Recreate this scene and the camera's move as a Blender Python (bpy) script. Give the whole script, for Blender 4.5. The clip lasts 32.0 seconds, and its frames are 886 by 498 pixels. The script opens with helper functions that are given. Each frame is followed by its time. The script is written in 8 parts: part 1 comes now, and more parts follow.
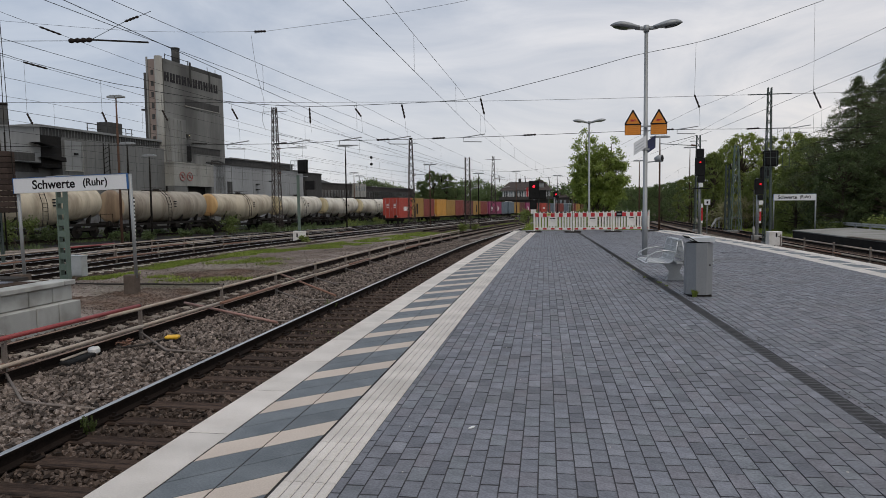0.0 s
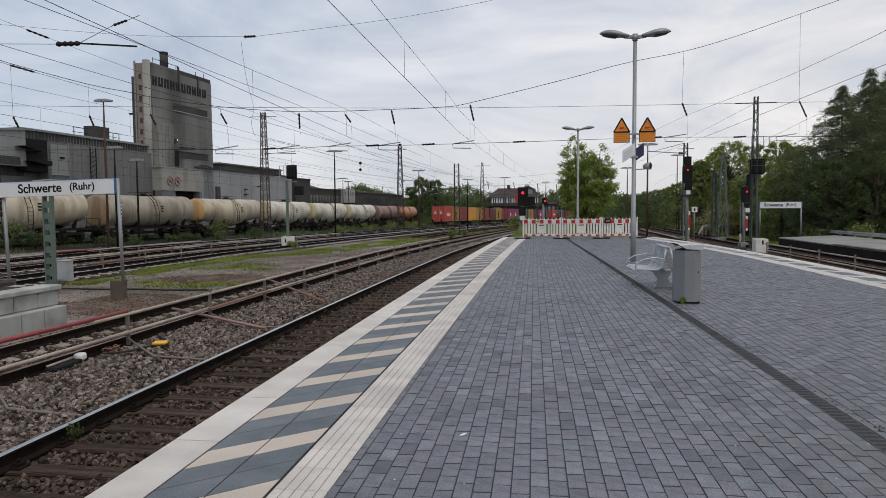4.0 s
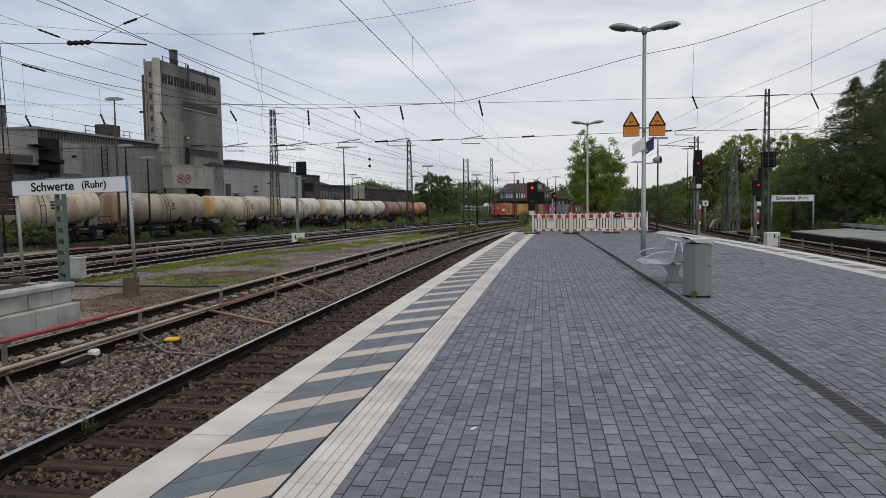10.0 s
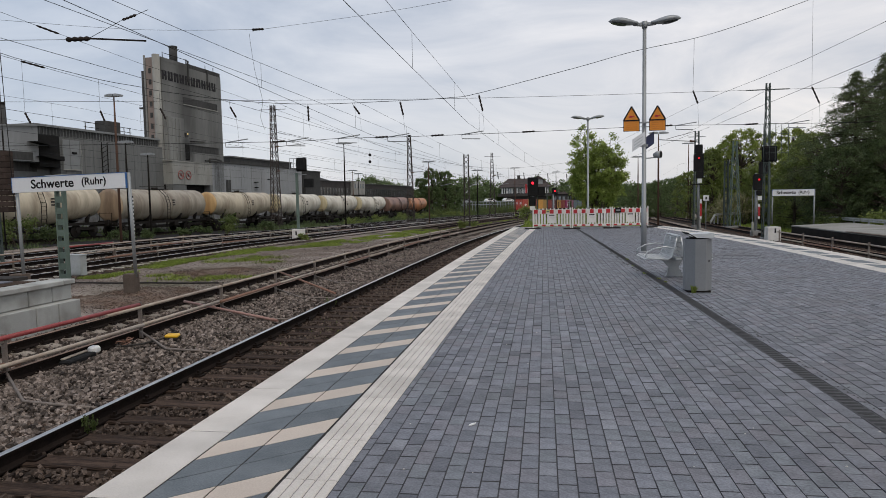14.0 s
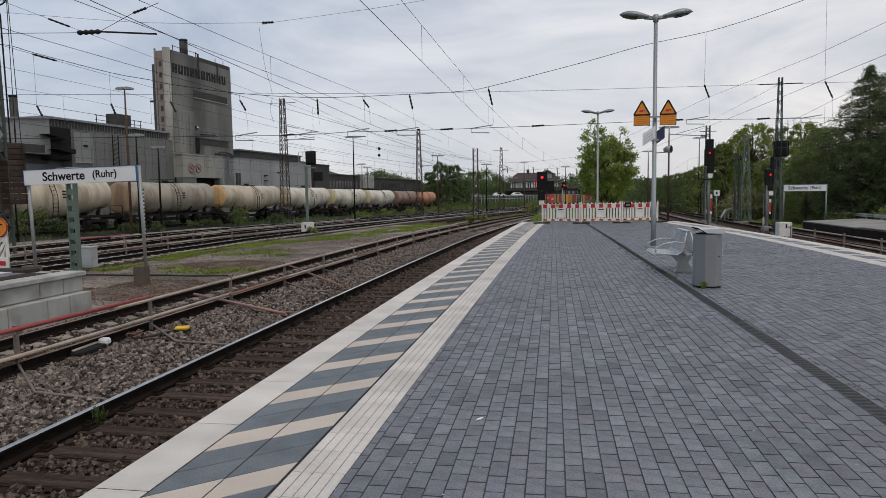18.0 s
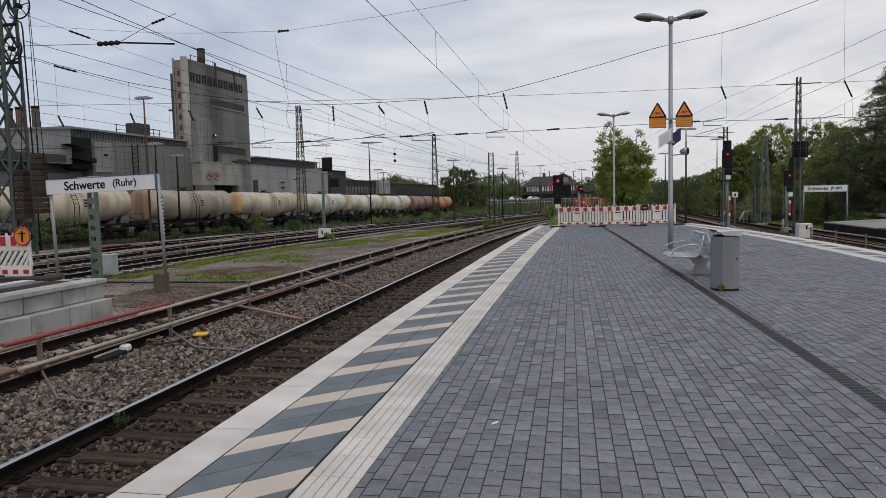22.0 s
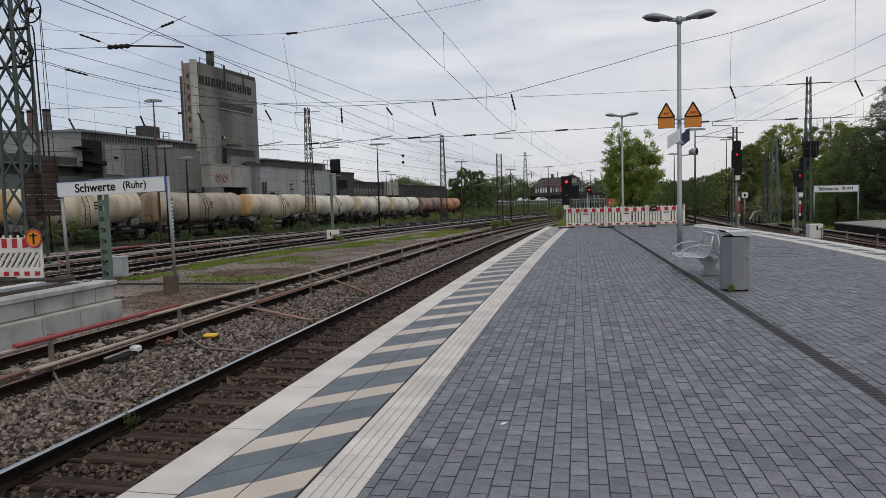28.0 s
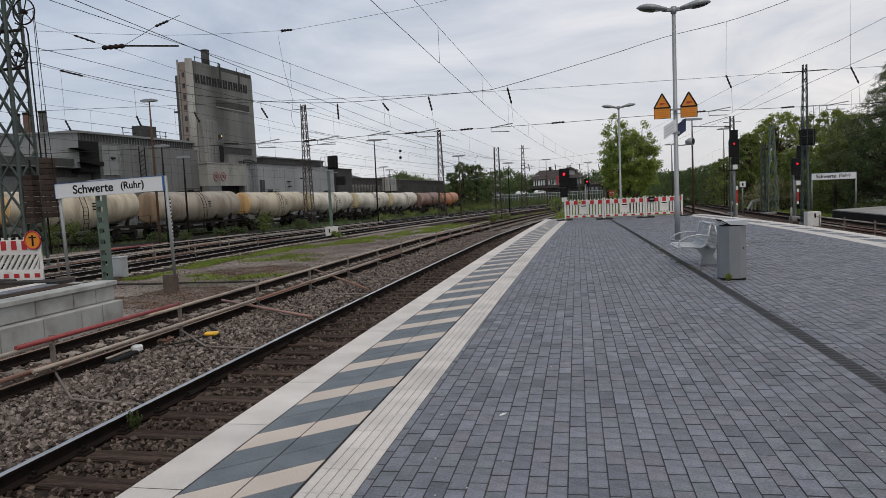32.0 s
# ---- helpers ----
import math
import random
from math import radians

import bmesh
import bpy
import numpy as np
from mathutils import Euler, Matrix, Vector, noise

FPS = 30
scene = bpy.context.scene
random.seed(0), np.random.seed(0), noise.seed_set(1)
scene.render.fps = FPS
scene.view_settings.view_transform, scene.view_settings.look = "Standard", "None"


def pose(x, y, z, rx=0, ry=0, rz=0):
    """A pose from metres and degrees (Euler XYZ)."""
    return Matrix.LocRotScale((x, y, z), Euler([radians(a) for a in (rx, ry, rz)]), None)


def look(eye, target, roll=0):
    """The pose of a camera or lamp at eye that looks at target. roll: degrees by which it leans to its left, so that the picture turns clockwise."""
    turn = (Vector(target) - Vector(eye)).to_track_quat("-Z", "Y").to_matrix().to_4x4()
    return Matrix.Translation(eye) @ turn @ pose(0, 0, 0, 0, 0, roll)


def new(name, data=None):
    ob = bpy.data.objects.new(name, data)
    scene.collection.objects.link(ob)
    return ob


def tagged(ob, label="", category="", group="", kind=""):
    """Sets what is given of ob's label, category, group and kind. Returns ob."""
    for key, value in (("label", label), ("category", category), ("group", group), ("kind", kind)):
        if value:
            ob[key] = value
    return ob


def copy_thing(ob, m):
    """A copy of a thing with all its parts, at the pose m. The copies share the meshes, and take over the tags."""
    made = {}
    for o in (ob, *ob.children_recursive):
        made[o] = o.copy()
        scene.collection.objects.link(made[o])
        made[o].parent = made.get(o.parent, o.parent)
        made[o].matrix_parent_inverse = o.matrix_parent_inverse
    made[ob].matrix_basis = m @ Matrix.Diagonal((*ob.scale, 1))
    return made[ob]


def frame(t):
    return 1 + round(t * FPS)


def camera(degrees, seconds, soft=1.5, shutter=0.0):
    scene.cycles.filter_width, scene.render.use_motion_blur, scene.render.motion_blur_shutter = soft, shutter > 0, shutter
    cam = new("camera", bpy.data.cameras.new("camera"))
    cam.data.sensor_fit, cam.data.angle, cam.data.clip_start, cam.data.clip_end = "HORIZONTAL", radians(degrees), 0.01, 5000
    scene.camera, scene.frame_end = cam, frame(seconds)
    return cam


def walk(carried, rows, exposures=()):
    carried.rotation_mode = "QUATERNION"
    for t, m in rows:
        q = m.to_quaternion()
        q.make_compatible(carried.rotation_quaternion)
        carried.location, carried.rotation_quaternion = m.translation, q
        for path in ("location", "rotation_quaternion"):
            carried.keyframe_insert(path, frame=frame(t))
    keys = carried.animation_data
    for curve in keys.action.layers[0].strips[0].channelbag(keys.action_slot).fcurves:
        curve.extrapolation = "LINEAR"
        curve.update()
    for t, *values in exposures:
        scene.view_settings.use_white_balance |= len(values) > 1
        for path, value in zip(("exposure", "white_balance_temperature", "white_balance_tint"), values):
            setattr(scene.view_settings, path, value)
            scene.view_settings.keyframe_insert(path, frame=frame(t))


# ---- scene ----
cam = camera(66.45, 32.0, soft=0.62)
walk(cam, [
    (0, pose(-0.016, 0.028, 1.542, 86.074, 0.725, 8.590)),
    (0.5, pose(-0.016, 0.018, 1.546, 86.208, 0.711, 8.594)),
    (1, pose(-0.018, 0.009, 1.548, 86.312, 0.684, 8.499)),
    (1.5, pose(-0.022, 0.001, 1.549, 86.326, 0.861, 8.166)),
    (2, pose(-0.032, 0.011, 1.548, 86.141, 0.816, 8.118)),
    (2.5, pose(-0.033, 0.004, 1.551, 86.252, 0.736, 7.919)),
    (3, pose(-0.037, 0.002, 1.550, 86.488, 0.641, 7.806)),
    (3.5, pose(-0.037, 0.014, 1.550, 86.660, 0.531, 7.705)),
    (5.5, pose(-0.055, 0.023, 1.546, 86.094, 0.348, 7.618)),
    (6, pose(-0.048, 0.029, 1.550, 86.315, 0.716, 7.665)),
    (6.5, pose(-0.035, 0.028, 1.547, 86.531, 0.904, 7.516)),
    (7, pose(-0.028, 0.018, 1.552, 86.502, 0.731, 7.446)),
    (7.5, pose(-0.034, 0.024, 1.549, 86.505, 0.707, 7.400)),
    (8, pose(-0.036, 0.018, 1.551, 86.576, 0.854, 7.304)),
    (8.5, pose(-0.032, 0.010, 1.554, 86.893, 0.955, 7.481)),
    (9, pose(-0.024, 0.004, 1.554, 86.669, 1.219, 7.782)),
    (9.5, pose(-0.022, -0.001, 1.552, 86.424, 1.111, 8.205)),
    (10, pose(-0.035, 0.004, 1.546, 86.203, 0.835, 8.437)),
    (10.5, pose(-0.034, 0.008, 1.550, 86.133, 0.787, 8.555)),
    (11, pose(-0.027, -0.002, 1.550, 86.177, 0.990, 8.697)),
    (11.5, pose(-0.020, 0.005, 1.553, 86.144, 1.212, 8.583)),
    (12, pose(-0.023, -0.005, 1.551, 86.047, 1.090, 8.579)),
    (12.5, pose(-0.020, -0.001, 1.551, 85.945, 0.940, 8.520)),
    (13, pose(-0.020, 0.008, 1.549, 85.969, 1.020, 8.483)),
    (13.5, pose(-0.021, 0.016, 1.546, 85.970, 1.016, 8.521)),
    (14, pose(-0.019, 0.018, 1.546, 85.829, 1.024, 8.494)),
    (14.5, pose(-0.012, 0.018, 1.547, 85.762, 1.147, 8.640)),
    (16.5, pose(-0.013, 0.022, 1.544, 85.635, 0.880, 9.033)),
    (17, pose(-0.013, 0.031, 1.544, 85.439, 0.777, 8.984)),
    (17.5, pose(-0.015, 0.034, 1.543, 85.368, 0.705, 9.001)),
    (18, pose(-0.017, 0.026, 1.548, 85.331, 0.797, 9.255)),
    (18.5, pose(-0.008, 0.028, 1.549, 85.392, 0.981, 9.299)),
    (19, pose(0.001, 0.027, 1.543, 85.482, 0.862, 9.522)),
    (19.5, pose(0.001, 0.013, 1.548, 85.531, 0.948, 9.682)),
    (20, pose(-0.007, 0.013, 1.550, 85.370, 0.818, 9.859)),
    (20.5, pose(-0.006, 0.021, 1.544, 85.475, 0.968, 9.992)),
    (21, pose(-0.003, 0.009, 1.549, 85.622, 1.112, 10.184)),
    (21.5, pose(-0.002, 0.016, 1.547, 85.723, 1.229, 10.510)),
    (22, pose(0.005, 0.002, 1.552, 85.752, 1.422, 10.614)),
    (22.5, pose(0.005, 0.000, 1.554, 85.827, 1.466, 10.819)),
    (23, pose(0.000, -0.000, 1.550, 85.872, 1.335, 10.951)),
    (23.5, pose(0.003, 0.006, 1.541, 85.710, 1.478, 11.064)),
    (24, pose(0.002, 0.002, 1.542, 85.621, 1.477, 10.768)),
    (24.5, pose(0.004, -0.001, 1.544, 85.619, 1.376, 10.545)),
    (25, pose(0.002, -0.003, 1.547, 85.505, 1.320, 10.537)),
    (25.5, pose(-0.000, 0.002, 1.547, 85.602, 1.267, 10.729)),
    (27.5, pose(0.000, -0.001, 1.548, 85.618, 1.482, 10.840)),
    (28, pose(0.007, -0.003, 1.547, 85.887, 1.582, 11.304)),
    (28.5, pose(0.011, -0.011, 1.545, 85.878, 1.632, 11.180)),
    (29, pose(0.018, -0.018, 1.550, 85.826, 1.671, 10.870)),
    (29.5, pose(0.021, -0.023, 1.546, 85.654, 1.960, 10.819)),
    (30, pose(0.026, -0.029, 1.545, 85.485, 2.214, 10.800)),
    (30.5, pose(0.030, -0.040, 1.549, 85.547, 2.204, 11.118)),
    (31, pose(0.019, -0.044, 1.548, 85.791, 2.197, 11.046)),
    (31.5, pose(0.026, -0.040, 1.546, 85.747, 2.527, 10.984)),
    (32, pose(0.031, -0.039, 1.542, 85.434, 2.630, 11.164)),
], exposures=[(0, -0.13), (0.8, -0.03), (3, 0.0), (12, 0.0), (17, -0.05), (32, -0.06)])

# ---- light ----
SUN_EL, SUN_AZ = radians(58), radians(150)
world = bpy.data.worlds.new("sky")
scene.world = world
world.use_nodes = True
wt = world.node_tree
wt.nodes.clear()


def wn(kind, **kw):
    n = wt.nodes.new(kind)
    for k, v in kw.items():
        n.inputs[k].default_value = v
    return n


sky = wt.nodes.new("ShaderNodeTexSky")
sky.sky_type, sky.sun_disc = "NISHITA", False
sky.sun_elevation, sky.sun_rotation = SUN_EL, SUN_AZ
sky.air_density, sky.dust_density = 1.0, 1.5
tc = wt.nodes.new("ShaderNodeTexCoord")
mp = wt.nodes.new("ShaderNodeMapping")
mp.inputs["Scale"].default_value = (1.0, 1.0, 3.2)
wt.links.new(tc.outputs["Generated"], mp.inputs["Vector"])
nz = wn("ShaderNodeTexNoise", Scale=2.4, Detail=8.0, Roughness=0.58, Distortion=0.8)
wt.links.new(mp.outputs["Vector"], nz.inputs["Vector"])
ramp = wt.nodes.new("ShaderNodeValToRGB")
ramp.color_ramp.elements[0].position, ramp.color_ramp.elements[0].color = 0.3, (0.53, 0.575, 0.655, 1)
ramp.color_ramp.elements[1].position, ramp.color_ramp.elements[1].color = 0.72, (0.955, 0.935, 0.932, 1)
wt.links.new(nz.outputs["Fac"], ramp.inputs["Fac"])
scaled = wt.nodes.new("ShaderNodeVectorMath")
scaled.operation = "SCALE"
scaled.inputs["Scale"].default_value = 0.1
wt.links.new(sky.outputs["Color"], scaled.inputs[0])
mix = wt.nodes.new("ShaderNodeMix")
mix.data_type = "RGBA"
mix.inputs["Factor"].default_value = 0.86
wt.links.new(scaled.outputs[0], mix.inputs["A"])
# the overcast is paler and warmer towards the horizon
sep = wt.nodes.new("ShaderNodeSeparateXYZ")
wt.links.new(tc.outputs["Generated"], sep.inputs[0])
haze = wt.nodes.new("ShaderNodeValToRGB")
haze.color_ramp.elements[0].position, haze.color_ramp.elements[0].color = 0.0, (1.15, 1.085, 1.02, 1)
haze.color_ramp.elements[1].position, haze.color_ramp.elements[1].color = 0.42, (0.84, 0.875, 0.925, 1)
wt.links.new(sep.outputs["Z"], haze.inputs["Fac"])
tint = wt.nodes.new("ShaderNodeVectorMath")
tint.operation = "MULTIPLY"
wt.links.new(ramp.outputs["Color"], tint.inputs[0])
wt.links.new(haze.outputs["Color"], tint.inputs[1])
# ... and a little brighter and warmer towards the veiled sun
toward = wt.nodes.new("ShaderNodeValToRGB")
toward.color_ramp.elements[0].position, toward.color_ramp.elements[0].color = 0.0, (0.735, 0.81, 0.905, 1)
toward.color_ramp.elements[1].position, toward.color_ramp.elements[1].color = 1.0, (1.06, 1.04, 1.02, 1)
side_x = wt.nodes.new("ShaderNodeMapRange")
side_x.inputs["From Min"].default_value, side_x.inputs["From Max"].default_value = -0.62, 0.4
wt.links.new(sep.outputs["X"], side_x.inputs["Value"])
wt.links.new(side_x.outputs["Result"], toward.inputs["Fac"])
tint2 = wt.nodes.new("ShaderNodeVectorMath")
tint2.operation = "MULTIPLY"
wt.links.new(tint.outputs[0], tint2.inputs[0])
wt.links.new(toward.outputs["Color"], tint2.inputs[1])
wt.links.new(tint2.outputs[0], mix.inputs["B"])
bg = wt.nodes.new("ShaderNodeBackground")
bg.inputs["Strength"].default_value = 1.07
wt.links.new(mix.outputs["Result"], bg.inputs["Color"])
wo = wt.nodes.new("ShaderNodeOutputWorld")
wt.links.new(bg.outputs["Background"], wo.inputs["Surface"])
sun = new("sun", bpy.data.lights.new("sun", "SUN"))
sun.data.energy, sun.data.angle, sun.data.color = 1.0, radians(24), (1.0, 0.87, 0.7)
sun.matrix_world = look((60 * math.sin(SUN_AZ), 60 * math.cos(SUN_AZ), 60 * math.tan(SUN_EL)), (0, 0, 0))

# ---- materials ----


def material(name, base, second=None, rough=0.7, metal=0.0, scale=4.0, fine=40.0, bump=0.15, amount=0.5, per_object=0.0, per_island=0.0,
             dirt=None, dirt_scale=1.2, dirt_amount=0.0, stretch=(1, 1, 1), coord="Object", tones=()):
    """Two scales of noise between two colours, fine relief, stains and a change from piece to piece."""
    m = bpy.data.materials.new(name)
    m.use_nodes = True
    t = m.node_tree
    b = t.nodes["Principled BSDF"]
    b.inputs["Roughness"].default_value, b.inputs["Metallic"].default_value = rough, metal
    if rough >= 0.7 and metal < 0.3:
        b.inputs["Specular IOR Level"].default_value = 0.12
    second = second or tuple(min(1, c * 1.35 + 0.01) for c in base)
    c = t.nodes.new("ShaderNodeTexCoord")
    mpn = t.nodes.new("ShaderNodeMapping")
    mpn.inputs["Scale"].default_value = stretch
    t.links.new(c.outputs[coord], mpn.inputs["Vector"])
    n1, n2 = t.nodes.new("ShaderNodeTexNoise"), t.nodes.new("ShaderNodeTexNoise")
    for n, s, d in ((n1, scale, 5), (n2, fine, 3)):
        n.inputs["Scale"].default_value, n.inputs["Detail"].default_value = s, d
        t.links.new(mpn.outputs["Vector"], n.inputs["Vector"])
    add = t.nodes.new("ShaderNodeMath")
    add.operation = "MULTIPLY_ADD"
    add.inputs[1].default_value = 0.5
    half = t.nodes.new("ShaderNodeMath")
    half.operation = "MULTIPLY"
    half.inputs[1].default_value = 0.5
    t.links.new(n2.outputs["Fac"], half.inputs[0])
    t.links.new(n1.outputs["Fac"], add.inputs[0])
    t.links.new(half.outputs[0], add.inputs[2])
    spread = t.nodes.new("ShaderNodeMapRange")
    spread.inputs["From Min"].default_value, spread.inputs["From Max"].default_value = 0.5 - 0.16 / max(amount, 0.05) * 0.6, 0.5 + 0.16 / max(amount, 0.05) * 0.6
    t.links.new(add.outputs[0], spread.inputs["Value"])
    mx = t.nodes.new("ShaderNodeMix")
    mx.data_type = "RGBA"
    mx.inputs["A"].default_value, mx.inputs["B"].default_value = (*base, 1), (*second, 1)
    t.links.new(spread.outputs["Result"], mx.inputs["Factor"])
    colour = mx.outputs["Result"]
    if dirt:
        nd = t.nodes.new("ShaderNodeTexNoise")
        nd.inputs["Scale"].default_value, nd.inputs["Detail"].default_value = dirt_scale, 6
        t.links.new(mpn.outputs["Vector"], nd.inputs["Vector"])
        rg = t.nodes.new("ShaderNodeMapRange")
        rg.inputs["From Min"].default_value, rg.inputs["From Max"].default_value, rg.inputs["To Max"].default_value = 0.45, 0.7, dirt_amount
        t.links.new(nd.outputs["Fac"], rg.inputs["Value"])
        md = t.nodes.new("ShaderNodeMix")
        md.data_type = "RGBA"
        md.inputs["B"].default_value = (*dirt, 1)
        t.links.new(rg.outputs["Result"], md.inputs["Factor"])
        t.links.new(colour, md.inputs["A"])
        colour = md.outputs["Result"]
    if per_object or per_island:
        src = t.nodes.new("ShaderNodeObjectInfo" if per_object else "ShaderNodeNewGeometry").outputs["Random" if per_object else "Random Per Island"]
        k = per_object or per_island
        hs = t.nodes.new("ShaderNodeHueSaturation")
        mr = t.nodes.new("ShaderNodeMapRange")
        mr.inputs["To Min"].default_value, mr.inputs["To Max"].default_value = 1 - k, 1 + k
        t.links.new(src, mr.inputs["Value"])
        t.links.new(mr.outputs["Result"], hs.inputs["Value"])
        t.links.new(colour, hs.inputs["Color"])
        colour = hs.outputs["Color"]
        if tones:  # each piece leans to one of a few fired or cast tones
            shuffle, cr, tm = t.nodes.new("ShaderNodeMath"), t.nodes.new("ShaderNodeValToRGB"), t.nodes.new("ShaderNodeMix")
            shuffle.operation = "PINGPONG"
            shuffle.inputs[1].default_value = 0.037
            stretch_up = t.nodes.new("ShaderNodeMath")
            stretch_up.operation = "DIVIDE"
            stretch_up.inputs[1].default_value = 0.037
            t.links.new(src, shuffle.inputs[0])
            t.links.new(shuffle.outputs[0], stretch_up.inputs[0])
            t.links.new(stretch_up.outputs[0], cr.inputs["Fac"])
            cr.color_ramp.interpolation = "CONSTANT"
            while len(cr.color_ramp.elements) < len(tones):
                cr.color_ramp.elements.new(0.5)
            for e, (at, tone) in zip(cr.color_ramp.elements, tones):
                e.position, e.color = at, (*tone, 1)
            tm.data_type, tm.blend_type = "RGBA", "MULTIPLY"
            tm.inputs["Factor"].default_value = 1.0
            t.links.new(colour, tm.inputs["A"])
            t.links.new(cr.outputs["Color"], tm.inputs["B"])
            colour = tm.outputs["Result"]
    t.links.new(colour, b.inputs["Base Color"])
    if bump:
        bp = t.nodes.new("ShaderNodeBump")
        bp.inputs["Strength"].default_value, bp.inputs["Distance"].default_value = bump, 0.02
        t.links.new(n2.outputs["Fac"], bp.inputs["Height"])
        t.links.new(bp.outputs["Normal"], b.inputs["Normal"])
    return m


def glow(name, colour, strength):
    m = bpy.data.materials.new(name)
    m.use_nodes = True
    b = m.node_tree.nodes["Principled BSDF"]
    b.inputs["Base Color"].default_value = (*colour, 1)
    b.inputs["Emission Color"].default_value, b.inputs["Emission Strength"].default_value = (*colour, 1), strength
    return m


# ---- mesh tools ----


def box(bm, x0, x1, y0, y1, z0, z1, bevel=0.0):
    vs = [bm.verts.new(p) for p in ((x0, y0, z0), (x1, y0, z0), (x1, y1, z0), (x0, y1, z0), (x0, y0, z1), (x1, y0, z1), (x1, y1, z1), (x0, y1, z1))]
    fs = [bm.faces.new([vs[i] for i in q]) for q in ((3, 2, 1, 0), (4, 5, 6, 7), (0, 1, 5, 4), (1, 2, 6, 5), (2, 3, 7, 6), (3, 0, 4, 7))]
    if bevel:
        bmesh.ops.bevel(bm, geom=list({e for f in fs for e in f.edges}), offset=bevel, segments=1, affect="EDGES")
    return bm


def bar(bm, a, b, w, h=None, up=(0, 0, 1)):
    """A straight bar of rectangular section from a to b."""
    a, b = Vector(a), Vector(b)
    d = (b - a).normalized()
    up = Vector(up) if abs(d.dot(Vector(up))) < 0.98 else Vector((1, 0, 0))
    s = d.cross(up).normalized()
    u = s.cross(d)
    h = h or w
    ring = [[bm.verts.new(p + s * (i * w / 2) + u * (j * h / 2)) for i, j in ((-1, -1), (1, -1), (1, 1), (-1, 1))] for p in (a, b)]
    for i in range(4):
        bm.faces.new((ring[0][i], ring[0][(i + 1) % 4], ring[1][(i + 1) % 4], ring[1][i]))
    bm.faces.new(ring[0][::-1])
    bm.faces.new(ring[1])
    return bm


def tube(bm, path, radius, sides=8, caps=True):
    """A round tube along a path; radius a number or one for each point."""
    pts = [Vector(p) for p in path]
    rad = radius if isinstance(radius, (list, tuple)) else [radius] * len(pts)
    rings, s0 = [], None
    for i, p in enumerate(pts):
        d = (pts[min(i + 1, len(pts) - 1)] - pts[max(i - 1, 0)]).normalized()
        ref = s0 if s0 is not None else (Vector((0, 0, 1)) if abs(d.z) < 0.9 else Vector((1, 0, 0)))
        u = d.cross(ref).normalized()
        s = u.cross(d).normalized()
        s0 = s
        rings.append([bm.verts.new(p + (u * math.cos(k) + s * math.sin(k)) * rad[i]) for k in (2 * math.pi * j / sides for j in range(sides))])
    for a, b in zip(rings, rings[1:]):
        for j in range(sides):
            f = bm.faces.new((a[j], b[j], b[(j + 1) % sides], a[(j + 1) % sides]))
            f.smooth = sides > 5
    if caps:
        bm.faces.new(rings[0])
        bm.faces.new(rings[-1][::-1])
    return bm


def prism(bm, outline, axis, lo, hi):
    """An outline of (a, b) pushed along an axis from lo to hi."""
    def at(a, b, c):
        return {"x": (c, a, b), "y": (a, c, b), "z": (a, b, c)}[axis]
    lower, upper = [bm.verts.new(at(a, b, lo)) for a, b in outline], [bm.verts.new(at(a, b, hi)) for a, b in outline]
    n = len(outline)
    for i in range(n):
        bm.faces.new((lower[i], lower[(i + 1) % n], upper[(i + 1) % n], upper[i]))
    bm.faces.new(lower[::-1])
    bm.faces.new(upper)
    return bm


def fresh():
    return bmesh.new()


def finish(name, bm, mat, normals=True):
    me = bpy.data.meshes.new(name)
    if normals:
        bmesh.ops.recalc_face_normals(bm, faces=bm.faces)
    bm.to_mesh(me)
    bm.free()
    if mat:
        me.materials.append(mat)
    return me


def part(name, bm, mat, parent, label="", m=None):
    """One mesh object under a thing or a part."""
    ob = new(name, bm if isinstance(bm, bpy.types.Mesh) else finish(name, bm, mat))
    ob.parent = parent
    if m is not None:
        ob.matrix_basis = m
    if label:
        tagged(ob, label)
    return ob


def thing(name, label, category, m=None, group=""):
    ob = new(name)
    ob.empty_display_size = 0.2
    tagged(ob, label, category, group)
    if m is not None:
        ob.matrix_basis = m
    return ob


def structure(name, bm, mat, label, m=None, kind="structure"):
    ob = new(name, bm if isinstance(bm, bpy.types.Mesh) else finish(name, bm, mat))
    if m is not None:
        ob.matrix_basis = m
    return tagged(ob, label, name.split("_")[0], kind=kind)


def mesh_of(name, verts, faces, mat, smooth=False):
    me = bpy.data.meshes.new(name)
    me.from_pydata([tuple(v) for v in verts], [], [tuple(f) for f in faces])
    me.materials.append(mat)
    if smooth:
        me.polygons.foreach_set("use_smooth", [True] * len(me.polygons))
    me.update()
    return me


# ---- the plan ----
RAIL = -0.76


def drop(y):
    """The yard falls away gently beyond the platform."""
    return max(-2.6, -0.011 * max(0.0, y - 36.0))


def track_x(lateral, two_r, y):
    return lateral + (y * abs(y) / two_r if y > 0 else 0.0)


def track_point(lateral, two_r, y):
    return track_x(lateral, two_r, y), y, RAIL + drop(y)


def track_turn(two_r, y):
    """Degrees about z by which a thing on the track is turned from +y."""
    return -math.degrees(math.atan(2 * max(y, 0) / two_r))


def left_edge(y):
    return -2.47 + max(0.0, y) ** 2 / 1640


def right_edge(y):
    return 7.5 - max(0.0, y - 18) ** 2 / 230

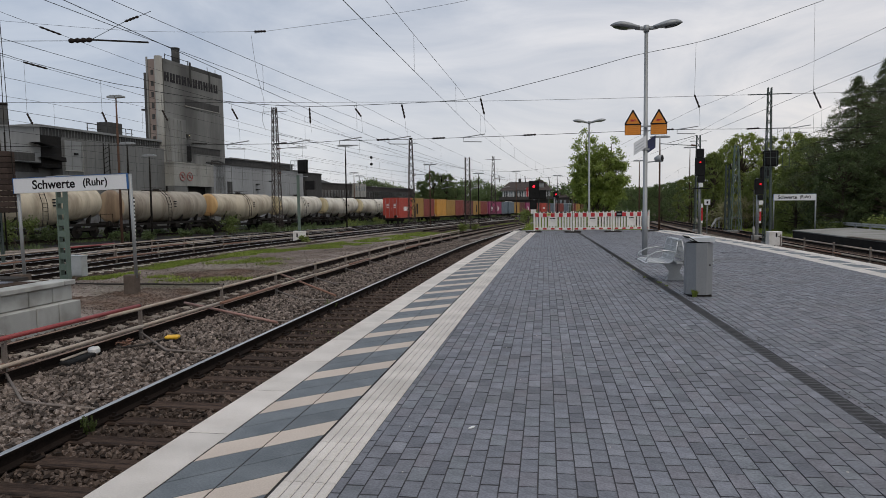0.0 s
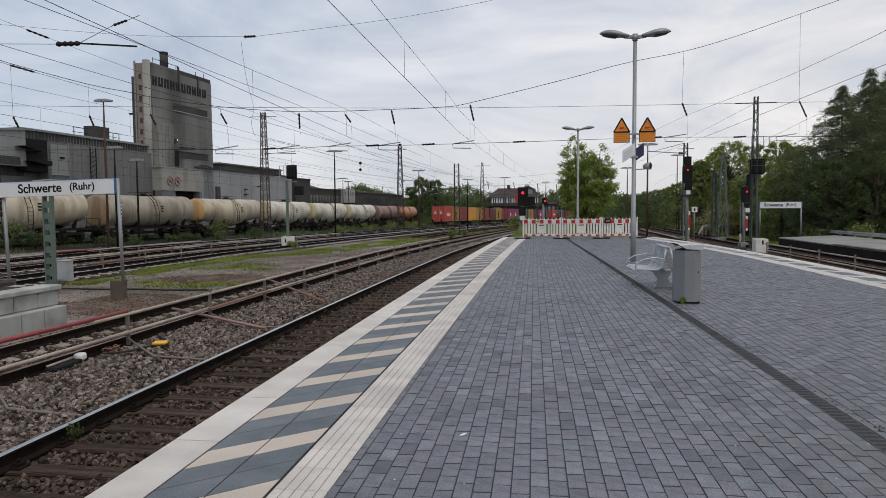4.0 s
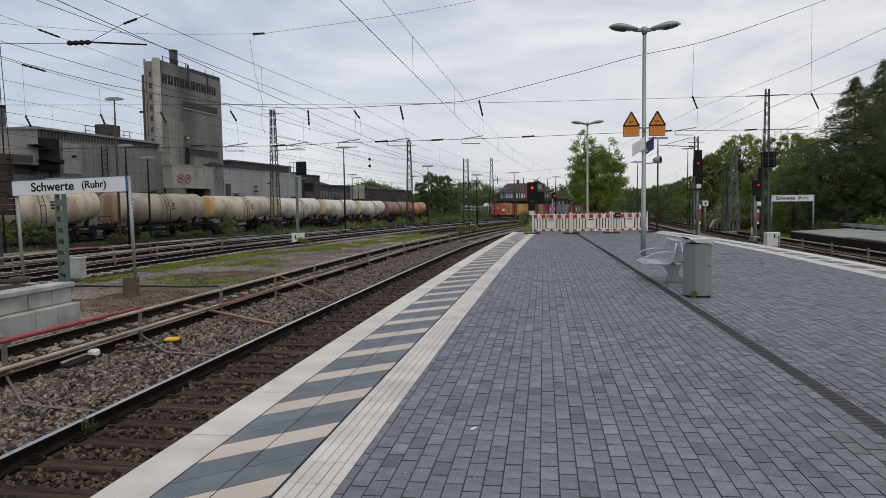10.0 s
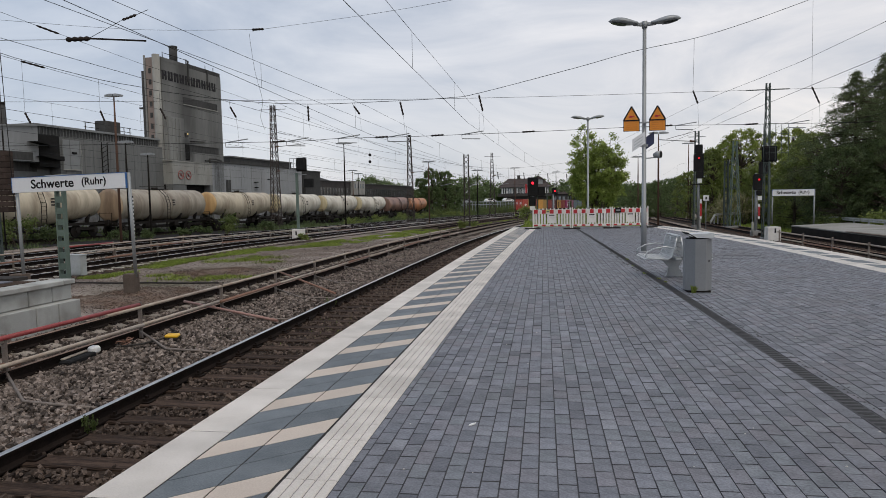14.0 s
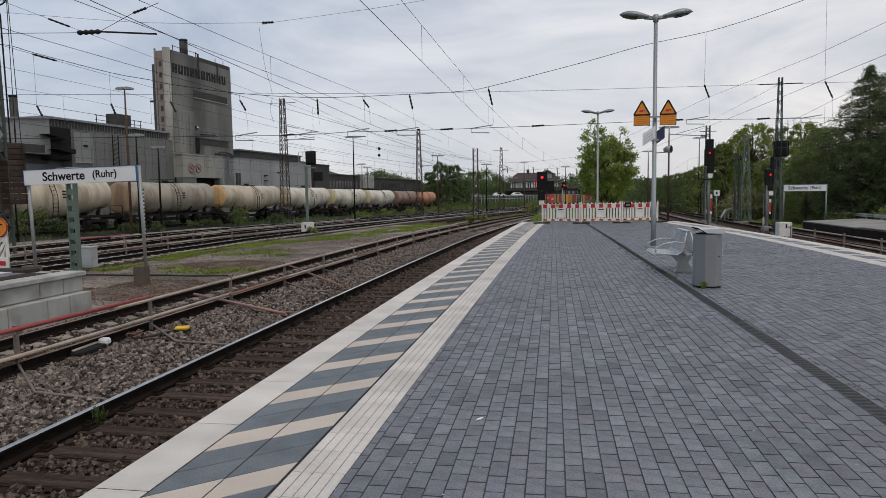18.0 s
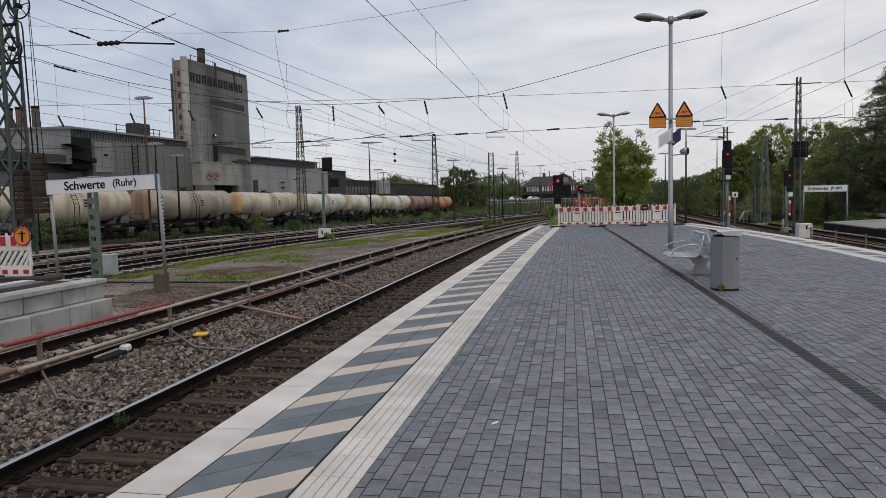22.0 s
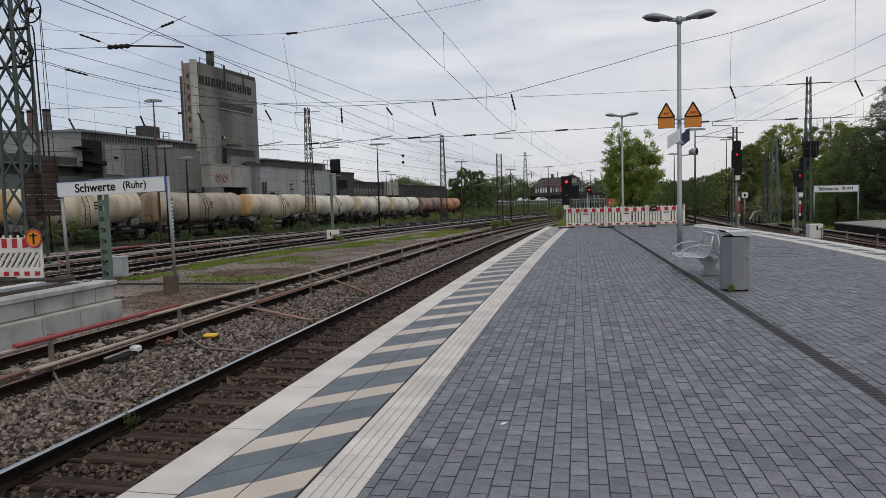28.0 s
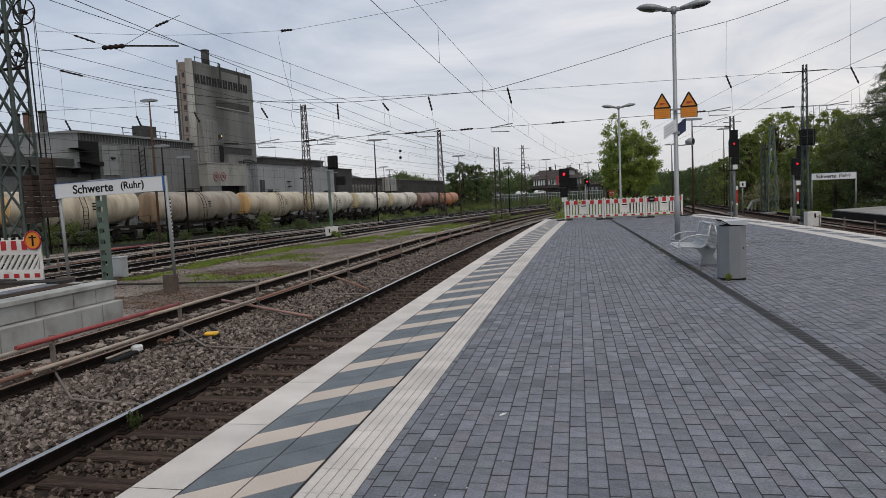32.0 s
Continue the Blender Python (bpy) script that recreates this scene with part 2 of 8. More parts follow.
M = {}
# base darkened so that shade between the loose stones is in the colour
M["ballast_bed"] = material("ballast_bed", (0.012, 0.009, 0.007), (0.06, 0.046, 0.037), 0.95, scale=1.3, fine=26, bump=1.0, amount=0.9, dirt=(0.085, 0.055, 0.038), dirt_scale=0.5, dirt_amount=0.6)
M["stone"] = material("stone", (0.066, 0.052, 0.044), (0.27, 0.225, 0.195), 0.9, scale=8, fine=60, per_island=0.8, bump=0.3)
# oily brown stone, darkened further with the shade beside the platform
M["stone_oily_shaded"] = material("stone_oily_shaded", (0.032, 0.023, 0.018), (0.165, 0.125, 0.102), 0.9, scale=8, fine=60, per_island=0.7, bump=0.3)
M["earth"] = material("earth", (0.11, 0.08, 0.063), (0.33, 0.285, 0.25), 0.95, scale=0.6, fine=22, bump=0.8, amount=0.9, dirt=(0.05, 0.068, 0.022), dirt_scale=0.16, dirt_amount=0.6)
M["rail_side"] = material("rail_side", (0.008, 0.006, 0.005), (0.022, 0.015, 0.012), 0.9, metal=0.0, scale=6)
M["rail_head"] = material("rail_head", (0.46, 0.45, 0.44), (0.64, 0.62, 0.6), 0.34, metal=1.0, scale=3, bump=0.02)
M["rail_rust"] = material("rail_rust", (0.2, 0.12, 0.085), (0.3, 0.2, 0.15), 0.7, metal=0.3, scale=3, bump=0.02)
M["wood_sleeper"] = material("wood_sleeper", (0.014, 0.01, 0.008), (0.105, 0.07, 0.052), 0.88, amount=0.9, scale=3, fine=30, stretch=(0.3, 4, 4), per_object=0.25, bump=0.5)
M["weathered_sleeper"] = material("weathered_sleeper", (0.15, 0.125, 0.102), (0.29, 0.25, 0.208), 0.9, scale=5, fine=40, per_object=0.2, bump=0.3, amount=0.9)
M["concrete_sleeper"] = material("concrete_sleeper", (0.29, 0.262, 0.228), (0.45, 0.415, 0.365), 0.9, scale=3, per_object=0.2, bump=0.2)
PAVER_TONES = ((0.0, (0.7, 0.7, 0.72)), (0.09, (0.86, 0.87, 0.88)), (0.26, (0.98, 0.98, 0.98)), (0.5, (1.02, 0.97, 0.96)), (0.66, (0.97, 1.0, 0.97)), (0.8, (1.08, 1.08, 1.09)), (0.94, (1.22, 1.21, 1.19)))
M["paver"] = material("paver", (0.108, 0.113, 0.131), (0.211, 0.219, 0.246), 0.62, scale=7, fine=60, per_island=0.1, bump=0.35, amount=0.75, dirt=(0.105, 0.097, 0.095), dirt_scale=0.7, dirt_amount=0.4, tones=PAVER_TONES)
M["paver_piece"] = material("paver_piece", (0.108, 0.113, 0.131), (0.211, 0.219, 0.246), 0.62, scale=9, fine=55, per_object=0.1, bump=0.35, amount=0.7, tones=PAVER_TONES)
M["joint"] = material("joint", (0.056, 0.057, 0.063), (0.105, 0.105, 0.11), 0.95, scale=3)
M["white_slab"] = material("white_slab", (0.57, 0.53, 0.485), (0.72, 0.675, 0.625), 0.75, scale=3, fine=110, per_object=0.06, amount=0.8, bump=0.4, dirt=(0.42, 0.4, 0.37), dirt_scale=2, dirt_amount=0.35)
M["blue_slab"] = material("blue_slab", (0.09, 0.106, 0.118), (0.156, 0.175, 0.187), 0.6, scale=4, fine=90, per_object=0.14, bump=0.35, amount=0.8)
M["cream_slab"] = material("cream_slab", (0.53, 0.45, 0.385), (0.63, 0.55, 0.475), 0.7, scale=2, fine=90, per_object=0.08, bump=0.35, amount=0.8)
M["drain"] = material("drain", (0.065, 0.065, 0.07), (0.115, 0.115, 0.12), 0.7, metal=0.0, scale=8)
M["kerb"] = material("kerb", (0.22, 0.215, 0.205), (0.34, 0.335, 0.32), 0.9, scale=1.5, bump=0.2, dirt=(0.1, 0.095, 0.085), dirt_amount=0.5)
M["galvanised"] = material("galvanised", (0.25, 0.265, 0.27), (0.34, 0.355, 0.36), 0.5, metal=0.35, scale=2, bump=0.03)
M["green_steel"] = material("green_steel", (0.085, 0.125, 0.10), (0.13, 0.175, 0.145), 0.65, scale=2, bump=0.05)
M["grey_green_steel"] = material("grey_green_steel", (0.055, 0.073, 0.066), (0.11, 0.13, 0.12), 0.7, metal=0.1, scale=2)
M["rust_steel"] = material("rust_steel", (0.085, 0.052, 0.04), (0.16, 0.095, 0.068), 0.8, metal=0.1, scale=3)
# dark steel, lowered further to put the shade of wagon undersides into it
M["dark_steel"] = material("dark_steel", (0.01, 0.009, 0.008), (0.03, 0.026, 0.023), 0.8, metal=0.0, scale=2)
M["light_metal"] = material("light_metal", (0.36, 0.38, 0.38), (0.5, 0.52, 0.52), 0.55, metal=0.2, scale=3, dirt=(0.2, 0.2, 0.17), dirt_amount=0.5)
M["grey_paint"] = material("grey_paint", (0.165, 0.175, 0.185), (0.215, 0.225, 0.235), 0.42, scale=2, bump=0.02)
M["bench_mesh"] = material("bench_mesh", (0.46, 0.48, 0.49), (0.58, 0.6, 0.61), 0.4, metal=0.5, scale=6)
M["black"] = material("black", (0.01, 0.01, 0.011), (0.022, 0.022, 0.022), 0.75, scale=3)
M["white"] = material("white", (0.72, 0.72, 0.7), (0.8, 0.8, 0.79), 0.5, scale=3, bump=0.02)
M["sign_white"] = material("sign_white", (0.66, 0.67, 0.68), (0.74, 0.75, 0.76), 0.4, scale=1, bump=0.0)
M["sign_blue"] = material("sign_blue", (0.02, 0.10, 0.30), (0.03, 0.14, 0.38), 0.4, scale=1, bump=0.0)
M["navy"] = material("navy", (0.015, 0.02, 0.075), (0.025, 0.035, 0.11), 0.35, scale=1, bump=0.0)
M["pane"] = material("pane", (0.1, 0.12, 0.13), (0.25, 0.28, 0.3), 0.15, scale=0.8, bump=0.0)
M["orange_text"] = material("orange_text", (0.5, 0.165, 0.01), (0.56, 0.19, 0.015), 0.5, scale=2, bump=0.0)
M["orange"] = material("orange", (0.64, 0.215, 0.01), (0.72, 0.26, 0.02), 0.45, scale=2, bump=0.0)
M["barrier_white"] = material("barrier_white", (0.66, 0.63, 0.59), (0.76, 0.74, 0.7), 0.5, scale=2, dirt=(0.4, 0.36, 0.32), dirt_amount=0.4, dirt_scale=3)
M["barrier_red"] = material("barrier_red", (0.37, 0.01, 0.017), (0.48, 0.022, 0.024), 0.4, scale=2)
M["rubber"] = material("rubber", (0.03, 0.028, 0.027), (0.06, 0.055, 0.05), 0.9, scale=5)
M["red_glow"] = glow("red_glow", (1.0, 0.012, 0.03), 2.6)
M["red_dim"] = glow("red_dim", (0.8, 0.01, 0.02), 0.9)
M["brown_block"] = material("brown_block", (0.085, 0.068, 0.055), (0.15, 0.12, 0.1), 0.9, scale=4)
M["concrete"] = material("concrete", (0.36, 0.365, 0.345), (0.48, 0.485, 0.465), 0.85, scale=1.2, fine=50, bump=0.15, per_object=0.06, dirt=(0.17, 0.16, 0.135), dirt_amount=0.6, dirt_scale=1.6)
M["facade"] = material("facade", (0.145, 0.15, 0.147), (0.215, 0.22, 0.214), 0.85, scale=0.12, fine=3, bump=0.05, stretch=(1, 1, 0.25), dirt=(0.10, 0.10, 0.095), dirt_scale=0.1, dirt_amount=0.6)
M["dark_facade"] = material("dark_facade", (0.04, 0.04, 0.04), (0.085, 0.085, 0.082), 0.8, scale=0.3, fine=4, stretch=(1, 1, 0.3))
M["leaf"] = material("leaf", (0.13, 0.17, 0.042), (0.26, 0.31, 0.085), 0.6, scale=0.6, fine=6, per_island=0.35, bump=0.0)
M["leaf_light"] = material("leaf_light", (0.175, 0.225, 0.042), (0.33, 0.38, 0.085), 0.6, scale=0.6, fine=6, per_island=0.3, bump=0.0)
M["leaf_ash"] = material("leaf_ash", (0.19, 0.26, 0.055), (0.37, 0.44, 0.115), 0.55, scale=0.9, fine=6, per_island=0.4, bump=0.0)
M["leaf_bush"] = material("leaf_bush", (0.075, 0.105, 0.028), (0.15, 0.19, 0.052), 0.6, scale=0.6, fine=6, per_island=0.35, bump=0.0)
# greyer green with the haze of distance mixed into the colour
M["leaf_haze"] = material("leaf_haze", (0.1, 0.142, 0.06), (0.185, 0.238, 0.1), 0.7, scale=0.3, fine=3, per_island=0.3, bump=0.0)
M["needle"] = material("needle", (0.08, 0.11, 0.055), (0.18, 0.21, 0.105), 0.7, scale=0.5, fine=5, per_island=0.4, bump=0.0)
M["leaf_dark"] = material("leaf_dark", (0.055, 0.082, 0.03), (0.115, 0.155, 0.056), 0.65, scale=0.6, fine=6, per_island=0.35, bump=0.0)
M["blossom"] = material("blossom", (0.19, 0.205, 0.085), (0.4, 0.36, 0.22), 0.7, scale=2, fine=9, per_island=0.3, bump=0.0)
for nm in ("leaf", "leaf_light", "leaf_ash", "leaf_bush", "leaf_dark", "leaf_haze", "needle", "blossom"):  # light shines through leaves
    nt = M[nm].node_tree
    pb, out = nt.nodes["Principled BSDF"], nt.nodes["Material Output"]
    tr, ms = nt.nodes.new("ShaderNodeBsdfTranslucent"), nt.nodes.new("ShaderNodeMixShader")
    ms.inputs["Fac"].default_value = 0.48
    nt.links.new(pb.inputs["Base Color"].links[0].from_socket, tr.inputs["Color"])
    nt.links.new(pb.outputs["BSDF"], ms.inputs[1])
    nt.links.new(tr.outputs["BSDF"], ms.inputs[2])
    nt.links.new(ms.outputs["Shader"], out.inputs["Surface"])
M["bark"] = material("bark", (0.05, 0.04, 0.03), (0.1, 0.08, 0.06), 0.9, scale=6)
M["soil"] = material("soil", (0.075, 0.05, 0.037), (0.17, 0.122, 0.094), 0.95, scale=2.5, fine=45, bump=0.8, amount=0.9, per_island=0.4, dirt=(0.2, 0.175, 0.155), dirt_scale=0.9, dirt_amount=0.5)
M["grass"] = material("grass", (0.125, 0.175, 0.03), (0.235, 0.29, 0.062), 0.8, scale=0.5, fine=12, per_island=0.4, bump=0.3)
for nm, c, d in (("tank_tan", (0.34, 0.25, 0.16), (0.16, 0.11, 0.075)), ("tank_cream", (0.5, 0.44, 0.33), (0.24, 0.19, 0.13)), ("tank_white", (0.58, 0.55, 0.47), (0.3, 0.26, 0.19)), ("tank_grey", (0.32, 0.285, 0.225), (0.15, 0.115, 0.082)),
                 ("tank_brown", (0.23, 0.13, 0.095), (0.08, 0.055, 0.045)), ("tank_orange", (0.42, 0.17, 0.065), (0.2, 0.11, 0.07)), ("tank_end", (0.6, 0.42, 0.2), (0.42, 0.23, 0.09)), ("tank_pale", (0.6, 0.54, 0.36), (0.4, 0.31, 0.17))):
    M[nm] = material(nm, c, tuple(v * 1.15 for v in c), 0.5, scale=0.7, fine=8, bump=0.03, dirt=d, dirt_scale=1.1, dirt_amount=0.85, amount=0.8, stretch=(1, 1, 0.22))
for nm, c in (("c_red", (0.40, 0.055, 0.035)), ("c_mustard", (0.34, 0.2, 0.05)), ("c_brown", (0.20, 0.04, 0.03)), ("c_orange", (0.55, 0.28, 0.05)), ("c_pink", (0.24, 0.035, 0.1)), ("c_blue", (0.11, 0.145, 0.175)), ("c_dark", (0.11, 0.035, 0.03))):
    M[nm] = material(nm, c, tuple(v * 1.15 for v in c), 0.5, scale=0.8, fine=8, bump=0.03, dirt=tuple(v * 0.55 for v in c), dirt_amount=0.35)

# ---- ground ----


def grid_mesh(name, xs, ys, z, mat):
    verts = [(x, y, z(x, y)) for y in ys for x in xs]
    n = len(xs)
    faces = [(j * n + i, j * n + i + 1, (j + 1) * n + i + 1, (j + 1) * n + i) for j in range(len(ys) - 1) for i in range(n - 1)]
    return mesh_of(name, verts, faces, mat, True)


def ground_z(x, y):
    return -1.0 + max(drop(y), -2.6) + 0.05 * noise.noise((x * 0.35, y * 0.35, 0)) * (1 if abs(x) < 60 and y < 120 else 0)


gx = [-2500, -900, -400, -200, -120, -80, -60] + [-50 + i for i in range(47)] + [-2, 2, 7] + [8 + i for i in range(28)] + [40, 60, 90, 150, 300, 800, 2500]
gy = [-2500, -600, -120, -40, -20, -10] + [-5 + 1.0 * i for i in range(76)] + [75, 80, 90, 100, 120, 150, 200, 250, 300, 450, 900, 1800, 4000]
tagged(new("ground", grid_mesh("ground", gx, gy, ground_z, M["earth"])), "gravelly brown railway yard ground with grass patches", "ground", kind="structure")

# ---- tracks ----
TRACKS = {  # lateral place, 2R of the bend, start, end, rails bright, sleepers
    "near": (-4.34, 1640, -14, 330, True, "wood"), "closed": (-8.35, 1640, -14, 330, False, "weathered"),
    "third": (-18.25, 1800, -14, 330, True, "concrete"), "fourth": (-22.6, 1850, -14, 330, True, "concrete"),
    "goods": (-26.5, 1906, -14, 640, True, "concrete"),
}
RAIL_PROFILE = [(-0.07, -0.16), (0.07, -0.16), (0.07, -0.145), (0.012, -0.12), (0.012, -0.04), (0.036, -0.03), (0.036, -0.002), (-0.036, -0.002), (-0.036, -0.03), (-0.012, -0.04), (-0.012, -0.12), (-0.07, -0.145)]


def stations(lo, hi):
    out, y = [], float(lo)
    while y < hi:
        out.append(y)
        y += 2.0 if y < 60 else (5.0 if y < 150 else 12.0)
    return out + [float(hi)]


def sweep(name, curve, ys, outline, mat, closed=True):
    """An outline of (side, height) carried along a curve of y -> (x, y, z)."""
    verts, faces, n = [], [], len(outline)
    for y in ys:
        x, yy, z = curve(y)
        dx = (curve(y + 0.5)[0] - curve(y - 0.5)[0])
        k = 1 / math.hypot(dx, 1)
        verts += [(x + a * k, yy - a * dx * k, z + b) for a, b in outline]
    for i in range(len(ys) - 1):
        for j in range(n if closed else n - 1):
            q = (i * n + j, i * n + (j + 1) % n, (i + 1) * n + (j + 1) % n, (i + 1) * n + j)
            faces.append(q[::-1])
    if closed:
        faces += [tuple(range(n)), tuple(range((len(ys) - 1) * n, len(ys) * n))[::-1]]
    return mesh_of(name, verts, faces, mat)


def sleeper_mesh(kind):
    bm = fresh()
    if kind == "wood":
        box(bm, -1.3, 1.3, -0.13, 0.13, -0.16, 0, 0.012)
    else:
        prism(bm, [(-1.3, -0.2), (1.3, -0.2), (1.3, -0.03), (1.2, 0.0), (0.5, 0.0), (0.25, -0.06), (-0.25, -0.06), (-0.5, 0.0), (-1.2, 0.0), (-1.3, -0.03)], "y", -0.13, 0.13)
        box(bm, -0.84, -0.65, -0.07, 0.07, 0, 0.02)
        box(bm, 0.65, 0.84, -0.07, 0.07, 0, 0.02)
    return finish("sleeper", bm, M[kind + "_sleeper"])


def track(name, lateral, two_r, lo, hi, bright, kind, slope=True, single=0):
    ys = stations(lo, hi)
    curve = lambda y: track_point(lateral, two_r, y)
    bed = structure("ballast", sweep("ballast", curve, ys, [(-2.1, -0.35), (2.1, -0.35), (1.55, -0.19), (-1.55, -0.19)], M["ballast_bed"]), None, f"brown-grey track ballast under the {name} track")
    for side in (-0.752, 0.752):
        rail = part("rail", sweep("rail", lambda y: (lambda p: (p[0] + side, p[1], p[2]))(curve(y)), ys, RAIL_PROFILE, M["rail_side"]), None, bed)
        part("rail_head", sweep("rail_head", lambda y: (lambda p: (p[0] + side, p[1], p[2]))(curve(y)), ys, [(-0.034, -0.002), (0.034, -0.002), (0.03, 0.002), (-0.03, 0.002)], M["rail_head" if bright else "rail_rust"]), None, rail)
    me = sleeper_mesh(kind)
    clip = fresh()
    for rail_x in (-0.752, 0.752):
        box(clip, rail_x - 0.17, rail_x + 0.17, -0.075, 0.075, 0.0, 0.018)
        for dx in (-0.1, 0.1):
            box(clip, rail_x + dx - 0.035, rail_x + dx + 0.035, -0.045, 0.045, 0.018, 0.05)
            box(clip, rail_x + dx - 0.016, rail_x + dx + 0.016, -0.016, 0.016, 0.05, 0.085)
    clip = finish("fastening", clip, M["rail_side"])
    clip_v, clip_f, fv, ff = [v.co.copy() for v in clip.vertices], [tuple(p.vertices) for p in clip.polygons], [], []
    n, y = 0, lo + 0.25
    verts, faces = [], []
    base_v, base_f = [v.co.copy() for v in me.vertices], [tuple(p.vertices) for p in me.polygons]
    while y < 150:
        yy = y + random.uniform(-0.03, 0.03)
        x, _, z = curve(yy)
        m = pose(x, yy, z - 0.158, 0, 0, track_turn(two_r, yy) + random.uniform(-0.7, 0.7))
        if single and 2 < yy < 45:
            k = len(fv)
            fv += [m @ v for v in clip_v]
            ff += [tuple(i + k for i in f) for f in clip_f]
        if 25 <= n < 25 + single:
            part("sleeper", me, None, bed, m=m)
        else:
            k = len(verts)
            verts += [m @ v for v in base_v]
            faces += [tuple(i + k for i in f) for f in base_f]
        n += 1
        y += 0.63
    if verts:
        rest = part("sleepers", mesh_of("sleepers", verts, faces, me.materials[0]), None, bed)
        tagged(rest, kind="stuff")
    if fv:
        tagged(part("fastenings", mesh_of("fastenings", fv, ff, M["rail_side"]), None, bed, "dark bolted rail fastenings"), kind="stuff")
    return bed


track("near", *TRACKS["near"], single=60)
track("closed", *TRACKS["closed"], single=60)
track("third", *TRACKS["third"], single=0)
track("fourth", *TRACKS["fourth"], single=0)
track("goods", *TRACKS["goods"], single=0)
track("yard", -13.2, 1750, 64, 330, False, "wood", single=0)
yard_bed = sweep("ballast", lambda y: track_point(-17.6, 1780, y), stations(62, 330), [(-10.6, -0.3), (7.6, -0.3), (7.2, -0.215), (-10.2, -0.215)], M["ballast_bed"])
structure("ballast", yard_bed, None, "oily brown ballast filling the yard between the tracks")

M["sign_red"] = material("sign_red", (0.28, 0.05, 0.045), (0.36, 0.09, 0.08), 0.6, scale=2)
M["tower_wall"] = material("tower_wall", (0.215, 0.22, 0.212), (0.3, 0.303, 0.29), 0.88, scale=0.16, fine=2.5, bump=0.05, stretch=(1, 1, 0.22), dirt=(0.06, 0.06, 0.058), dirt_scale=0.14, dirt_amount=0.75)
def soot_stain(m, centre, reach, colour):
    """A smudge of soot round a point of the wall, ragged at its edge."""
    t = m.node_tree
    b = t.nodes["Principled BSDF"]
    c, d, nz, k, r, mx = [t.nodes.new("ShaderNode" + w) for w in ("TexCoord", "VectorMath", "TexNoise", "Math", "MapRange", "Mix")]
    d.operation = "DISTANCE"
    d.inputs[1].default_value = centre
    nz.inputs["Scale"].default_value, nz.inputs["Detail"].default_value = 0.8, 5
    k.operation = "MULTIPLY_ADD"
    k.inputs[1].default_value = 2.4
    r.inputs["From Min"].default_value, r.inputs["From Max"].default_value = reach + 1.2, 1.2
    r.inputs["To Max"].default_value = 0.92
    mx.data_type = "RGBA"
    mx.inputs["B"].default_value = (*colour, 1)
    t.links.new(c.outputs["Object"], d.inputs[0])
    t.links.new(c.outputs["Object"], nz.inputs["Vector"])
    t.links.new(nz.outputs["Fac"], k.inputs[0])
    t.links.new(d.outputs["Value"], k.inputs[2])
    t.links.new(k.outputs[0], r.inputs["Value"])
    t.links.new(r.outputs["Result"], mx.inputs["Factor"])
    t.links.new(b.inputs["Base Color"].links[0].from_socket, mx.inputs["A"])
    t.links.new(mx.outputs["Result"], b.inputs["Base Color"])


soot_stain(M["tower_wall"], (0.0, 83.0, 8.1), 2.4, (0.012, 0.012, 0.012))
M["light_concrete"] = material("light_concrete", (0.27, 0.27, 0.25), (0.36, 0.36, 0.33), 0.85, scale=0.5, fine=6, stretch=(1, 1, 0.3), dirt=(0.2, 0.19, 0.17), dirt_scale=0.6, dirt_amount=0.6)
M["pink_panel"] = material("pink_panel", (0.24, 0.19, 0.165), (0.3, 0.245, 0.215), 0.85, scale=0.6)
M["letter"] = material("letter", (0.018, 0.018, 0.02), (0.045, 0.043, 0.045), 0.8, scale=1.5)
# near-black for soot, and for shade put under the wagons and in openings
M["soot_shade"] = material("soot_shade", (0.009, 0.009, 0.009), (0.028, 0.027, 0.026), 0.9, scale=0.7)
M["light_roof"] = material("light_roof", (0.2, 0.21, 0.21), (0.27, 0.28, 0.28), 0.7, scale=0.6)
M["dark_glass"] = material("dark_glass", (0.02, 0.023, 0.026), (0.06, 0.066, 0.07), 0.15, scale=0.8, bump=0.0)
M["brick_dark"] = material("brick_dark", (0.042, 0.039, 0.038), (0.08, 0.073, 0.069), 0.9, scale=0.6, fine=8)
M["roof_tile"] = material("roof_tile", (0.055, 0.046, 0.044), (0.095, 0.078, 0.073), 0.9, scale=1.5)
M["hall_wall"] = material("hall_wall", (0.26, 0.272, 0.276), (0.36, 0.37, 0.375), 0.85, scale=0.15, fine=3, bump=0.05, stretch=(1, 1, 0.25), dirt=(0.22, 0.225, 0.22), dirt_scale=0.2, dirt_amount=0.6)
# ---- island platform body ----
PLAT_END = 36.4
ys = [-12 + i * 2 for i in range(24)] + [PLAT_END]
ny = len(ys)
pv = [p for y in ys for p in ((left_edge(y) + 0.02, y, -0.0055), (right_edge(y) - 0.02, y, -0.0055), (right_edge(y) - 0.02, y, -1.15), (left_edge(y) + 0.02, y, -1.15))]
pf = [(4 * i + a, 4 * i + b, 4 * i + 4 + b, 4 * i + 4 + a) for i in range(ny - 1) for a, b in ((0, 1), (1, 2), (2, 3), (3, 0))] + [(0, 3, 2, 1), (4 * ny - 4, 4 * ny - 3, 4 * ny - 2, 4 * ny - 1)]
platform = structure("platform", mesh_of("platform", pv, pf, M["joint"]), None, "dark bedding and side walls of the island platform")
grassy = fresh()
prism(grassy, [(left_edge(PLAT_END) + 0.1, PLAT_END), (right_edge(PLAT_END) - 0.1, PLAT_END), (5.2, 44), (5.0, 56), (3.5, 66), (1.5, 62), (0.2, 46)], "z", -1.6, -0.12)
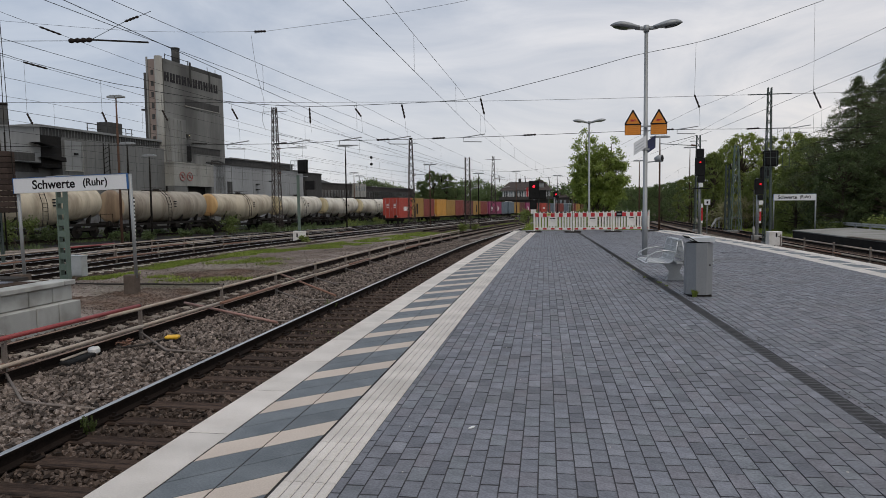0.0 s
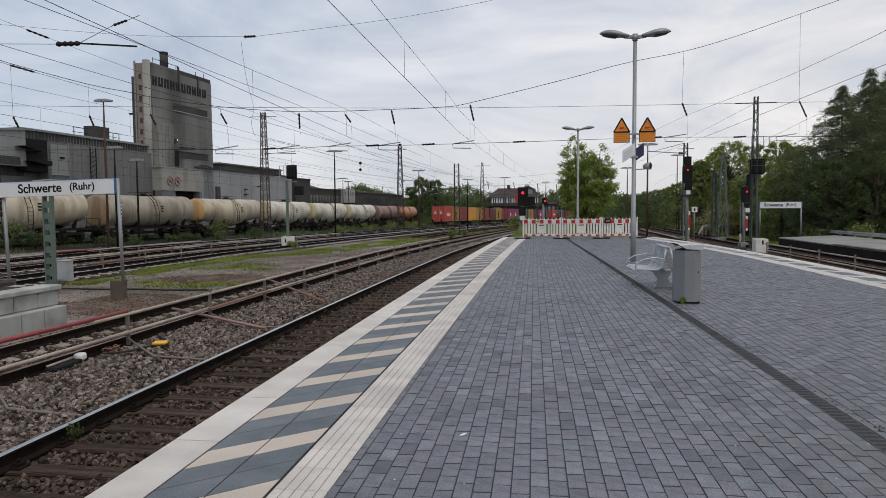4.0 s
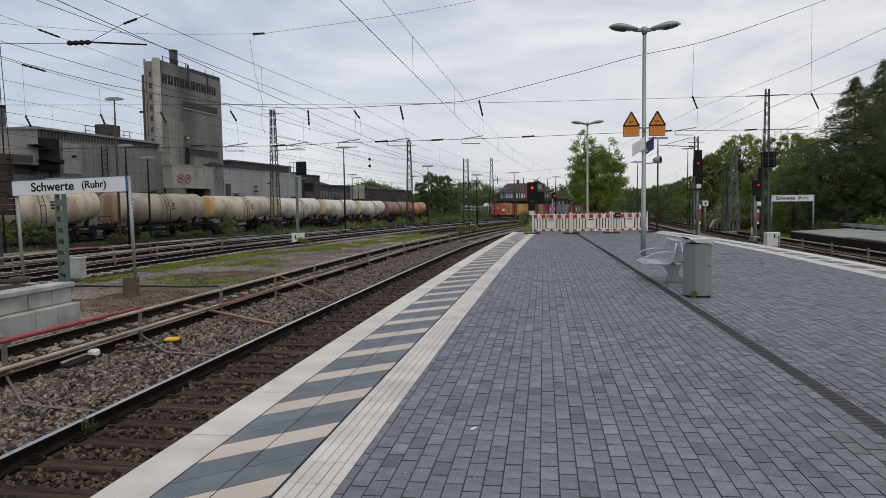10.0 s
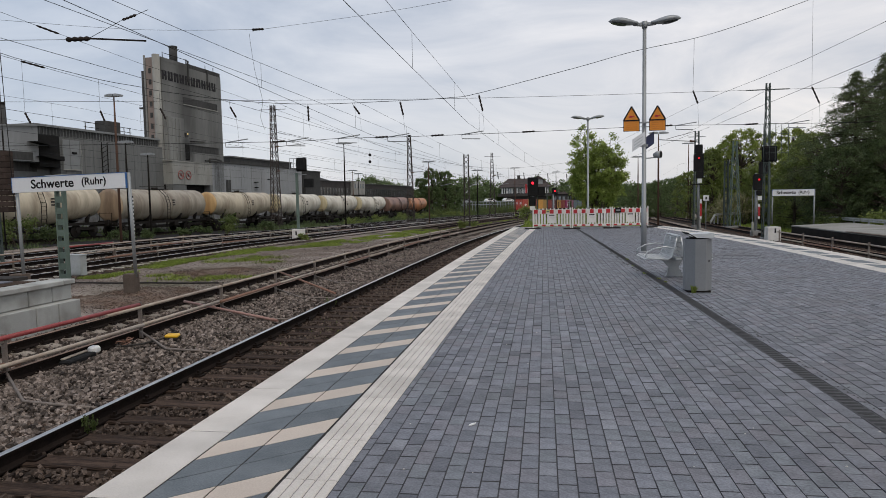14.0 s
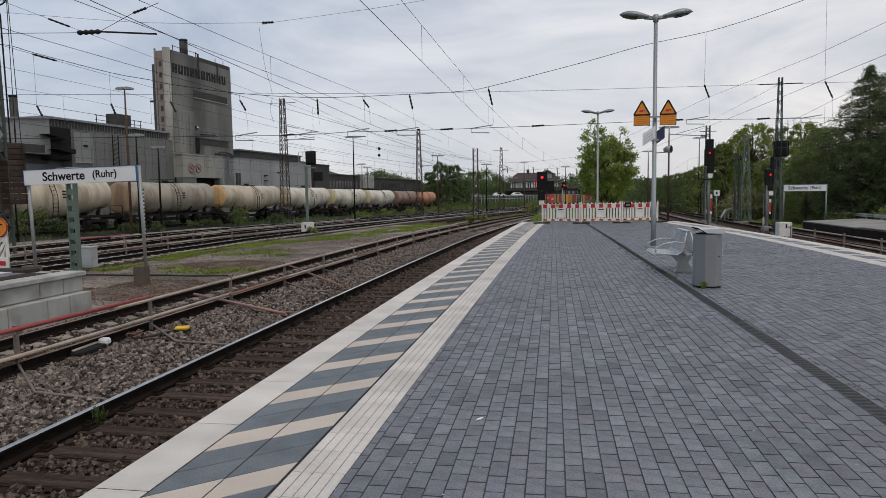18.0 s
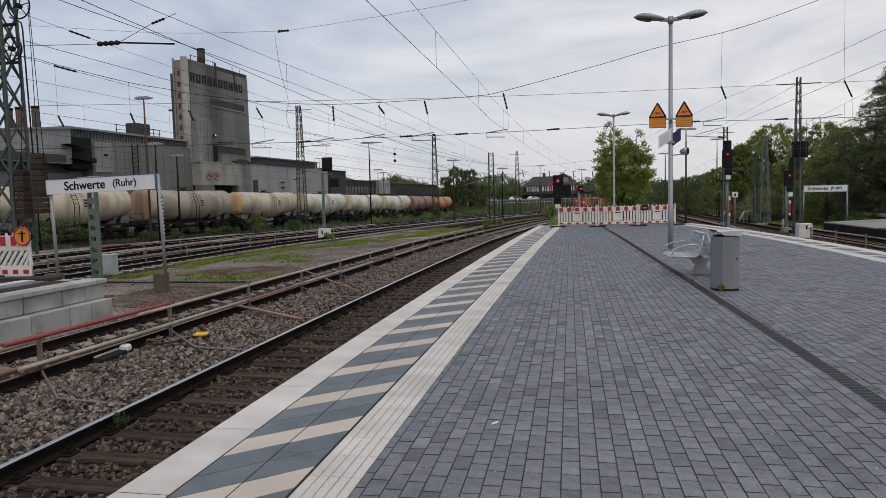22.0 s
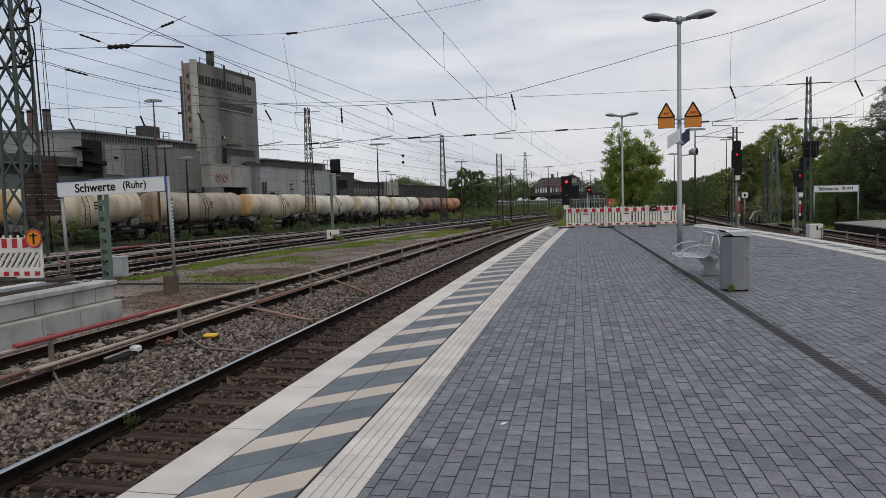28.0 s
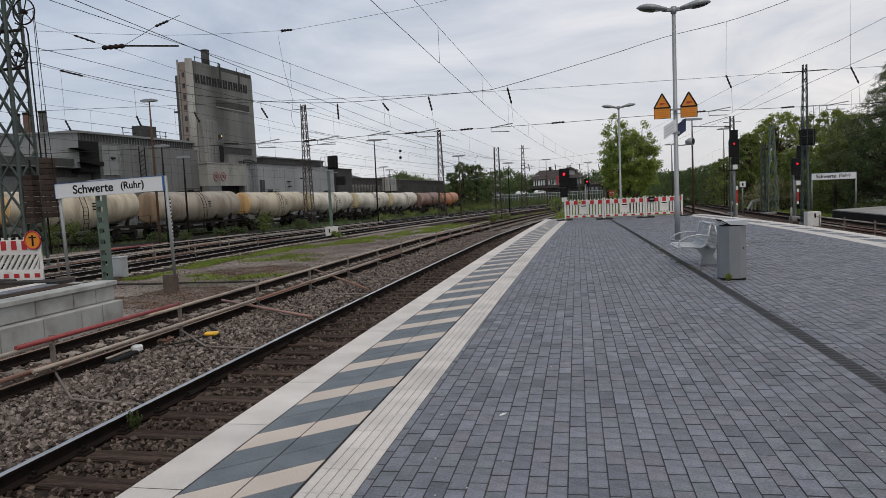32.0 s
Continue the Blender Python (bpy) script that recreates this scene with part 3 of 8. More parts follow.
structure("bank", grassy, M["grass"], "overgrown earth bank behind the platform end")


# ---- furniture of the island platform ----


def litter_bin(m):
    bin_ = thing("litter_bin", "grey sheet-metal litter bin with a tilted lid on the platform", "bin", m)
    bm = fresh()
    prism(bm, [(-0.205, -0.07), (-0.08, -0.2), (0.08, -0.2), (0.205, -0.07), (0.205, 0.07), (0.08, 0.2), (-0.08, 0.2), (-0.205, 0.07)], "z", 0.03, 0.85)
    part("body", bm, M["grey_paint"], bin_)
    part("foot", box(fresh(), -0.17, 0.17, -0.17, 0.17, 0, 0.03), M["dark_steel"], bin_)
    part("opening", tube(fresh(), [(0, 0, 0.85), (0, 0, 0.862)], 0.185, 8), M["black"], bin_)
    lid = fresh()
    prism(lid, [(-0.07, 0.872), (0.2, 0.862), (0.215, 0.935), (0.2, 0.945), (-0.2, 0.925), (-0.2, 0.915)], "y", -0.19, 0.19)
    part("lid", lid, M["bench_mesh"], bin_, "pale sheet-metal lid")
    flap = fresh()
    prism(flap, [(-0.215, 0.955), (-0.2, 0.96), (-0.05, 0.87), (-0.075, 0.865)], "y", -0.192, 0.17)
    part("flap", flap, M["black"], bin_, "black inclined flap")
    part("lock", tube(fresh(), [(0.14, -0.13, 0.5), (0.15, -0.14, 0.5)], 0.014, 8), M["dark_steel"], bin_)
    return bin_


litter_bin(pose(2.41, 11.35, 0, 0, 0, 2))


def bench(m):
    """A double row of wire-mesh seats on curved steel feet; the seats face both ways across x."""
    b = thing("platform_bench", "pale grey wire-mesh double bench on a sheet-steel foot", "bench", m)
    for y in (0.55,):
        f = fresh()
        outline = [(-0.16, 0), (0.2, 0), (0.17, 0.05), (0.1, 0.18), (0.16, 0.31), (0.4, 0.365), (0.4, 0.385), (-0.4, 0.385), (-0.4, 0.365), (-0.2, 0.31), (-0.09, 0.18), (-0.12, 0.05)]
        prism(f, outline, "y", y - 0.05, y + 0.05)
        part("foot", f, M["galvanised"], b)
    part("beam", box(fresh(), -0.06, 0.06, 0, 1.1, 0.36, 0.41, 0.008), M["galvanised"], b)
    for side in (-1, 1):
        for i in range(2):
            y0 = 0.02 + i * 0.54
            s = fresh()
            prof = [(0.62, 0.38), (0.58, 0.41), (0.4, 0.395), (0.2, 0.385), (0.13, 0.43), (0.08, 0.6), (0.04, 0.8)]
            for k in range(15):
                y = y0 + 0.02 + k * 0.034
                for (a, c), (d, e) in zip(prof, prof[1:]):
                    bar(s, (side * a, y, c), (side * d, y, e), 0.012)
            for a, c in prof + [(0.5, 0.403), (0.3, 0.39), (0.105, 0.51), (0.06, 0.7)]:
                bar(s, (side * a, y0 + 0.015, c), (side * a, y0 + 0.515, c), 0.014)
            tube(s, [(side * 0.62, y0, 0.38), (side * 0.62, y0 + 0.53, 0.38)], 0.017, 6)
            tube(s, [(side * 0.03, y0, 0.83), (side * 0.03, y0 + 0.53, 0.83)], 0.017, 6)
            for yy in (y0, y0 + 0.53):
                tube(s, [(side * a, yy, c) for a, c in prof], 0.013, 6)
            part("seat", s, M["bench_mesh"], b)
    for side in (-1, 1):
        for y in (0.02, 1.1):
            part("armrest", tube(fresh(), [(side * 0.62, y, 0.43), (side * 0.6, y, 0.52), (side * 0.45, y, 0.6), (side * 0.25, y, 0.63), (side * 0.08, y, 0.6)], 0.013, 6), M["bench_mesh"], b)
    return b


bench(pose(2.43, 12.95, 0, 0, 0, 1) @ Matrix.Scale(0.96, 4))


def lamp_head(parent, side, height):
    """A drop-shaped shell, thickest towards its blunt end, with a flat darker glass below."""
    h, g = fresh(), fresh()
    tube(h, [(side * 0.05, 0, -0.05), (side * 0.3, 0, -0.02)], 0.03, 8)
    rows, glass = [], []
    for t in [i / 10 for i in range(11)]:
        swell = math.sin(math.pi * min(1.0, 0.08 + 0.92 * t ** 1.35)) ** 0.7
        x, w, z = 0.18 + 0.78 * t, 0.22 * swell + 0.02, 0.1 * t
        th = 0.112 * swell + 0.014
        rows.append([h.verts.new((side * x, w * math.cos(a), z + (th if math.sin(a) > 0 else th * 0.42) * math.sin(a))) for a in [2 * math.pi * k / 12 for k in range(12)]])
        if 0.35 < t < 0.95:
            glass.append([g.verts.new((side * x, k * w * 0.62, z - th * 0.42 - 0.006)) for k in (-1, -0.4, 0.4, 1)])
    for a, b in zip(rows, rows[1:]):
        for k in range(12):
            h.faces.new((a[k], a[(k + 1) % 12], b[(k + 1) % 12], b[k])).smooth = True
    h.faces.new(rows[0]), h.faces.new(rows[-1])
    for a, b in zip(glass, glass[1:]):
        for k in range(3):
            g.faces.new((a[k], a[k + 1], b[k + 1], b[k]))
    bmesh.ops.solidify(g, geom=list(g.faces), thickness=0.02)
    head = part("lamp_head", h, M["galvanised"], parent, m=pose(0, 0, height))
    part("lamp_glass", g, M["pane"], head, "clear glass cover below the lamp")


def platform_lamp(m, height):
    lamp = thing("platform_lamp", "galvanised platform lamp post with two curved grey lamp heads", "lamp post", m, "platform lamps")
    part("pole", tube(fresh(), [(0, 0, 0), (0, 0, 1.2), (0, 0, 1.22), (0, 0, height)], [0.075, 0.075, 0.062, 0.05], 14), M["galvanised"], lamp)
    part("collar", tube(fresh(), [(0, 0, height - 0.12), (0, 0, height + 0.06)], 0.075, 12), M["galvanised"], lamp)
    part("base_plate", tube(fresh(), [(0, 0, 0), (0, 0, 0.02)], 0.16, 12), M["galvanised"], lamp)
    part("crosspiece", bar(fresh(), (-0.2, 0, height), (0.2, 0, height), 0.06), M["galvanised"], lamp)
    for side in (-1, 1):
        lamp_head(lamp, side, height)
    return lamp


platform_lamp(pose(2.71, 19.42, 0, 0, 0, 2), 6.22)
platform_lamp(pose(2.54, 41, -0.13, 0, 0, 0), 6.28)


def warning_signs():
    t = thing("warning_sign_pair", "two orange warning signs with triangular tops clamped to the lamp post", "sign", pose(2.71, 19.3, 0))
    for x in (-0.355, 0.33):
        b = fresh()
        prism(b, [(x - 0.215, 3.32), (x + 0.215, 3.32), (x + 0.215, 3.61), (x + 0.0, 3.99), (x - 0.215, 3.61)], "y", -0.012, 0.012)
        plate = part("plate", b, M["orange"], t)
        e = fresh()
        loop = [(x - 0.215, 3.61), (x + 0.0, 3.99), (x + 0.215, 3.61)]
        for (a, c), (d, f) in zip(loop, loop[1:] + loop[:1]):
            bar(e, (a, -0.018, c), (d, -0.018, f), 0.035, 0.01, (0, 1, 0))
        for (a, c), (d, f) in zip([(x - 0.21, 3.6), (x - 0.21, 3.325), (x + 0.21, 3.325)], [(x - 0.21, 3.325), (x + 0.21, 3.325), (x + 0.21, 3.6)]):
            bar(e, (a, -0.016, c), (d, -0.016, f), 0.012, 0.01, (0, 1, 0))
        part("border", e, M["black"], plate)
        part("emblem", prism(fresh(), [(x - 0.07, 3.69), (x + 0.02, 3.69), (x + 0.03, 3.72), (x + 0.09, 3.7), (x + 0.06, 3.745), (x + 0.0, 3.735), (x - 0.05, 3.75)], "y", -0.02, -0.012), M["barrier_red"], plate)
        for k in range(4):
            w = 0.16 - 0.02 * (k % 2)
            part("text_bar", box(fresh(), x - w, x + w, -0.016, -0.012, 3.54 - 0.055 * k, 3.552 - 0.055 * k), M["orange_text"], plate)
    part("clamp", box(fresh(), -0.14, 0.13, -0.02, 0.05, 3.53, 3.57), M["galvanised"], t)


warning_signs()
tsg = thing("platform_number_sign", "white and dark blue sign plates fixed to the lamp post", "sign", pose(2.71, 19.38, 0))
part("panel", prism(fresh(), [(-0.33, 2.76), (0.0, 2.98), (0.0, 3.31), (-0.33, 3.1)], "y", -0.1, -0.075), M["sign_white"], tsg, "white panel")
part("panel", prism(fresh(), [(0.02, 2.8), (0.27, 2.98), (0.27, 3.32), (0.02, 3.14)], "y", 0.06, 0.085), M["navy"], tsg, "dark blue panel")
part("bracket", box(fresh(), -0.1, 0.1, -0.02, 0.09, 2.9, 2.96), M["galvanised"], tsg)
for k in range(3):
    part("text_bar", prism(fresh(), [(-0.29, 2.84 + 0.08 * k), (-0.06, 2.99 + 0.08 * k), (-0.06, 3.02 + 0.08 * k), (-0.29, 2.87 + 0.08 * k)], "y", -0.106, -0.1), M["bench_mesh"], tsg)
spk = thing("loudspeaker", "grey horn loudspeaker on an arm of the lamp post", "loudspeaker", pose(2.71, 19.42, 2.58))
part("arm", bar(fresh(), (0.05, 0, 0), (0.35, -0.05, 0.02), 0.03), M["galvanised"], spk)
part("horn", tube(fresh(), [(0.25, -0.05, 0.08), (0.32, -0.1, 0.09), (0.42, -0.16, 0.09)], [0.05, 0.09, 0.105], 12), M["galvanised"], spk)
part("mouth", tube(fresh(), [(0.42, -0.16, 0.09), (0.428, -0.165, 0.09)], [0.09, 0.085], 12), M["black"], spk)


def barrier(m, width, left_foot=True):
    """A red and white plastic fence panel with a slotted field."""
    b = thing("construction_barrier", "red and white plastic construction barrier panel on rubber feet", "barrier", m, "construction barriers")
    w, n = width, 5  # five reflectors
    part("top_rail", box(fresh(), 0, w, -0.02, 0.02, 0.78, 1.0, 0.006), M["barrier_white"], b)
    part("bottom_rail", box(fresh(), 0, w, -0.02, 0.02, 0.12, 0.24, 0.006), M["barrier_white"], b)
    for x in (0.0, w - 0.05):
        part("post", box(fresh(), x, x + 0.05, -0.025, 0.025, 0.0, 1.1, 0.006), M["barrier_white"], b)
    for i in range(n):
        x = 0.08 + i * (w - 0.16 - 0.19) / (n - 1)
        part("reflector", box(fresh(), x, x + 0.2, -0.028, -0.02, 0.79, 0.985), M["barrier_red"], b)
        part("foot_reflector", prism(fresh(), [(x, 0.165), (x + 0.03, 0.135), (x + 0.17, 0.135), (x + 0.2, 0.165), (x + 0.2, 0.19), (x + 0.17, 0.22), (x + 0.03, 0.22), (x, 0.19)], "y", -0.028, -0.02), M["barrier_red"], b)
    pitch = (w - 0.1) / 13
    for k in range(14):
        xx = 0.05 + k * pitch
        wide = 0.3 if k in (5, 8) else 0.62
        part("slat", box(fresh(), xx - pitch * wide / 2 + 0.0, xx + pitch * wide / 2, -0.015, 0.015, 0.24, 0.78), M["barrier_white"], b)
    part("centre_plate", box(fresh(), w * 0.39, w * 0.61, -0.017, 0.017, 0.3, 0.78), M["barrier_white"], b)
    part("label_bar", box(fresh(), w * 0.43, w * 0.57, -0.022, -0.017, 0.68, 0.73), M["black"], b)
    for q in range(int(w / 0.2)):
        part("knob", box(fresh(), 0.12 + q * 0.2, 0.17 + q * 0.2, -0.012, 0.012, 1.0, 1.06), M["barrier_white"], b)
    return b


def rubber_foot(m):
    f = thing("rubber_base", "black recycled rubber barrier foot lying on the paving", "barrier foot", m, "barrier feet")
    bm = fresh()
    prism(bm, [(-0.2, -0.4), (0.2, -0.4), (0.24, -0.3), (0.24, 0.3), (0.2, 0.4), (-0.2, 0.4), (-0.24, 0.3), (-0.24, -0.3)], "z", 0, 0.1)
    part("block", bm, M["rubber"], f)
    part("grip", box(fresh(), -0.06, 0.06, -0.3, -0.15, 0.1, 0.13), M["rubber"], f)


FENCE = [(-0.6, 34.14), (1.31, 33.76), (3.25, 34.0), (5.08, 34.57)]
for (x0, y0), (x1, y1) in zip(FENCE, FENCE[1:]):
    barrier(pose(x0, y0, 0.01, 0, 0, math.degrees(math.atan2(y1 - y0, x1 - x0))) @ Matrix.Scale(0.955, 4), math.hypot(x1 - x0, y1 - y0) / 0.955 - 0.03)
for x, y in FENCE:
    rubber_foot(pose(x, y + 0.02, 0, 0, 0, 90) @ Matrix.Diagonal((1, 1, 0.6, 1)))
M["yellow_note"] = material("yellow_note", (0.42, 0.42, 0.12), (0.5, 0.5, 0.18), 0.5, scale=4)
note = thing("notice_plate", "small yellow notice plate on the barrier", "notice", pose(0.05, 33.97, -0.06, 0, 0, -11))
part("plate", box(fresh(), 0, 0.2, -0.01, 0.0, 0.88, 1.02), M["yellow_note"], note)
part("text_bar", box(fresh(), 0.05, 0.15, -0.014, -0.01, 0.91, 0.96), M["green_steel"], note)
note = thing("notice_plate", "dark framed notice plate on the barrier", "notice", pose(3.4, 34.0, -0.06, 0, 0, 17))
part("plate", box(fresh(), 0, 0.3, -0.03, -0.02, 0.82, 1.06), M["black"], note)
part("text_bar", box(fresh(), 0.05, 0.25, -0.034, -0.03, 0.9, 0.98), M["grey_paint"], note)
# drain channel with a grate
dr = structure("drain", sweep("drain", lambda y: (2.2 - 0.02 * (y - 5) - 0.0002 * max(0, y - 16) ** 2, y, 0), [i for i in range(-6, 37)], [(-0.066, -0.016), (0.066, -0.016), (0.066, -0.002), (-0.066, -0.002)], M["drain"]), None, "dark slotted drainage channel let into the paving")
slot_v, slot_f = [], []
for i in range(510):
    y = -4.1 + i * 0.08
    x = 2.2 - 0.02 * (y - 5) - 0.0002 * max(0, y - 16) ** 2
    k = len(slot_v)
    slot_v += [(x - 0.055, y, 0.001), (x + 0.055, y, 0.001), (x + 0.055, y + 0.045, 0.001), (x - 0.055, y + 0.045, 0.001)]
    slot_f.append((k, k + 1, k + 2, k + 3))
tagged(part("grate_bars", mesh_of("grate_bars", slot_v, slot_f, material("drain_slot", (0.045, 0.045, 0.047), (0.07, 0.07, 0.071), 0.9, scale=5)), None, dr), kind="stuff")
# weeds on the platform
def tuft(bm, x, y, z, h, n, r):
    for _ in range(n):
        a, l, s = random.uniform(0, 6.28), random.uniform(0.5, 1) * h, random.uniform(0.3, 1.0) * r
        b = Vector((x + random.uniform(-r, r) * 0.4, y + random.uniform(-r, r) * 0.4, z))
        d = Vector((math.cos(a), math.sin(a), 0))
        w = Vector((-d.y, d.x, 0)) * (0.06 * h + 0.004)
        v = [bm.verts.new(p) for p in (b - w, b + w, b + d * s * 0.6 + Vector((0, 0, l * 0.7)) + w * 0.8, b + d * s + Vector((0, 0, l)), b + d * s * 0.6 + Vector((0, 0, l * 0.7)) - w * 0.8)]
        bm.faces.new(v)


def weed(name, x, y, z, h, n, r, mat="leaf_light"):
    bm = fresh()
    tuft(bm, x, y, z, h, n, r)
    t = tagged(new(name, finish(name, bm, M[mat], False)), "small green weed growing from a joint", "weed", kind="stuff")
    return t


def sprig(x, y, z, h):
    """A leafy weed: a few thin stems with small leaves along them."""
    bm = fresh()
    for _ in range(5):
        a, lean = random.uniform(0, 6.28), random.uniform(0.1, 0.35) * h
        tip = Vector((x + lean * math.cos(a), y + lean * math.sin(a), z + h * random.uniform(0.7, 1.0)))
        tube(bm, [(x, y, z), tip], 0.004, 4)
        for k in range(9):
            q = Vector((x, y, z)).lerp(tip, 0.25 + 0.085 * k)
            tuft(bm, q.x, q.y, q.z, 0.035, 2, 0.035)
    tagged(new("weed", finish("weed", bm, M["leaf_bush"], False)), "leafy green weed growing beside the rail", "weed", kind="stuff")


weed("weed", 2.31, 11.12, 0, 0.13, 50, 0.06, "leaf_light")
for x, y in ((2.1, 13.0), (1.95, 13.9), (1.92, 15.4), (1.98, 17.0), (2.12, 12.5)):
    weed("weed", x, y, -0.01, 0.05, 12, 0.06, "leaf")
cover = thing("manhole_cover", "flush paved manhole cover with a thin dark steel frame", "manhole cover", pose(4.75, 17.2, 0.0, 0, 0, 4))
for x0, x1, y0, y1 in ((-0.5, 0.5, -0.02, 0.0), (-0.5, 0.5, 0.8, 0.82), (-0.5, -0.48, 0.0, 0.8), (0.48, 0.5, 0.0, 0.8)):
    part("frame_bar", box(fresh(), x0, x1, y0, y1, -0.01, 0.004), M["drain"], cover)
cover = thing("manhole_cover", "small flush manhole cover with a dark steel frame", "manhole cover", pose(5.3, 20.0, 0.0, 0, 0, 4))
for x0, x1, y0, y1 in ((-0.3, 0.3, -0.02, 0.0), (-0.3, 0.3, 0.5, 0.52), (-0.3, -0.28, 0.0, 0.5), (0.28, 0.3, 0.0, 0.5)):
    part("frame_bar", box(fresh(), x0, x1, y0, y1, -0.01, 0.004), M["drain"], cover)


def crumbs(name, label, n, where, lo, hi, mat):
    """Scattered little flakes lying on the paving."""
    cv, cf = [], []
    for _ in range(n):
        x, y = where()
        r, k, a0 = random.uniform(lo, hi), len(cv), random.uniform(0, 6)
        ring = [(x + r * random.uniform(0.5, 1.2) * math.cos(a0 + j * 1.26), y + r * random.uniform(0.5, 1.2) * math.sin(a0 + j * 1.26)) for j in range(5)]
        cv += [(px, py, 0.001) for px, py in ring] + [(x, y, r * 0.5 + 0.003)]
        cf += [(k + j, k + (j + 1) % 5, k + 5) for j in range(5)]
    tagged(new(name, mesh_of(name, cv, cf, M[mat])), label, "litter", kind="stuff")


crumbs("specks", "pale specks of grit scattered on the pavers", 110, lambda: (random.uniform(-1.0, 4.5), 2.6 + 8 * random.random() ** 1.5), 0.004, 0.011, "white_slab")
crumbs("dry_leaves", "dark dry leaf litter along the drainage channel", 70, lambda: (lambda y: (2.12 - 0.02 * (y - 5) - abs(random.gauss(0, 0.07)), y))(random.uniform(11.5, 21)), 0.008, 0.026, "rubber")
crumbs("dry_leaves", "dark grit along the drainage channel", 160, lambda: (lambda y: (2.3 - 0.02 * (y - 5) + abs(random.gauss(0, 0.05)), y))(random.uniform(4.5, 12)), 0.004, 0.014, "rubber")
leaflet = thing("feather", "white feather lying on the grey pavers", "feather", pose(-0.52, 4.53, 0.004, 0, 0, 55))
fb = fresh()
prism(fb, [(-0.035, 0.0), (-0.012, 0.01), (0.02, 0.011), (0.04, 0.0), (0.012, -0.011), (-0.012, -0.009)], "z", 0, 0.006)
part("vane", fb, M["white"], leaflet)

# ---- lettering ----


def lettering(text, size, mat, parent, m, depth=0.004):
    cu = bpy.data.curves.new("lettering", "FONT")
    cu.offset = size * 0.018
    cu.body, cu.size, cu.extrude, cu.align_x, cu.align_y = text, size, depth, "CENTER", "CENTER"
    ob = new("lettering", cu)
    dep = bpy.context.evaluated_depsgraph_get()
    me = bpy.data.meshes.new_from_object(ob.evaluated_get(dep))
    bpy.data.objects.remove(ob)
    me.materials.clear()
    me.materials.append(mat)
    return part("lettering", me, None, parent, m=m)


def station_sign(m, width, post_drop, left=True, posts=True, size=0.26):
    s = thing("station_sign", "white station name sign with a blue frame on two grey posts", "sign", m, "station name signs")
    part("board", box(fresh(), -width / 2, width / 2, -0.04, 0.04, -0.2, 0.2, 0.006), M["sign_white"], s)
    f = fresh()
    for a, b in (((-width / 2, 0, 0.205), (width / 2, 0, 0.205)), ((width / 2, 0, -0.2), (width / 2, 0, 0.2)), ((-width / 2, 0, -0.2), (-width / 2, 0, 0.2))):
        bar(f, a, b, 0.012, 0.1, (0, 1, 0))
    part("frame", f, M["sign_blue"], s, "blue edge frame")
    lettering("Schwerte", size * 1.28, M["black"], s, pose((-0.14 if width > 3 else -0.17) * width, -0.043, 0.0, 90, 0, 0))
    lettering("(Ruhr)", size * 1.05, M["black"], s, pose((0.225 if width > 3 else 0.25) * width, -0.043, 0.015, 90, 0, 0))
    for x in (-width / 2 + 0.05, width / 2 + 0.03):
        part("post", tube(fresh(), [(x, 0.06, -post_drop), (x, 0.06, 0.2)], 0.045, 10), M["galvanised"], s)
    return s


station_sign(pose(-13.75, 18.04, 2.227, 0, -1.3, 0) @ Matrix.Scale(1.1, 4), 3.33, 2.55)
fb = thing("post_foundation", "brown concrete foundation block of the sign post", "foundation", pose(-11.97, 18.1, -0.98))
part("block", box(fresh(), -0.165, 0.165, -0.165, 0.165, -0.05, 0.54, 0.015), M["brown_block"], fb)
fb = thing("post_foundation", "brown concrete foundation block of the sign post", "foundation", pose(-15.59, 18.1, -0.98))
part("block", box(fresh(), -0.2, 0.2, -0.2, 0.2, 0, 0.54, 0.015), M["brown_block"], fb)

# ---- half-built platform of concrete blocks ----
build = thing("platform_wall", "half-built platform wall of pale grey concrete blocks with a ledge", "wall")
for row, (z0, z1, face) in enumerate(((-1.05, -0.45, -9.98), (-0.45, -0.12, -10.18))):
    joints = [-6.05 + 0.05 * row + i for i in range(19)] + [12.58 + 0.08 * row, 13.25]
    for y, y1 in zip(joints, joints[1:]):
        part("block", box(fresh(), face - 0.7, face, y + 0.01, y1 - 0.01, z0 + 0.008, z1 - 0.004, 0.014), M["concrete"], build)
yy = -5.05
while yy < 13.2:
    part("coping", box(fresh(), -10.6, -10.12, yy + 0.005, min(13.3, yy + 2.0) - 0.005, -0.118, -0.02, 0.012), M["concrete"], build)
    yy += 2.0
for a in range(7):
    part("end_block", box(fresh(), -11.6 - a * 0.62, -10.99 - a * 0.62, 12.7, 13.3, -1.05, -0.04, 0.01), M["concrete"], build)
structure("fill", box(fresh(), -15.4, -10.62, -6, 12.75, -1.1, -0.012), M["ballast_bed"], "grey gravel fill of the half-built platform")
tactile = thing("tactile_strip", "white studded paving strip on the half-built platform", "paving")
for i in range(14):
    part("tile", box(fresh(), -11.75, -11.45, 8.4 + 0.31 * i, 8.7 + 0.31 * i, -0.03, 0.012, 0.004), M["white_slab"], tactile)
slabs = thing("paver_row", "dark grey paving slabs on the half-built platform", "paving")
for i in range(10):
    part("slab", box(fresh(), -11.42, -11.02, 8.4 + 0.42 * i, 8.81 + 0.42 * i, -0.03, 0.008, 0.004), M["paver_piece"], slabs)


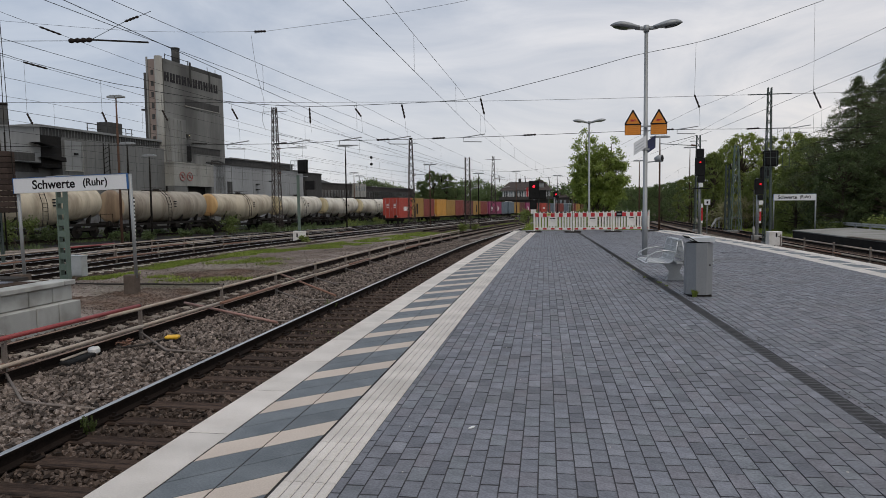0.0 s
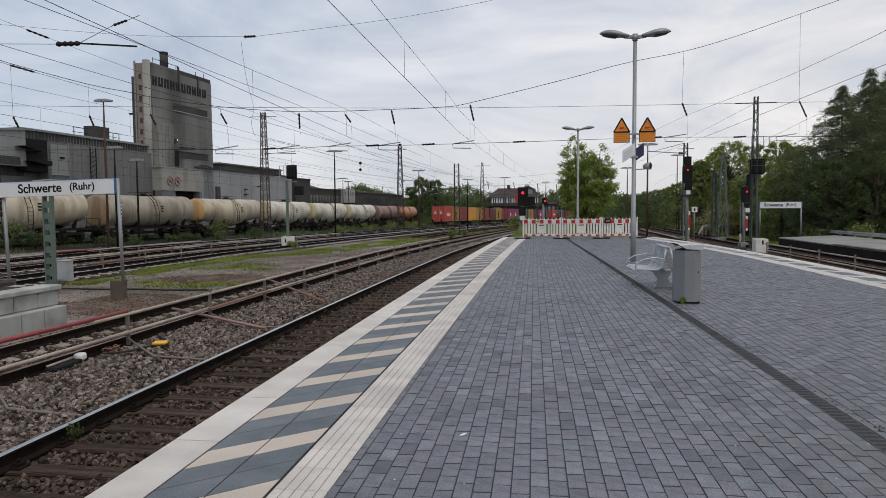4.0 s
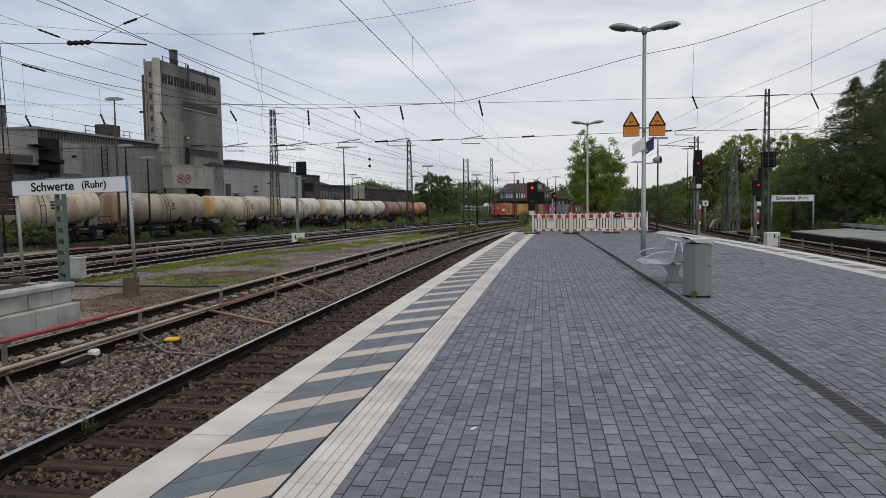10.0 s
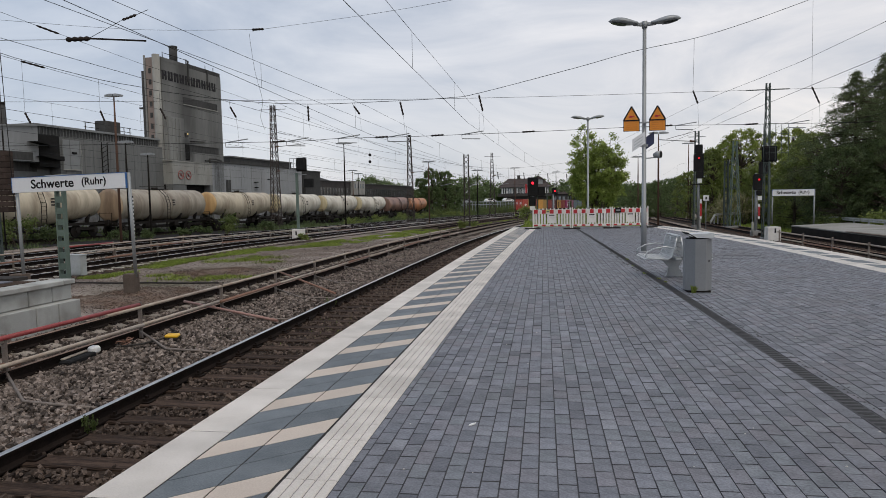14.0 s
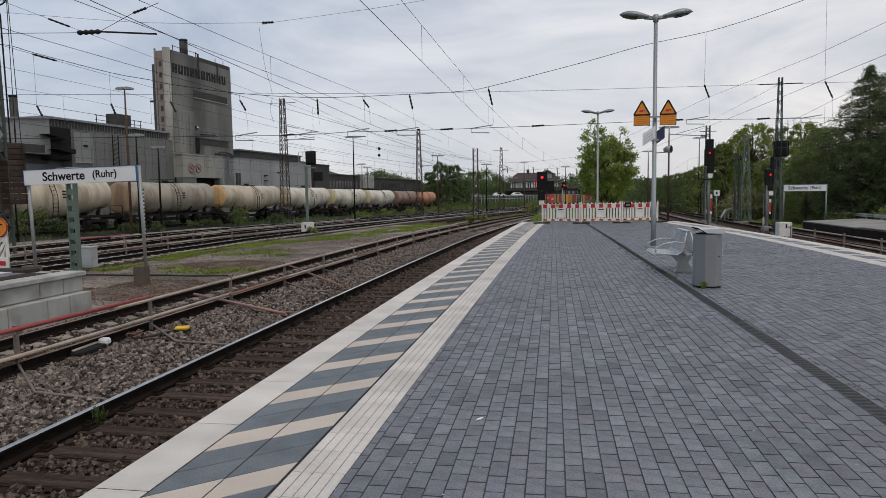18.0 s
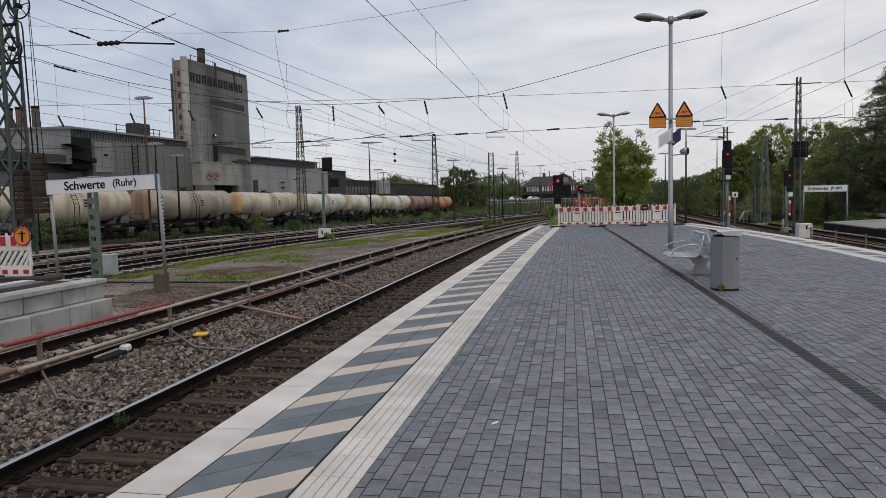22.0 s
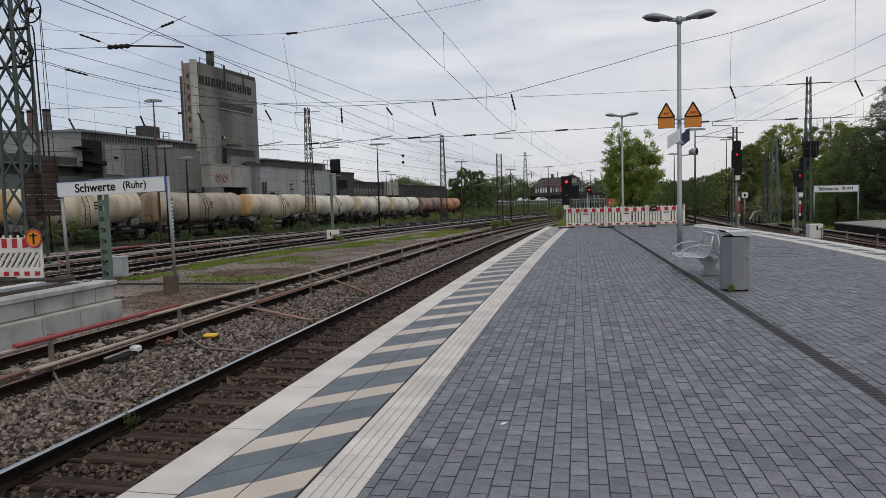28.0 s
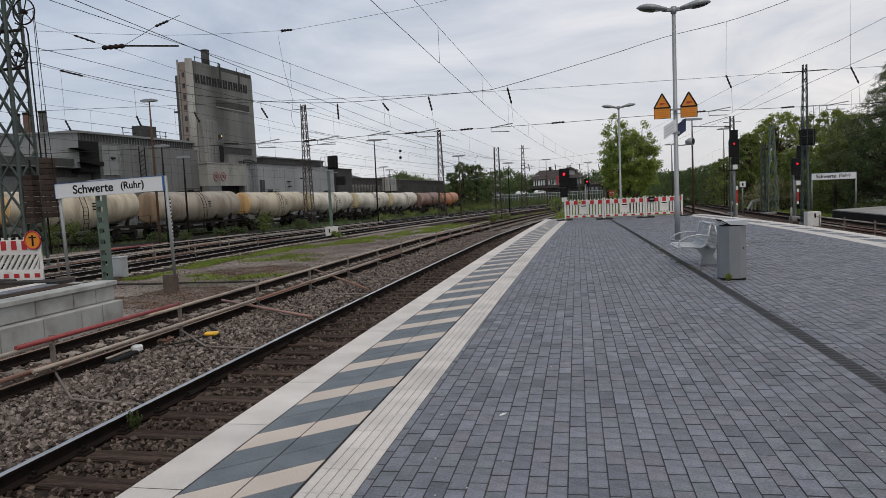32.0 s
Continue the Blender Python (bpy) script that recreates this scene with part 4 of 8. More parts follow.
def site_fence(m):
    b = thing("site_barrier", "red and white plastic site barrier with a round orange sign", "barrier", m)
    w = 2.0
    part("top_rail", box(fresh(), 0, w, -0.02, 0.02, 0.74, 1.0, 0.006), M["barrier_white"], b)
    part("middle_rail", box(fresh(), 0, w, -0.02, 0.02, 0.64, 0.74, 0.006), M["barrier_white"], b)
    part("bottom_rail", box(fresh(), 0, w, -0.02, 0.02, 0.02, 0.28, 0.006), M["barrier_white"], b)
    for x in (0, w - 0.06):
        part("post", box(fresh(), x, x + 0.06, -0.025, 0.025, -0.04, 1.06, 0.006), M["barrier_white"], b)
    for i in range(7):
        x = 0.1 + i * 0.28
        part("reflector", box(fresh(), x, x + 0.14, -0.028, -0.02, 0.76, 0.98), M["barrier_red"], b)
        part("foot_reflector", box(fresh(), x, x + 0.14, -0.028, -0.02, 0.09, 0.19), M["barrier_red"], b)
    for i in range(14):
        x = 0.02 + i * 0.15
        s = fresh()
        prism(s, [(x - 0.03, 0.28), (x + 0.05, 0.28), (min(w - 0.02, x + 0.3), 0.64), (min(w - 0.02, x + 0.22), 0.64)], "y", -0.015, 0.015)
        part("slat", s, M["barrier_white"], b)
    for q in range(9):
        part("knob", box(fresh(), 0.15 + q * 0.2, 0.2 + q * 0.2, -0.012, 0.012, 1.0, 1.06), M["barrier_white"], b)
    disc = part("round_sign", tube(fresh(), [(1.83, -0.035, 0.98), (1.83, -0.05, 0.98)], 0.215, 24), M["orange"], b, "round orange sign with a red rim")
    rim = fresh()
    tube(rim, [(1.83 + 0.21 * math.cos(a), -0.05, 0.98 + 0.21 * math.sin(a)) for a in [2 * math.pi * k / 24 for k in range(25)]], 0.018, 6)
    part("rim", rim, M["barrier_red"], disc)
    part("upright_bar", box(fresh(), 1.805, 1.855, -0.056, -0.05, 0.84, 1.1), M["black"], disc)
    part("cross_bar", box(fresh(), 1.73, 1.93, -0.058, -0.052, 1.03, 1.06), M["black"], disc)
    return b


site_fence(pose(-14.48, 13.75, -0.06, 0, 0, 2))
foot = thing("rubber_base", "black rubber barrier foot on the half-built platform", "barrier foot", pose(-11.6, 13.0, -0.03, 0, 0, 84), "barrier feet")
fbm = fresh()
prism(fbm, [(-0.22, -0.42), (0.22, -0.42), (0.26, -0.3), (0.26, 0.3), (0.22, 0.42), (-0.22, 0.42), (-0.26, 0.3), (-0.26, -0.3)], "z", 0, 0.07)
part("block", fbm, M["rubber"], foot)
foot = thing("rubber_base", "black rubber barrier foot on the half-built platform", "barrier foot", pose(-12.4, 13.02, -0.03, 0, 0, 97), "barrier feet")
fbm = fresh()
prism(fbm, [(-0.2, -0.4), (0.2, -0.4), (0.25, 0.0), (0.2, 0.4), (-0.2, 0.4)], "z", 0, 0.06)
part("block", fbm, M["rubber"], foot)
foot = thing("rubber_base", "black rubber barrier foot on the half-built platform", "barrier foot", pose(-13.3, 13.3, -0.06, 0, 0, 80), "barrier feet")
part("block", box(fresh(), -0.22, 0.22, -0.4, 0.4, 0, 0.1, 0.02), M["rubber"], foot)


# ---- lattice masts, signals and boxes ----


def lattice(parent, w0, w1, h, mat, pitch=0.8, leg=0.07, z0=0.0):
    """Four leaning legs and crossed diagonals on four sides."""
    def corner(i, z):
        k = (w0 + (w1 - w0) * (z - z0) / h) / 2
        return Vector(((k, k, z), (-k, k, z), (-k, -k, z), (k, -k, z))[i])
    for i in range(4):
        part("leg", bar(fresh(), corner(i, z0), corner(i, z0 + h), leg), mat, parent)
    n = max(2, int(h / pitch))
    for i in range(4):
        for k in range(n):
            a, b = z0 + h * k / n, z0 + h * (k + 1) / n
            part("brace", bar(fresh(), corner(i, a), corner((i + 1) % 4, b), leg * 0.6), mat, parent)
            if w0 > 0.9:
                part("brace", bar(fresh(), corner((i + 1) % 4, a), corner(i, b), leg * 0.55), mat, parent)


M["weight"] = material("weight", (0.034, 0.026, 0.022), (0.07, 0.05, 0.042), 0.85, scale=4, per_object=0.25)


def wheel(parent, centre, r, mat):
    rim = fresh()
    cx, cy, cz = centre
    tube(rim, [(cx + r * math.cos(a), cy, cz + r * math.sin(a)) for a in [2 * math.pi * k / 28 for k in range(29)]], 0.03, 6, False)
    w = part("tension_wheel", rim, mat, parent)
    for k in range(6):
        a = math.pi * k / 3 + 0.2
        part("spoke", bar(fresh(), centre, (cx + r * math.cos(a), cy, cz + r * math.sin(a)), 0.03), mat, w)
    part("hub", tube(fresh(), [(cx, cy - 0.1, cz), (cx, cy + 0.1, cz)], 0.1, 10), M["dark_steel"], w)


tower = thing("headspan_tower", "large green-grey lattice catenary tower with tension wheels and stacked weights", "mast", pose(-22.75, 24.4, -0.95))
lattice(tower, 1.05, 0.75, 13.0, M["grey_green_steel"], 1.25, 0.1)
part("footing", box(fresh(), -0.95, 0.95, -0.95, 0.95, -0.2, 0.25, 0.03), M["kerb"], tower)
wheel(tower, (1.2, -0.3, 10.6), 0.5, M["dark_steel"])
wheel(tower, (0.75, -0.3, 8.95), 0.46, M["dark_steel"])
for z in (11.3, 9.9, 8.4):
    part("bracket", box(fresh(), -0.5, 1.0, -0.35, -0.25, z - 0.05, z + 0.05), M["dark_steel"], tower)
for x, y, z0, z1 in ((1.62, -0.3, 2.3, 4.9), (0.8, -0.3, 2.1, 4.1)):
    stack = part("weight_stack", box(fresh(), x - 0.02, x + 0.02, y - 0.02, y + 0.02, z0, z1 + 0.6), M["dark_steel"], tower, "stacked brown concrete tension weights")
    n = int((z1 - z0) / 0.22)
    for k in range(n):
        part("weight", box(fresh(), x - 0.22, x + 0.22, y - 0.22, y + 0.22, z0 + k * 0.22 + 0.012, z0 + (k + 1) * 0.22, 0.02), M["weight"], stack)
for x0, z0, x1, z1 in ((1.62, 10.6, 1.62, 4.9), (1.15, 8.95, 0.8, 4.1), (1.66, 10.6, 2.0, 1.0)):
    part("tension_cable", tube(fresh(), [(x0, -0.3, z0), (x1, -0.3, z1)], 0.014, 5), M["dark_steel"], tower)
part("guide_rod", tube(fresh(), [(0.75, -0.3, 10.2), (1.25, -0.3, 9.95), (1.3, -0.3, 9.7), (1.45, -0.3, 0.8)], 0.03, 6), M["dark_steel"], tower)


M["dark_rust"] = material("dark_rust", (0.042, 0.036, 0.033), (0.08, 0.066, 0.06), 0.8, scale=3)


def mast(x, y, z_top, w0, w1, mat, label, arm=None, extra=0.0):
    zb = -0.98 + drop(y)
    m = thing("catenary_mast", label, "mast", pose(x, y, zb), "catenary masts")
    lattice(m, w0, w1, z_top - zb, M[mat], 0.5 if w0 < 0.6 else 0.95, (0.04 if y < 50 else 0.06) if w0 < 0.6 else 0.052 + 0.0002 * y)
    part("footing", box(fresh(), -w0 * 0.7, w0 * 0.7, -w0 * 0.7, w0 * 0.7, -0.5, 0.2, 0.02), M["kerb"], m)
    h = z_top - zb
    for kind, z, x1 in (arm or ()):
        if kind == "cross":
            part("cross_arm", bar(fresh(), (-x1, 0, h - z), (x1, 0, h - z), 0.05), M[mat], m)
        elif kind == "cap":
            part("insulator", tube(fresh(), [(0, 0, h), (0, 0, h + 0.25)], [0.1, 0.28], 10), M["dark_steel"], m)
        else:
            s = 1 if x1 > 0 else -1
            part("bracket_arm", tube(fresh(), [(0.1 * s, 0, h - z), (x1, 0, h - z + 0.25)], 0.04, 6), M["galvanised"], m)
            part("stay", tube(fresh(), [(0.1 * s, 0, h - z + 0.9), (x1 * 0.8, 0, h - z + 0.28)], 0.02, 5), M["dark_steel"], m)
            part("insulator", tube(fresh(), [(0.12 * s, 0, h - z), (0.6 * s, 0, h - z + 0.06)], 0.08, 8), M["rust_steel"], m)
    return m


mast(-29.6, 72, 12.3, 0.95, 0.42, "dark_rust", "tall rusty-brown lattice catenary mast beside the goods tracks", (("cross", 0.5, 1.5), ("arm", 4.6, 3.6), ("arm", 7.3, 2.0)))
mast(-17.7, 89, 9.9, 0.95, 0.36, "dark_rust", "dark lattice catenary mast with round insulator caps", (("cap", 0, 0), ("cross", 0.5, 0.9), ("arm", 4.7, 2.6)))
mast(-7.52, 66, 5.9, 0.55, 0.42, "dark_rust", "short dark steel lattice mast between the tracks", (("cross", 2.4, 0.5),))
mast(-9.1, 120, 9.6, 1.05, 0.3, "dark_rust", "distant dark lattice catenary mast over the yard", (("cross", 0.6, 1.4), ("arm", 4.0, 2.0)))
mast(15.25, 58, 5.85, 0.8, 0.26, "green_steel", "grey-green lattice mast in front of the trees")
mast(14.75, 58.6, 4.3, 0.3, 0.26, "grey_green_steel", "shorter grey-green lattice mast beside the blossoming shrubs")
mast(11.95, 39.2, 7.5, 0.34, 0.17, "grey_green_steel", "slender lattice catenary mast with a signal cage", (("cross", 0.35, 1.1),))
mast(13.15, 62, 7.1, 0.5, 0.28, "grey_green_steel", "slender grey lattice mast behind the signal", (("arm", 0.9, -3.2), ("cross", 0.5, 0.7)))
mast(8.8, 118, 9.5, 0.95, 0.3, "grey_green_steel", "distant grey lattice mast beside the curving tracks", (("cross", 0.8, 1.2),))
mast(6.6, 165, 11.0, 0.5, 0.4, "rust_steel", "distant brown mast beyond the signal box", (("cross", 0.8, 1.2),))

gm = thing("green_mast", "dark green steel column with slotted openings beside the half-built platform", "mast", pose(-15.42, 19.8, -0.95) @ Matrix.Diagonal((0.76, 0.8, 1, 1)))
for x in (-0.19, 0.13):
    part("flange", box(fresh(), x, x + 0.06, -0.12, 0.12, 0, 3.25, 0.005), M["green_steel"], gm)
for k in range(9):
    part("batten", box(fresh(), -0.13, 0.13, -0.1, 0.1, 0.1 + k * 0.36, 0.3 + k * 0.36), M["green_steel"], gm)
part("base_plate", box(fresh(), -0.24, 0.24, -0.2, 0.2, 0, 0.06, 0.01), M["green_steel"], gm)
part("head_box", box(fresh(), -0.5, 0.45, -0.25, 0.25, 3.25, 3.5, 0.02), M["galvanised"], gm)
part("head_bracket", bar(fresh(), (-1.2, 0, 3.15), (1.2, 0, 3.35), 0.07), M["galvanised"], gm)
part("head_lamp", box(fresh(), -1.6, -0.7, -0.2, 0.2, 3.0, 3.32, 0.03), M["black"], gm)
cab = thing("trackside_cabinet", "grey trackside cabinet on short legs with a round lock", "cabinet", pose(-16.68, 22.05, -0.98) @ Matrix.Diagonal((0.82, 0.82, 0.76, 1)))
part("body", box(fresh(), -0.34, 0.34, -0.2, 0.2, 0.06, 1.0, 0.015), M["light_metal"], cab)
part("roof", box(fresh(), -0.37, 0.37, -0.23, 0.23, 1.0, 1.05, 0.01), M["light_metal"], cab)
part("door", box(fresh(), -0.28, 0.3, -0.215, -0.2, 0.12, 0.96, 0.004), M["light_metal"], cab)
part("lock", tube(fresh(), [(-0.18, -0.215, 0.85), (-0.18, -0.225, 0.85)], 0.035, 10), M["black"], cab)
for x in (-0.22, 0.22):
    part("leg", bar(fresh(), (x, 0, -0.04), (x, 0, 0.08), 0.05), M["dark_steel"], cab)
cable = thing("ground_cable", "black cable lying on the gravel", "cable")
part("sheath", tube(fresh(), [(-15.5 + 0.5 * k, 19.8 + 0.06 * math.sin(k * 1.3), -0.93) for k in range(12)], 0.03, 6), M["rubber"], cable)

# ladder-marked pole and rusty lamp mast near the goods tracks
pole = thing("marker_pole", "thin black and white banded marker pole by the tracks", "pole", pose(-28.43, 43.62, -0.98))
for k in range(24):
    part("band", tube(fresh(), [(0, 0, k * 0.132), (0, 0, (k + 1) * 0.132)], 0.05, 8), M["black" if k % 2 else "white"], pole)


def yard_lamp(x, y, z_top, mat="rust_steel", width=0.55):
    zb = -0.98 + drop(y)
    l = thing("yard_lamp", "tall yard lamp mast with a flat double lamp head", "lamp post", pose(x, y, zb), "yard lamps")
    h = z_top - zb
    part("pole", tube(fresh(), [(0, 0, 0), (0, 0, h * 0.75), (0, 0, h)], [0.085, 0.07, 0.04], 8), M[mat], l)
    for s in (-1, 1):
        hd = fresh()
        prism(hd, [(s * 0.04, -0.02), (s * width, 0.0), (s * width, 0.1), (s * width * 0.5, 0.16), (s * 0.04, 0.16)], "y", -0.16, 0.16)
        part("lamp_head", hd, M["galvanised"], l, m=pose(0, 0, h))
    return l


for x, y, z, mat in ((-27.0, 40, 8.45, "rust_steel"), (-29.67, 45, 6.0, "dark_steel"), (-31.1, 50, 5.5, "dark_steel"), (-20.4, 68, 7.45, "dark_steel"), (-14.5, 85, 6.3, "rust_steel"), (-9.77, 100, 5.7, "dark_steel"),
                     (-31.6, 110, 6.6, "rust_steel"), (-34.8, 125, 6.7, "dark_steel"), (9.6, 60, 6.8, "rust_steel"), (11.9, 90, 6.5, "rust_steel"), (-5.1, 120, 6.8, "rust_steel"), (2.2, 130, 6.3, "dark_steel"), (19.1, 95, 8.4, "rust_steel")):
    yard_lamp(x, y, z, mat, 0.55 if y < 60 else 0.8)


def signal(x, y, zb, label, heads, lamp, height, plate=True, pole="galvanised", light="red_glow"):
    """heads: boxes (x0, x1, z0, z1); lamp: (x, z) of the red light."""
    s = thing("railway_signal", label, "signal", pose(x, y, zb), "railway signals")
    part("pole", tube(fresh(), [(0, 0.15, 0), (0, 0.15, height)], 0.07, 8), M[pole], s)
    part("footing", box(fresh(), -0.25, 0.25, -0.1, 0.4, -0.3, 0.25, 0.02), M["kerb"], s)
    for x0, x1, z0, z1 in heads:
        h = part("signal_head", box(fresh(), x0, x1, -0.06, 0.02, z0, z1, 0.03), M["black"], s)
        part("housing", box(fresh(), x0 + 0.06, x1 - 0.06, 0.02, 0.4, z0 + 0.06, z1 - 0.06, 0.02), M["dark_steel"], h)
    if lamp:
        part("red_light", tube(fresh(), [(lamp[0], -0.075, lamp[1]), (lamp[0], -0.09, lamp[1])], 0.085 if light == "red_glow" else 0.06, 14), M[light], s, "lit red signal light")
        hood = fresh()
        tube(hood, [(lamp[0] + 0.14 * math.cos(a), -0.2, lamp[1] + 0.14 * math.sin(a)) for a in [math.pi * k / 8 for k in range(9)]], 0.02, 5)
        part("hood", hood, M["black"], s)
    part("ladder", bar(bar(fresh(), (-0.14, 0.3, 0.2), (-0.14, 0.3, height * 0.8), 0.03), (0.14, 0.3, 0.2), (0.14, 0.3, height * 0.8), 0.03), M[pole], s)
    if plate:
        part("mast_plate", box(fresh(), 0.1, 0.21, -0.02, 0.0, 1.0, 1.0 + height * 0.24), M["white"], s, "white and red mast plate")
        part("plate_band", box(fresh(), 0.1, 0.21, -0.026, -0.02, 1.15, 1.0 + height * 0.19), M["barrier_red"], s)
    return s


# the signal over the platform end, with its red side flap and small lower box
sg = signal(-0.78, 46, -0.12, "black railway signal showing a red light behind the barrier", ((-0.34, 0.36, 1.82, 3.05), (0.36, 0.82, 1.82, 2.42), (-0.28, 0.2, 1.15, 1.75)), (0.0, 2.67), 2.9, False)
part("side_flap", box(fresh(), -0.5, -0.37, -0.02, 0.02, 2.0, 2.6), M["barrier_red"], sg, "red side flap")
part("number_plate", box(fresh(), -0.2, 0.12, -0.03, -0.01, 0.85, 1.12), M["white"], sg)
part("frame", bar(bar(fresh(), (0.3, 0.2, 0), (0.3, 0.2, 2.0), 0.08), (0.95, 0.2, 0), (0.95, 0.2, 2.0), 0.08), M["grey_green_steel"], sg)
signal(1.0, 78, -1.45, "distant black railway signal showing a red light", ((-0.13, 0.33, 3.45, 4.1), (0.2, 0.5, 3.3, 3.6)), (0.18, 3.75), 3.7, False)
# signals on the far side of the island platform
sr = signal(9.85, 45.9, -0.98, "tall black railway signal showing a red light beside the tracks", ((-0.31, 0.31, 4.05, 5.2), (-0.22, 0.24, 5.2, 5.77), (-0.15, 0.3, 3.6, 4.05)), (0.0, 4.9), 5.2, light="red_dim")
part("platform_grid", box(fresh(), -0.4, 0.6, -0.1, 0.5, 3.2, 3.25), M["dark_steel"], sr)
part("number_plate", box(fresh(), -0.08, 0.18, -0.1, -0.07, 3.32, 3.58), M["white"], sr)
sr = signal(13.0, 44.5, -0.98, "black railway signal showing a faint red light beside the old platform", ((-0.18, 0.36, 2.77, 3.76), (0.14, 0.62, 3.76, 4.5), (-0.02, 0.3, 2.45, 2.75)), (0.12, 3.42), 3.8, light="red_dim")
part("number_plate", box(fresh(), 0.05, 0.29, -0.1, -0.07, 2.15, 2.4), M["white"], sr)
# back of a signal fixed to the slender mast, with its cage
sr = thing("rear_signal", "black signal seen from behind in a wire cage", "signal", pose(11.95, 38.95, -0.98))
part("backboard", box(fresh(), -0.36, 0.42, -0.1, -0.02, 4.25, 5.1, 0.04), M["black"], sr)
part("housing", box(fresh(), -0.26, 0.3, -0.3, -0.1, 4.3, 5.0, 0.03), M["black"], sr)
for x in (-0.4, -0.1, 0.2, 0.5, 0.85):
    part("cage_bar", bar(fresh(), (x, -0.45, 4.2), (x, -0.45, 6.25), 0.018), M["grey_green_steel"], sr)
for z in (4.2, 4.7, 5.2, 5.7, 6.25):
    part("cage_hoop", bar(fresh(), (-0.4, -0.45, z), (0.85, -0.45, z), 0.018), M["grey_green_steel"], sr)
part("post", tube(fresh(), [(0.05, -0.05, 0), (0.05, -0.05, 4.4)], 0.04, 8), M["grey_green_steel"], sr)
blk = thing("mast_foundation", "white concrete mast foundation block with a dark number", "foundation", pose(12.12, 38.6, -0.98))
part("block", box(fresh(), -0.33, 0.33, -0.3, 0.3, -0.1, 0.76, 0.02), M["barrier_white"], blk)
part("number_bar", box(fresh(), 0.0, 0.08, -0.31, -0.3, 0.45, 0.68), M["black"], blk)
# signal on the left yard
sl = thing("railway_signal", "black railway signal seen from behind on a green post", "signal", pose(-16.85, 44.8, -1.05), "railway signals")
part("post", bar(fresh(), (0, 0, 0), (0, 0, 4.6), 0.16), M["green_steel"], sl)
part("backboard", box(fresh(), 0.0, 0.75, -0.08, 0.0, 4.7, 5.65, 0.04), M["black"], sl)
part("housing", box(fresh(), 0.1, 0.65, -0.35, -0.08, 4.8, 5.55, 0.03), M["black"], sl)
part("cage", bar(bar(bar(bar(fresh(), (-0.5, 0, 4.5), (-0.5, 0, 5.6), 0.03), (-0.5, 0, 5.6), (0.0, 0, 5.6), 0.03), (-0.5, 0, 4.5), (0.7, 0, 4.5), 0.05), (-0.2, 0, 4.5), (-0.2, 0, 5.6), 0.03), M["galvanised"], sl)
part("lower_box", box(fresh(), 0.55, 1.2, -0.2, 0.1, 3.6, 4.2, 0.03), M["black"], sl)
part("footing", box(fresh(), -0.35, 0.35, -0.35, 0.35, -0.2, 0.75, 0.02), M["barrier_white"], sl, "white concrete footing")
part("number_bar", box(fresh(), -0.1, 0.0, -0.36, -0.35, 0.35, 0.6), M["black"], sl)

# ---- pipe barrier along the closed track ----


def pipe_fence(name, x_of, y0, y1, step, label, first_red=False, struts=True):
    f = thing(name, label, "fence")
    ypos, k = y0, 0
    while ypos <= y1:
        x, z = x_of(ypos), RAIL + drop(ypos)
        part("post", bar(fresh(), (x, ypos, z - 0.16), (x, ypos, z + 0.53), 0.045, 0.06), M["rust_grey"], f)
        if struts:
            part("strut", tube(fresh(), [(x, ypos, z - 0.02), (x + 1.05, ypos - 0.92, z - 0.13), (x + 1.2, ypos - 0.97, z - 0.12), (x + 2.2, ypos - 1.12, z - 0.12)], 0.02, 6), M["rust_grey"], f)
        if ypos + step <= y1 + 0.01:
            xn, zn = x_of(ypos + step), RAIL + drop(ypos + step)
            red = first_red and k == 1
            a, b = (0.64, 0.0) if red else ((0.95, 0.1) if k % 2 == 0 else (0.2, 0.35))
            h0 = 0.48 if red else 0.43
            mat = M["pipe_red"] if red else M["pipe_beige"]
            part("upper_pipe", tube(fresh(), [(x, ypos - a, z + h0), (xn, ypos + step + b, zn + h0)], 0.036 if red else 0.03, 8), mat, f)
            part("lower_pipe", tube(fresh(), [(x + 0.05 * (k % 2), ypos - a * 0.7, z + 0.1), (xn + 0.05 * (k % 2), ypos + step + b * 0.5, zn + 0.1)], 0.032, 8), M["pipe_rust"] if k % 3 == 0 else M["pipe_beige"], f)
        ypos += step
        k += 1
    return f


M["rust_grey"] = material("rust_grey", (0.16, 0.13, 0.11), (0.26, 0.22, 0.19), 0.7, metal=0.3, scale=8)
M["pipe_red"] = material("pipe_red", (0.22, 0.028, 0.03), (0.34, 0.07, 0.065), 0.55, scale=5)
M["pipe_pink"] = material("pipe_pink", (0.26, 0.13, 0.1), (0.38, 0.24, 0.2), 0.6, scale=5)
M["pipe_beige"] = material("pipe_beige", (0.36, 0.30, 0.24), (0.48, 0.42, 0.35), 0.6, scale=5, dirt=(0.22, 0.11, 0.07), dirt_amount=0.5, dirt_scale=2)
M["pipe_rust"] = material("pipe_rust", (0.2, 0.095, 0.06), (0.3, 0.17, 0.12), 0.65, scale=5)
pipe_fence("pipe_fence", lambda y: track_x(-7.6 + 0.04 * min(max(y - 8.4, 0.0), 4.0), 1640, y), 5.4, 48, 3.0, "low pipe barrier of beige and red tubes clamped to the rail", True)
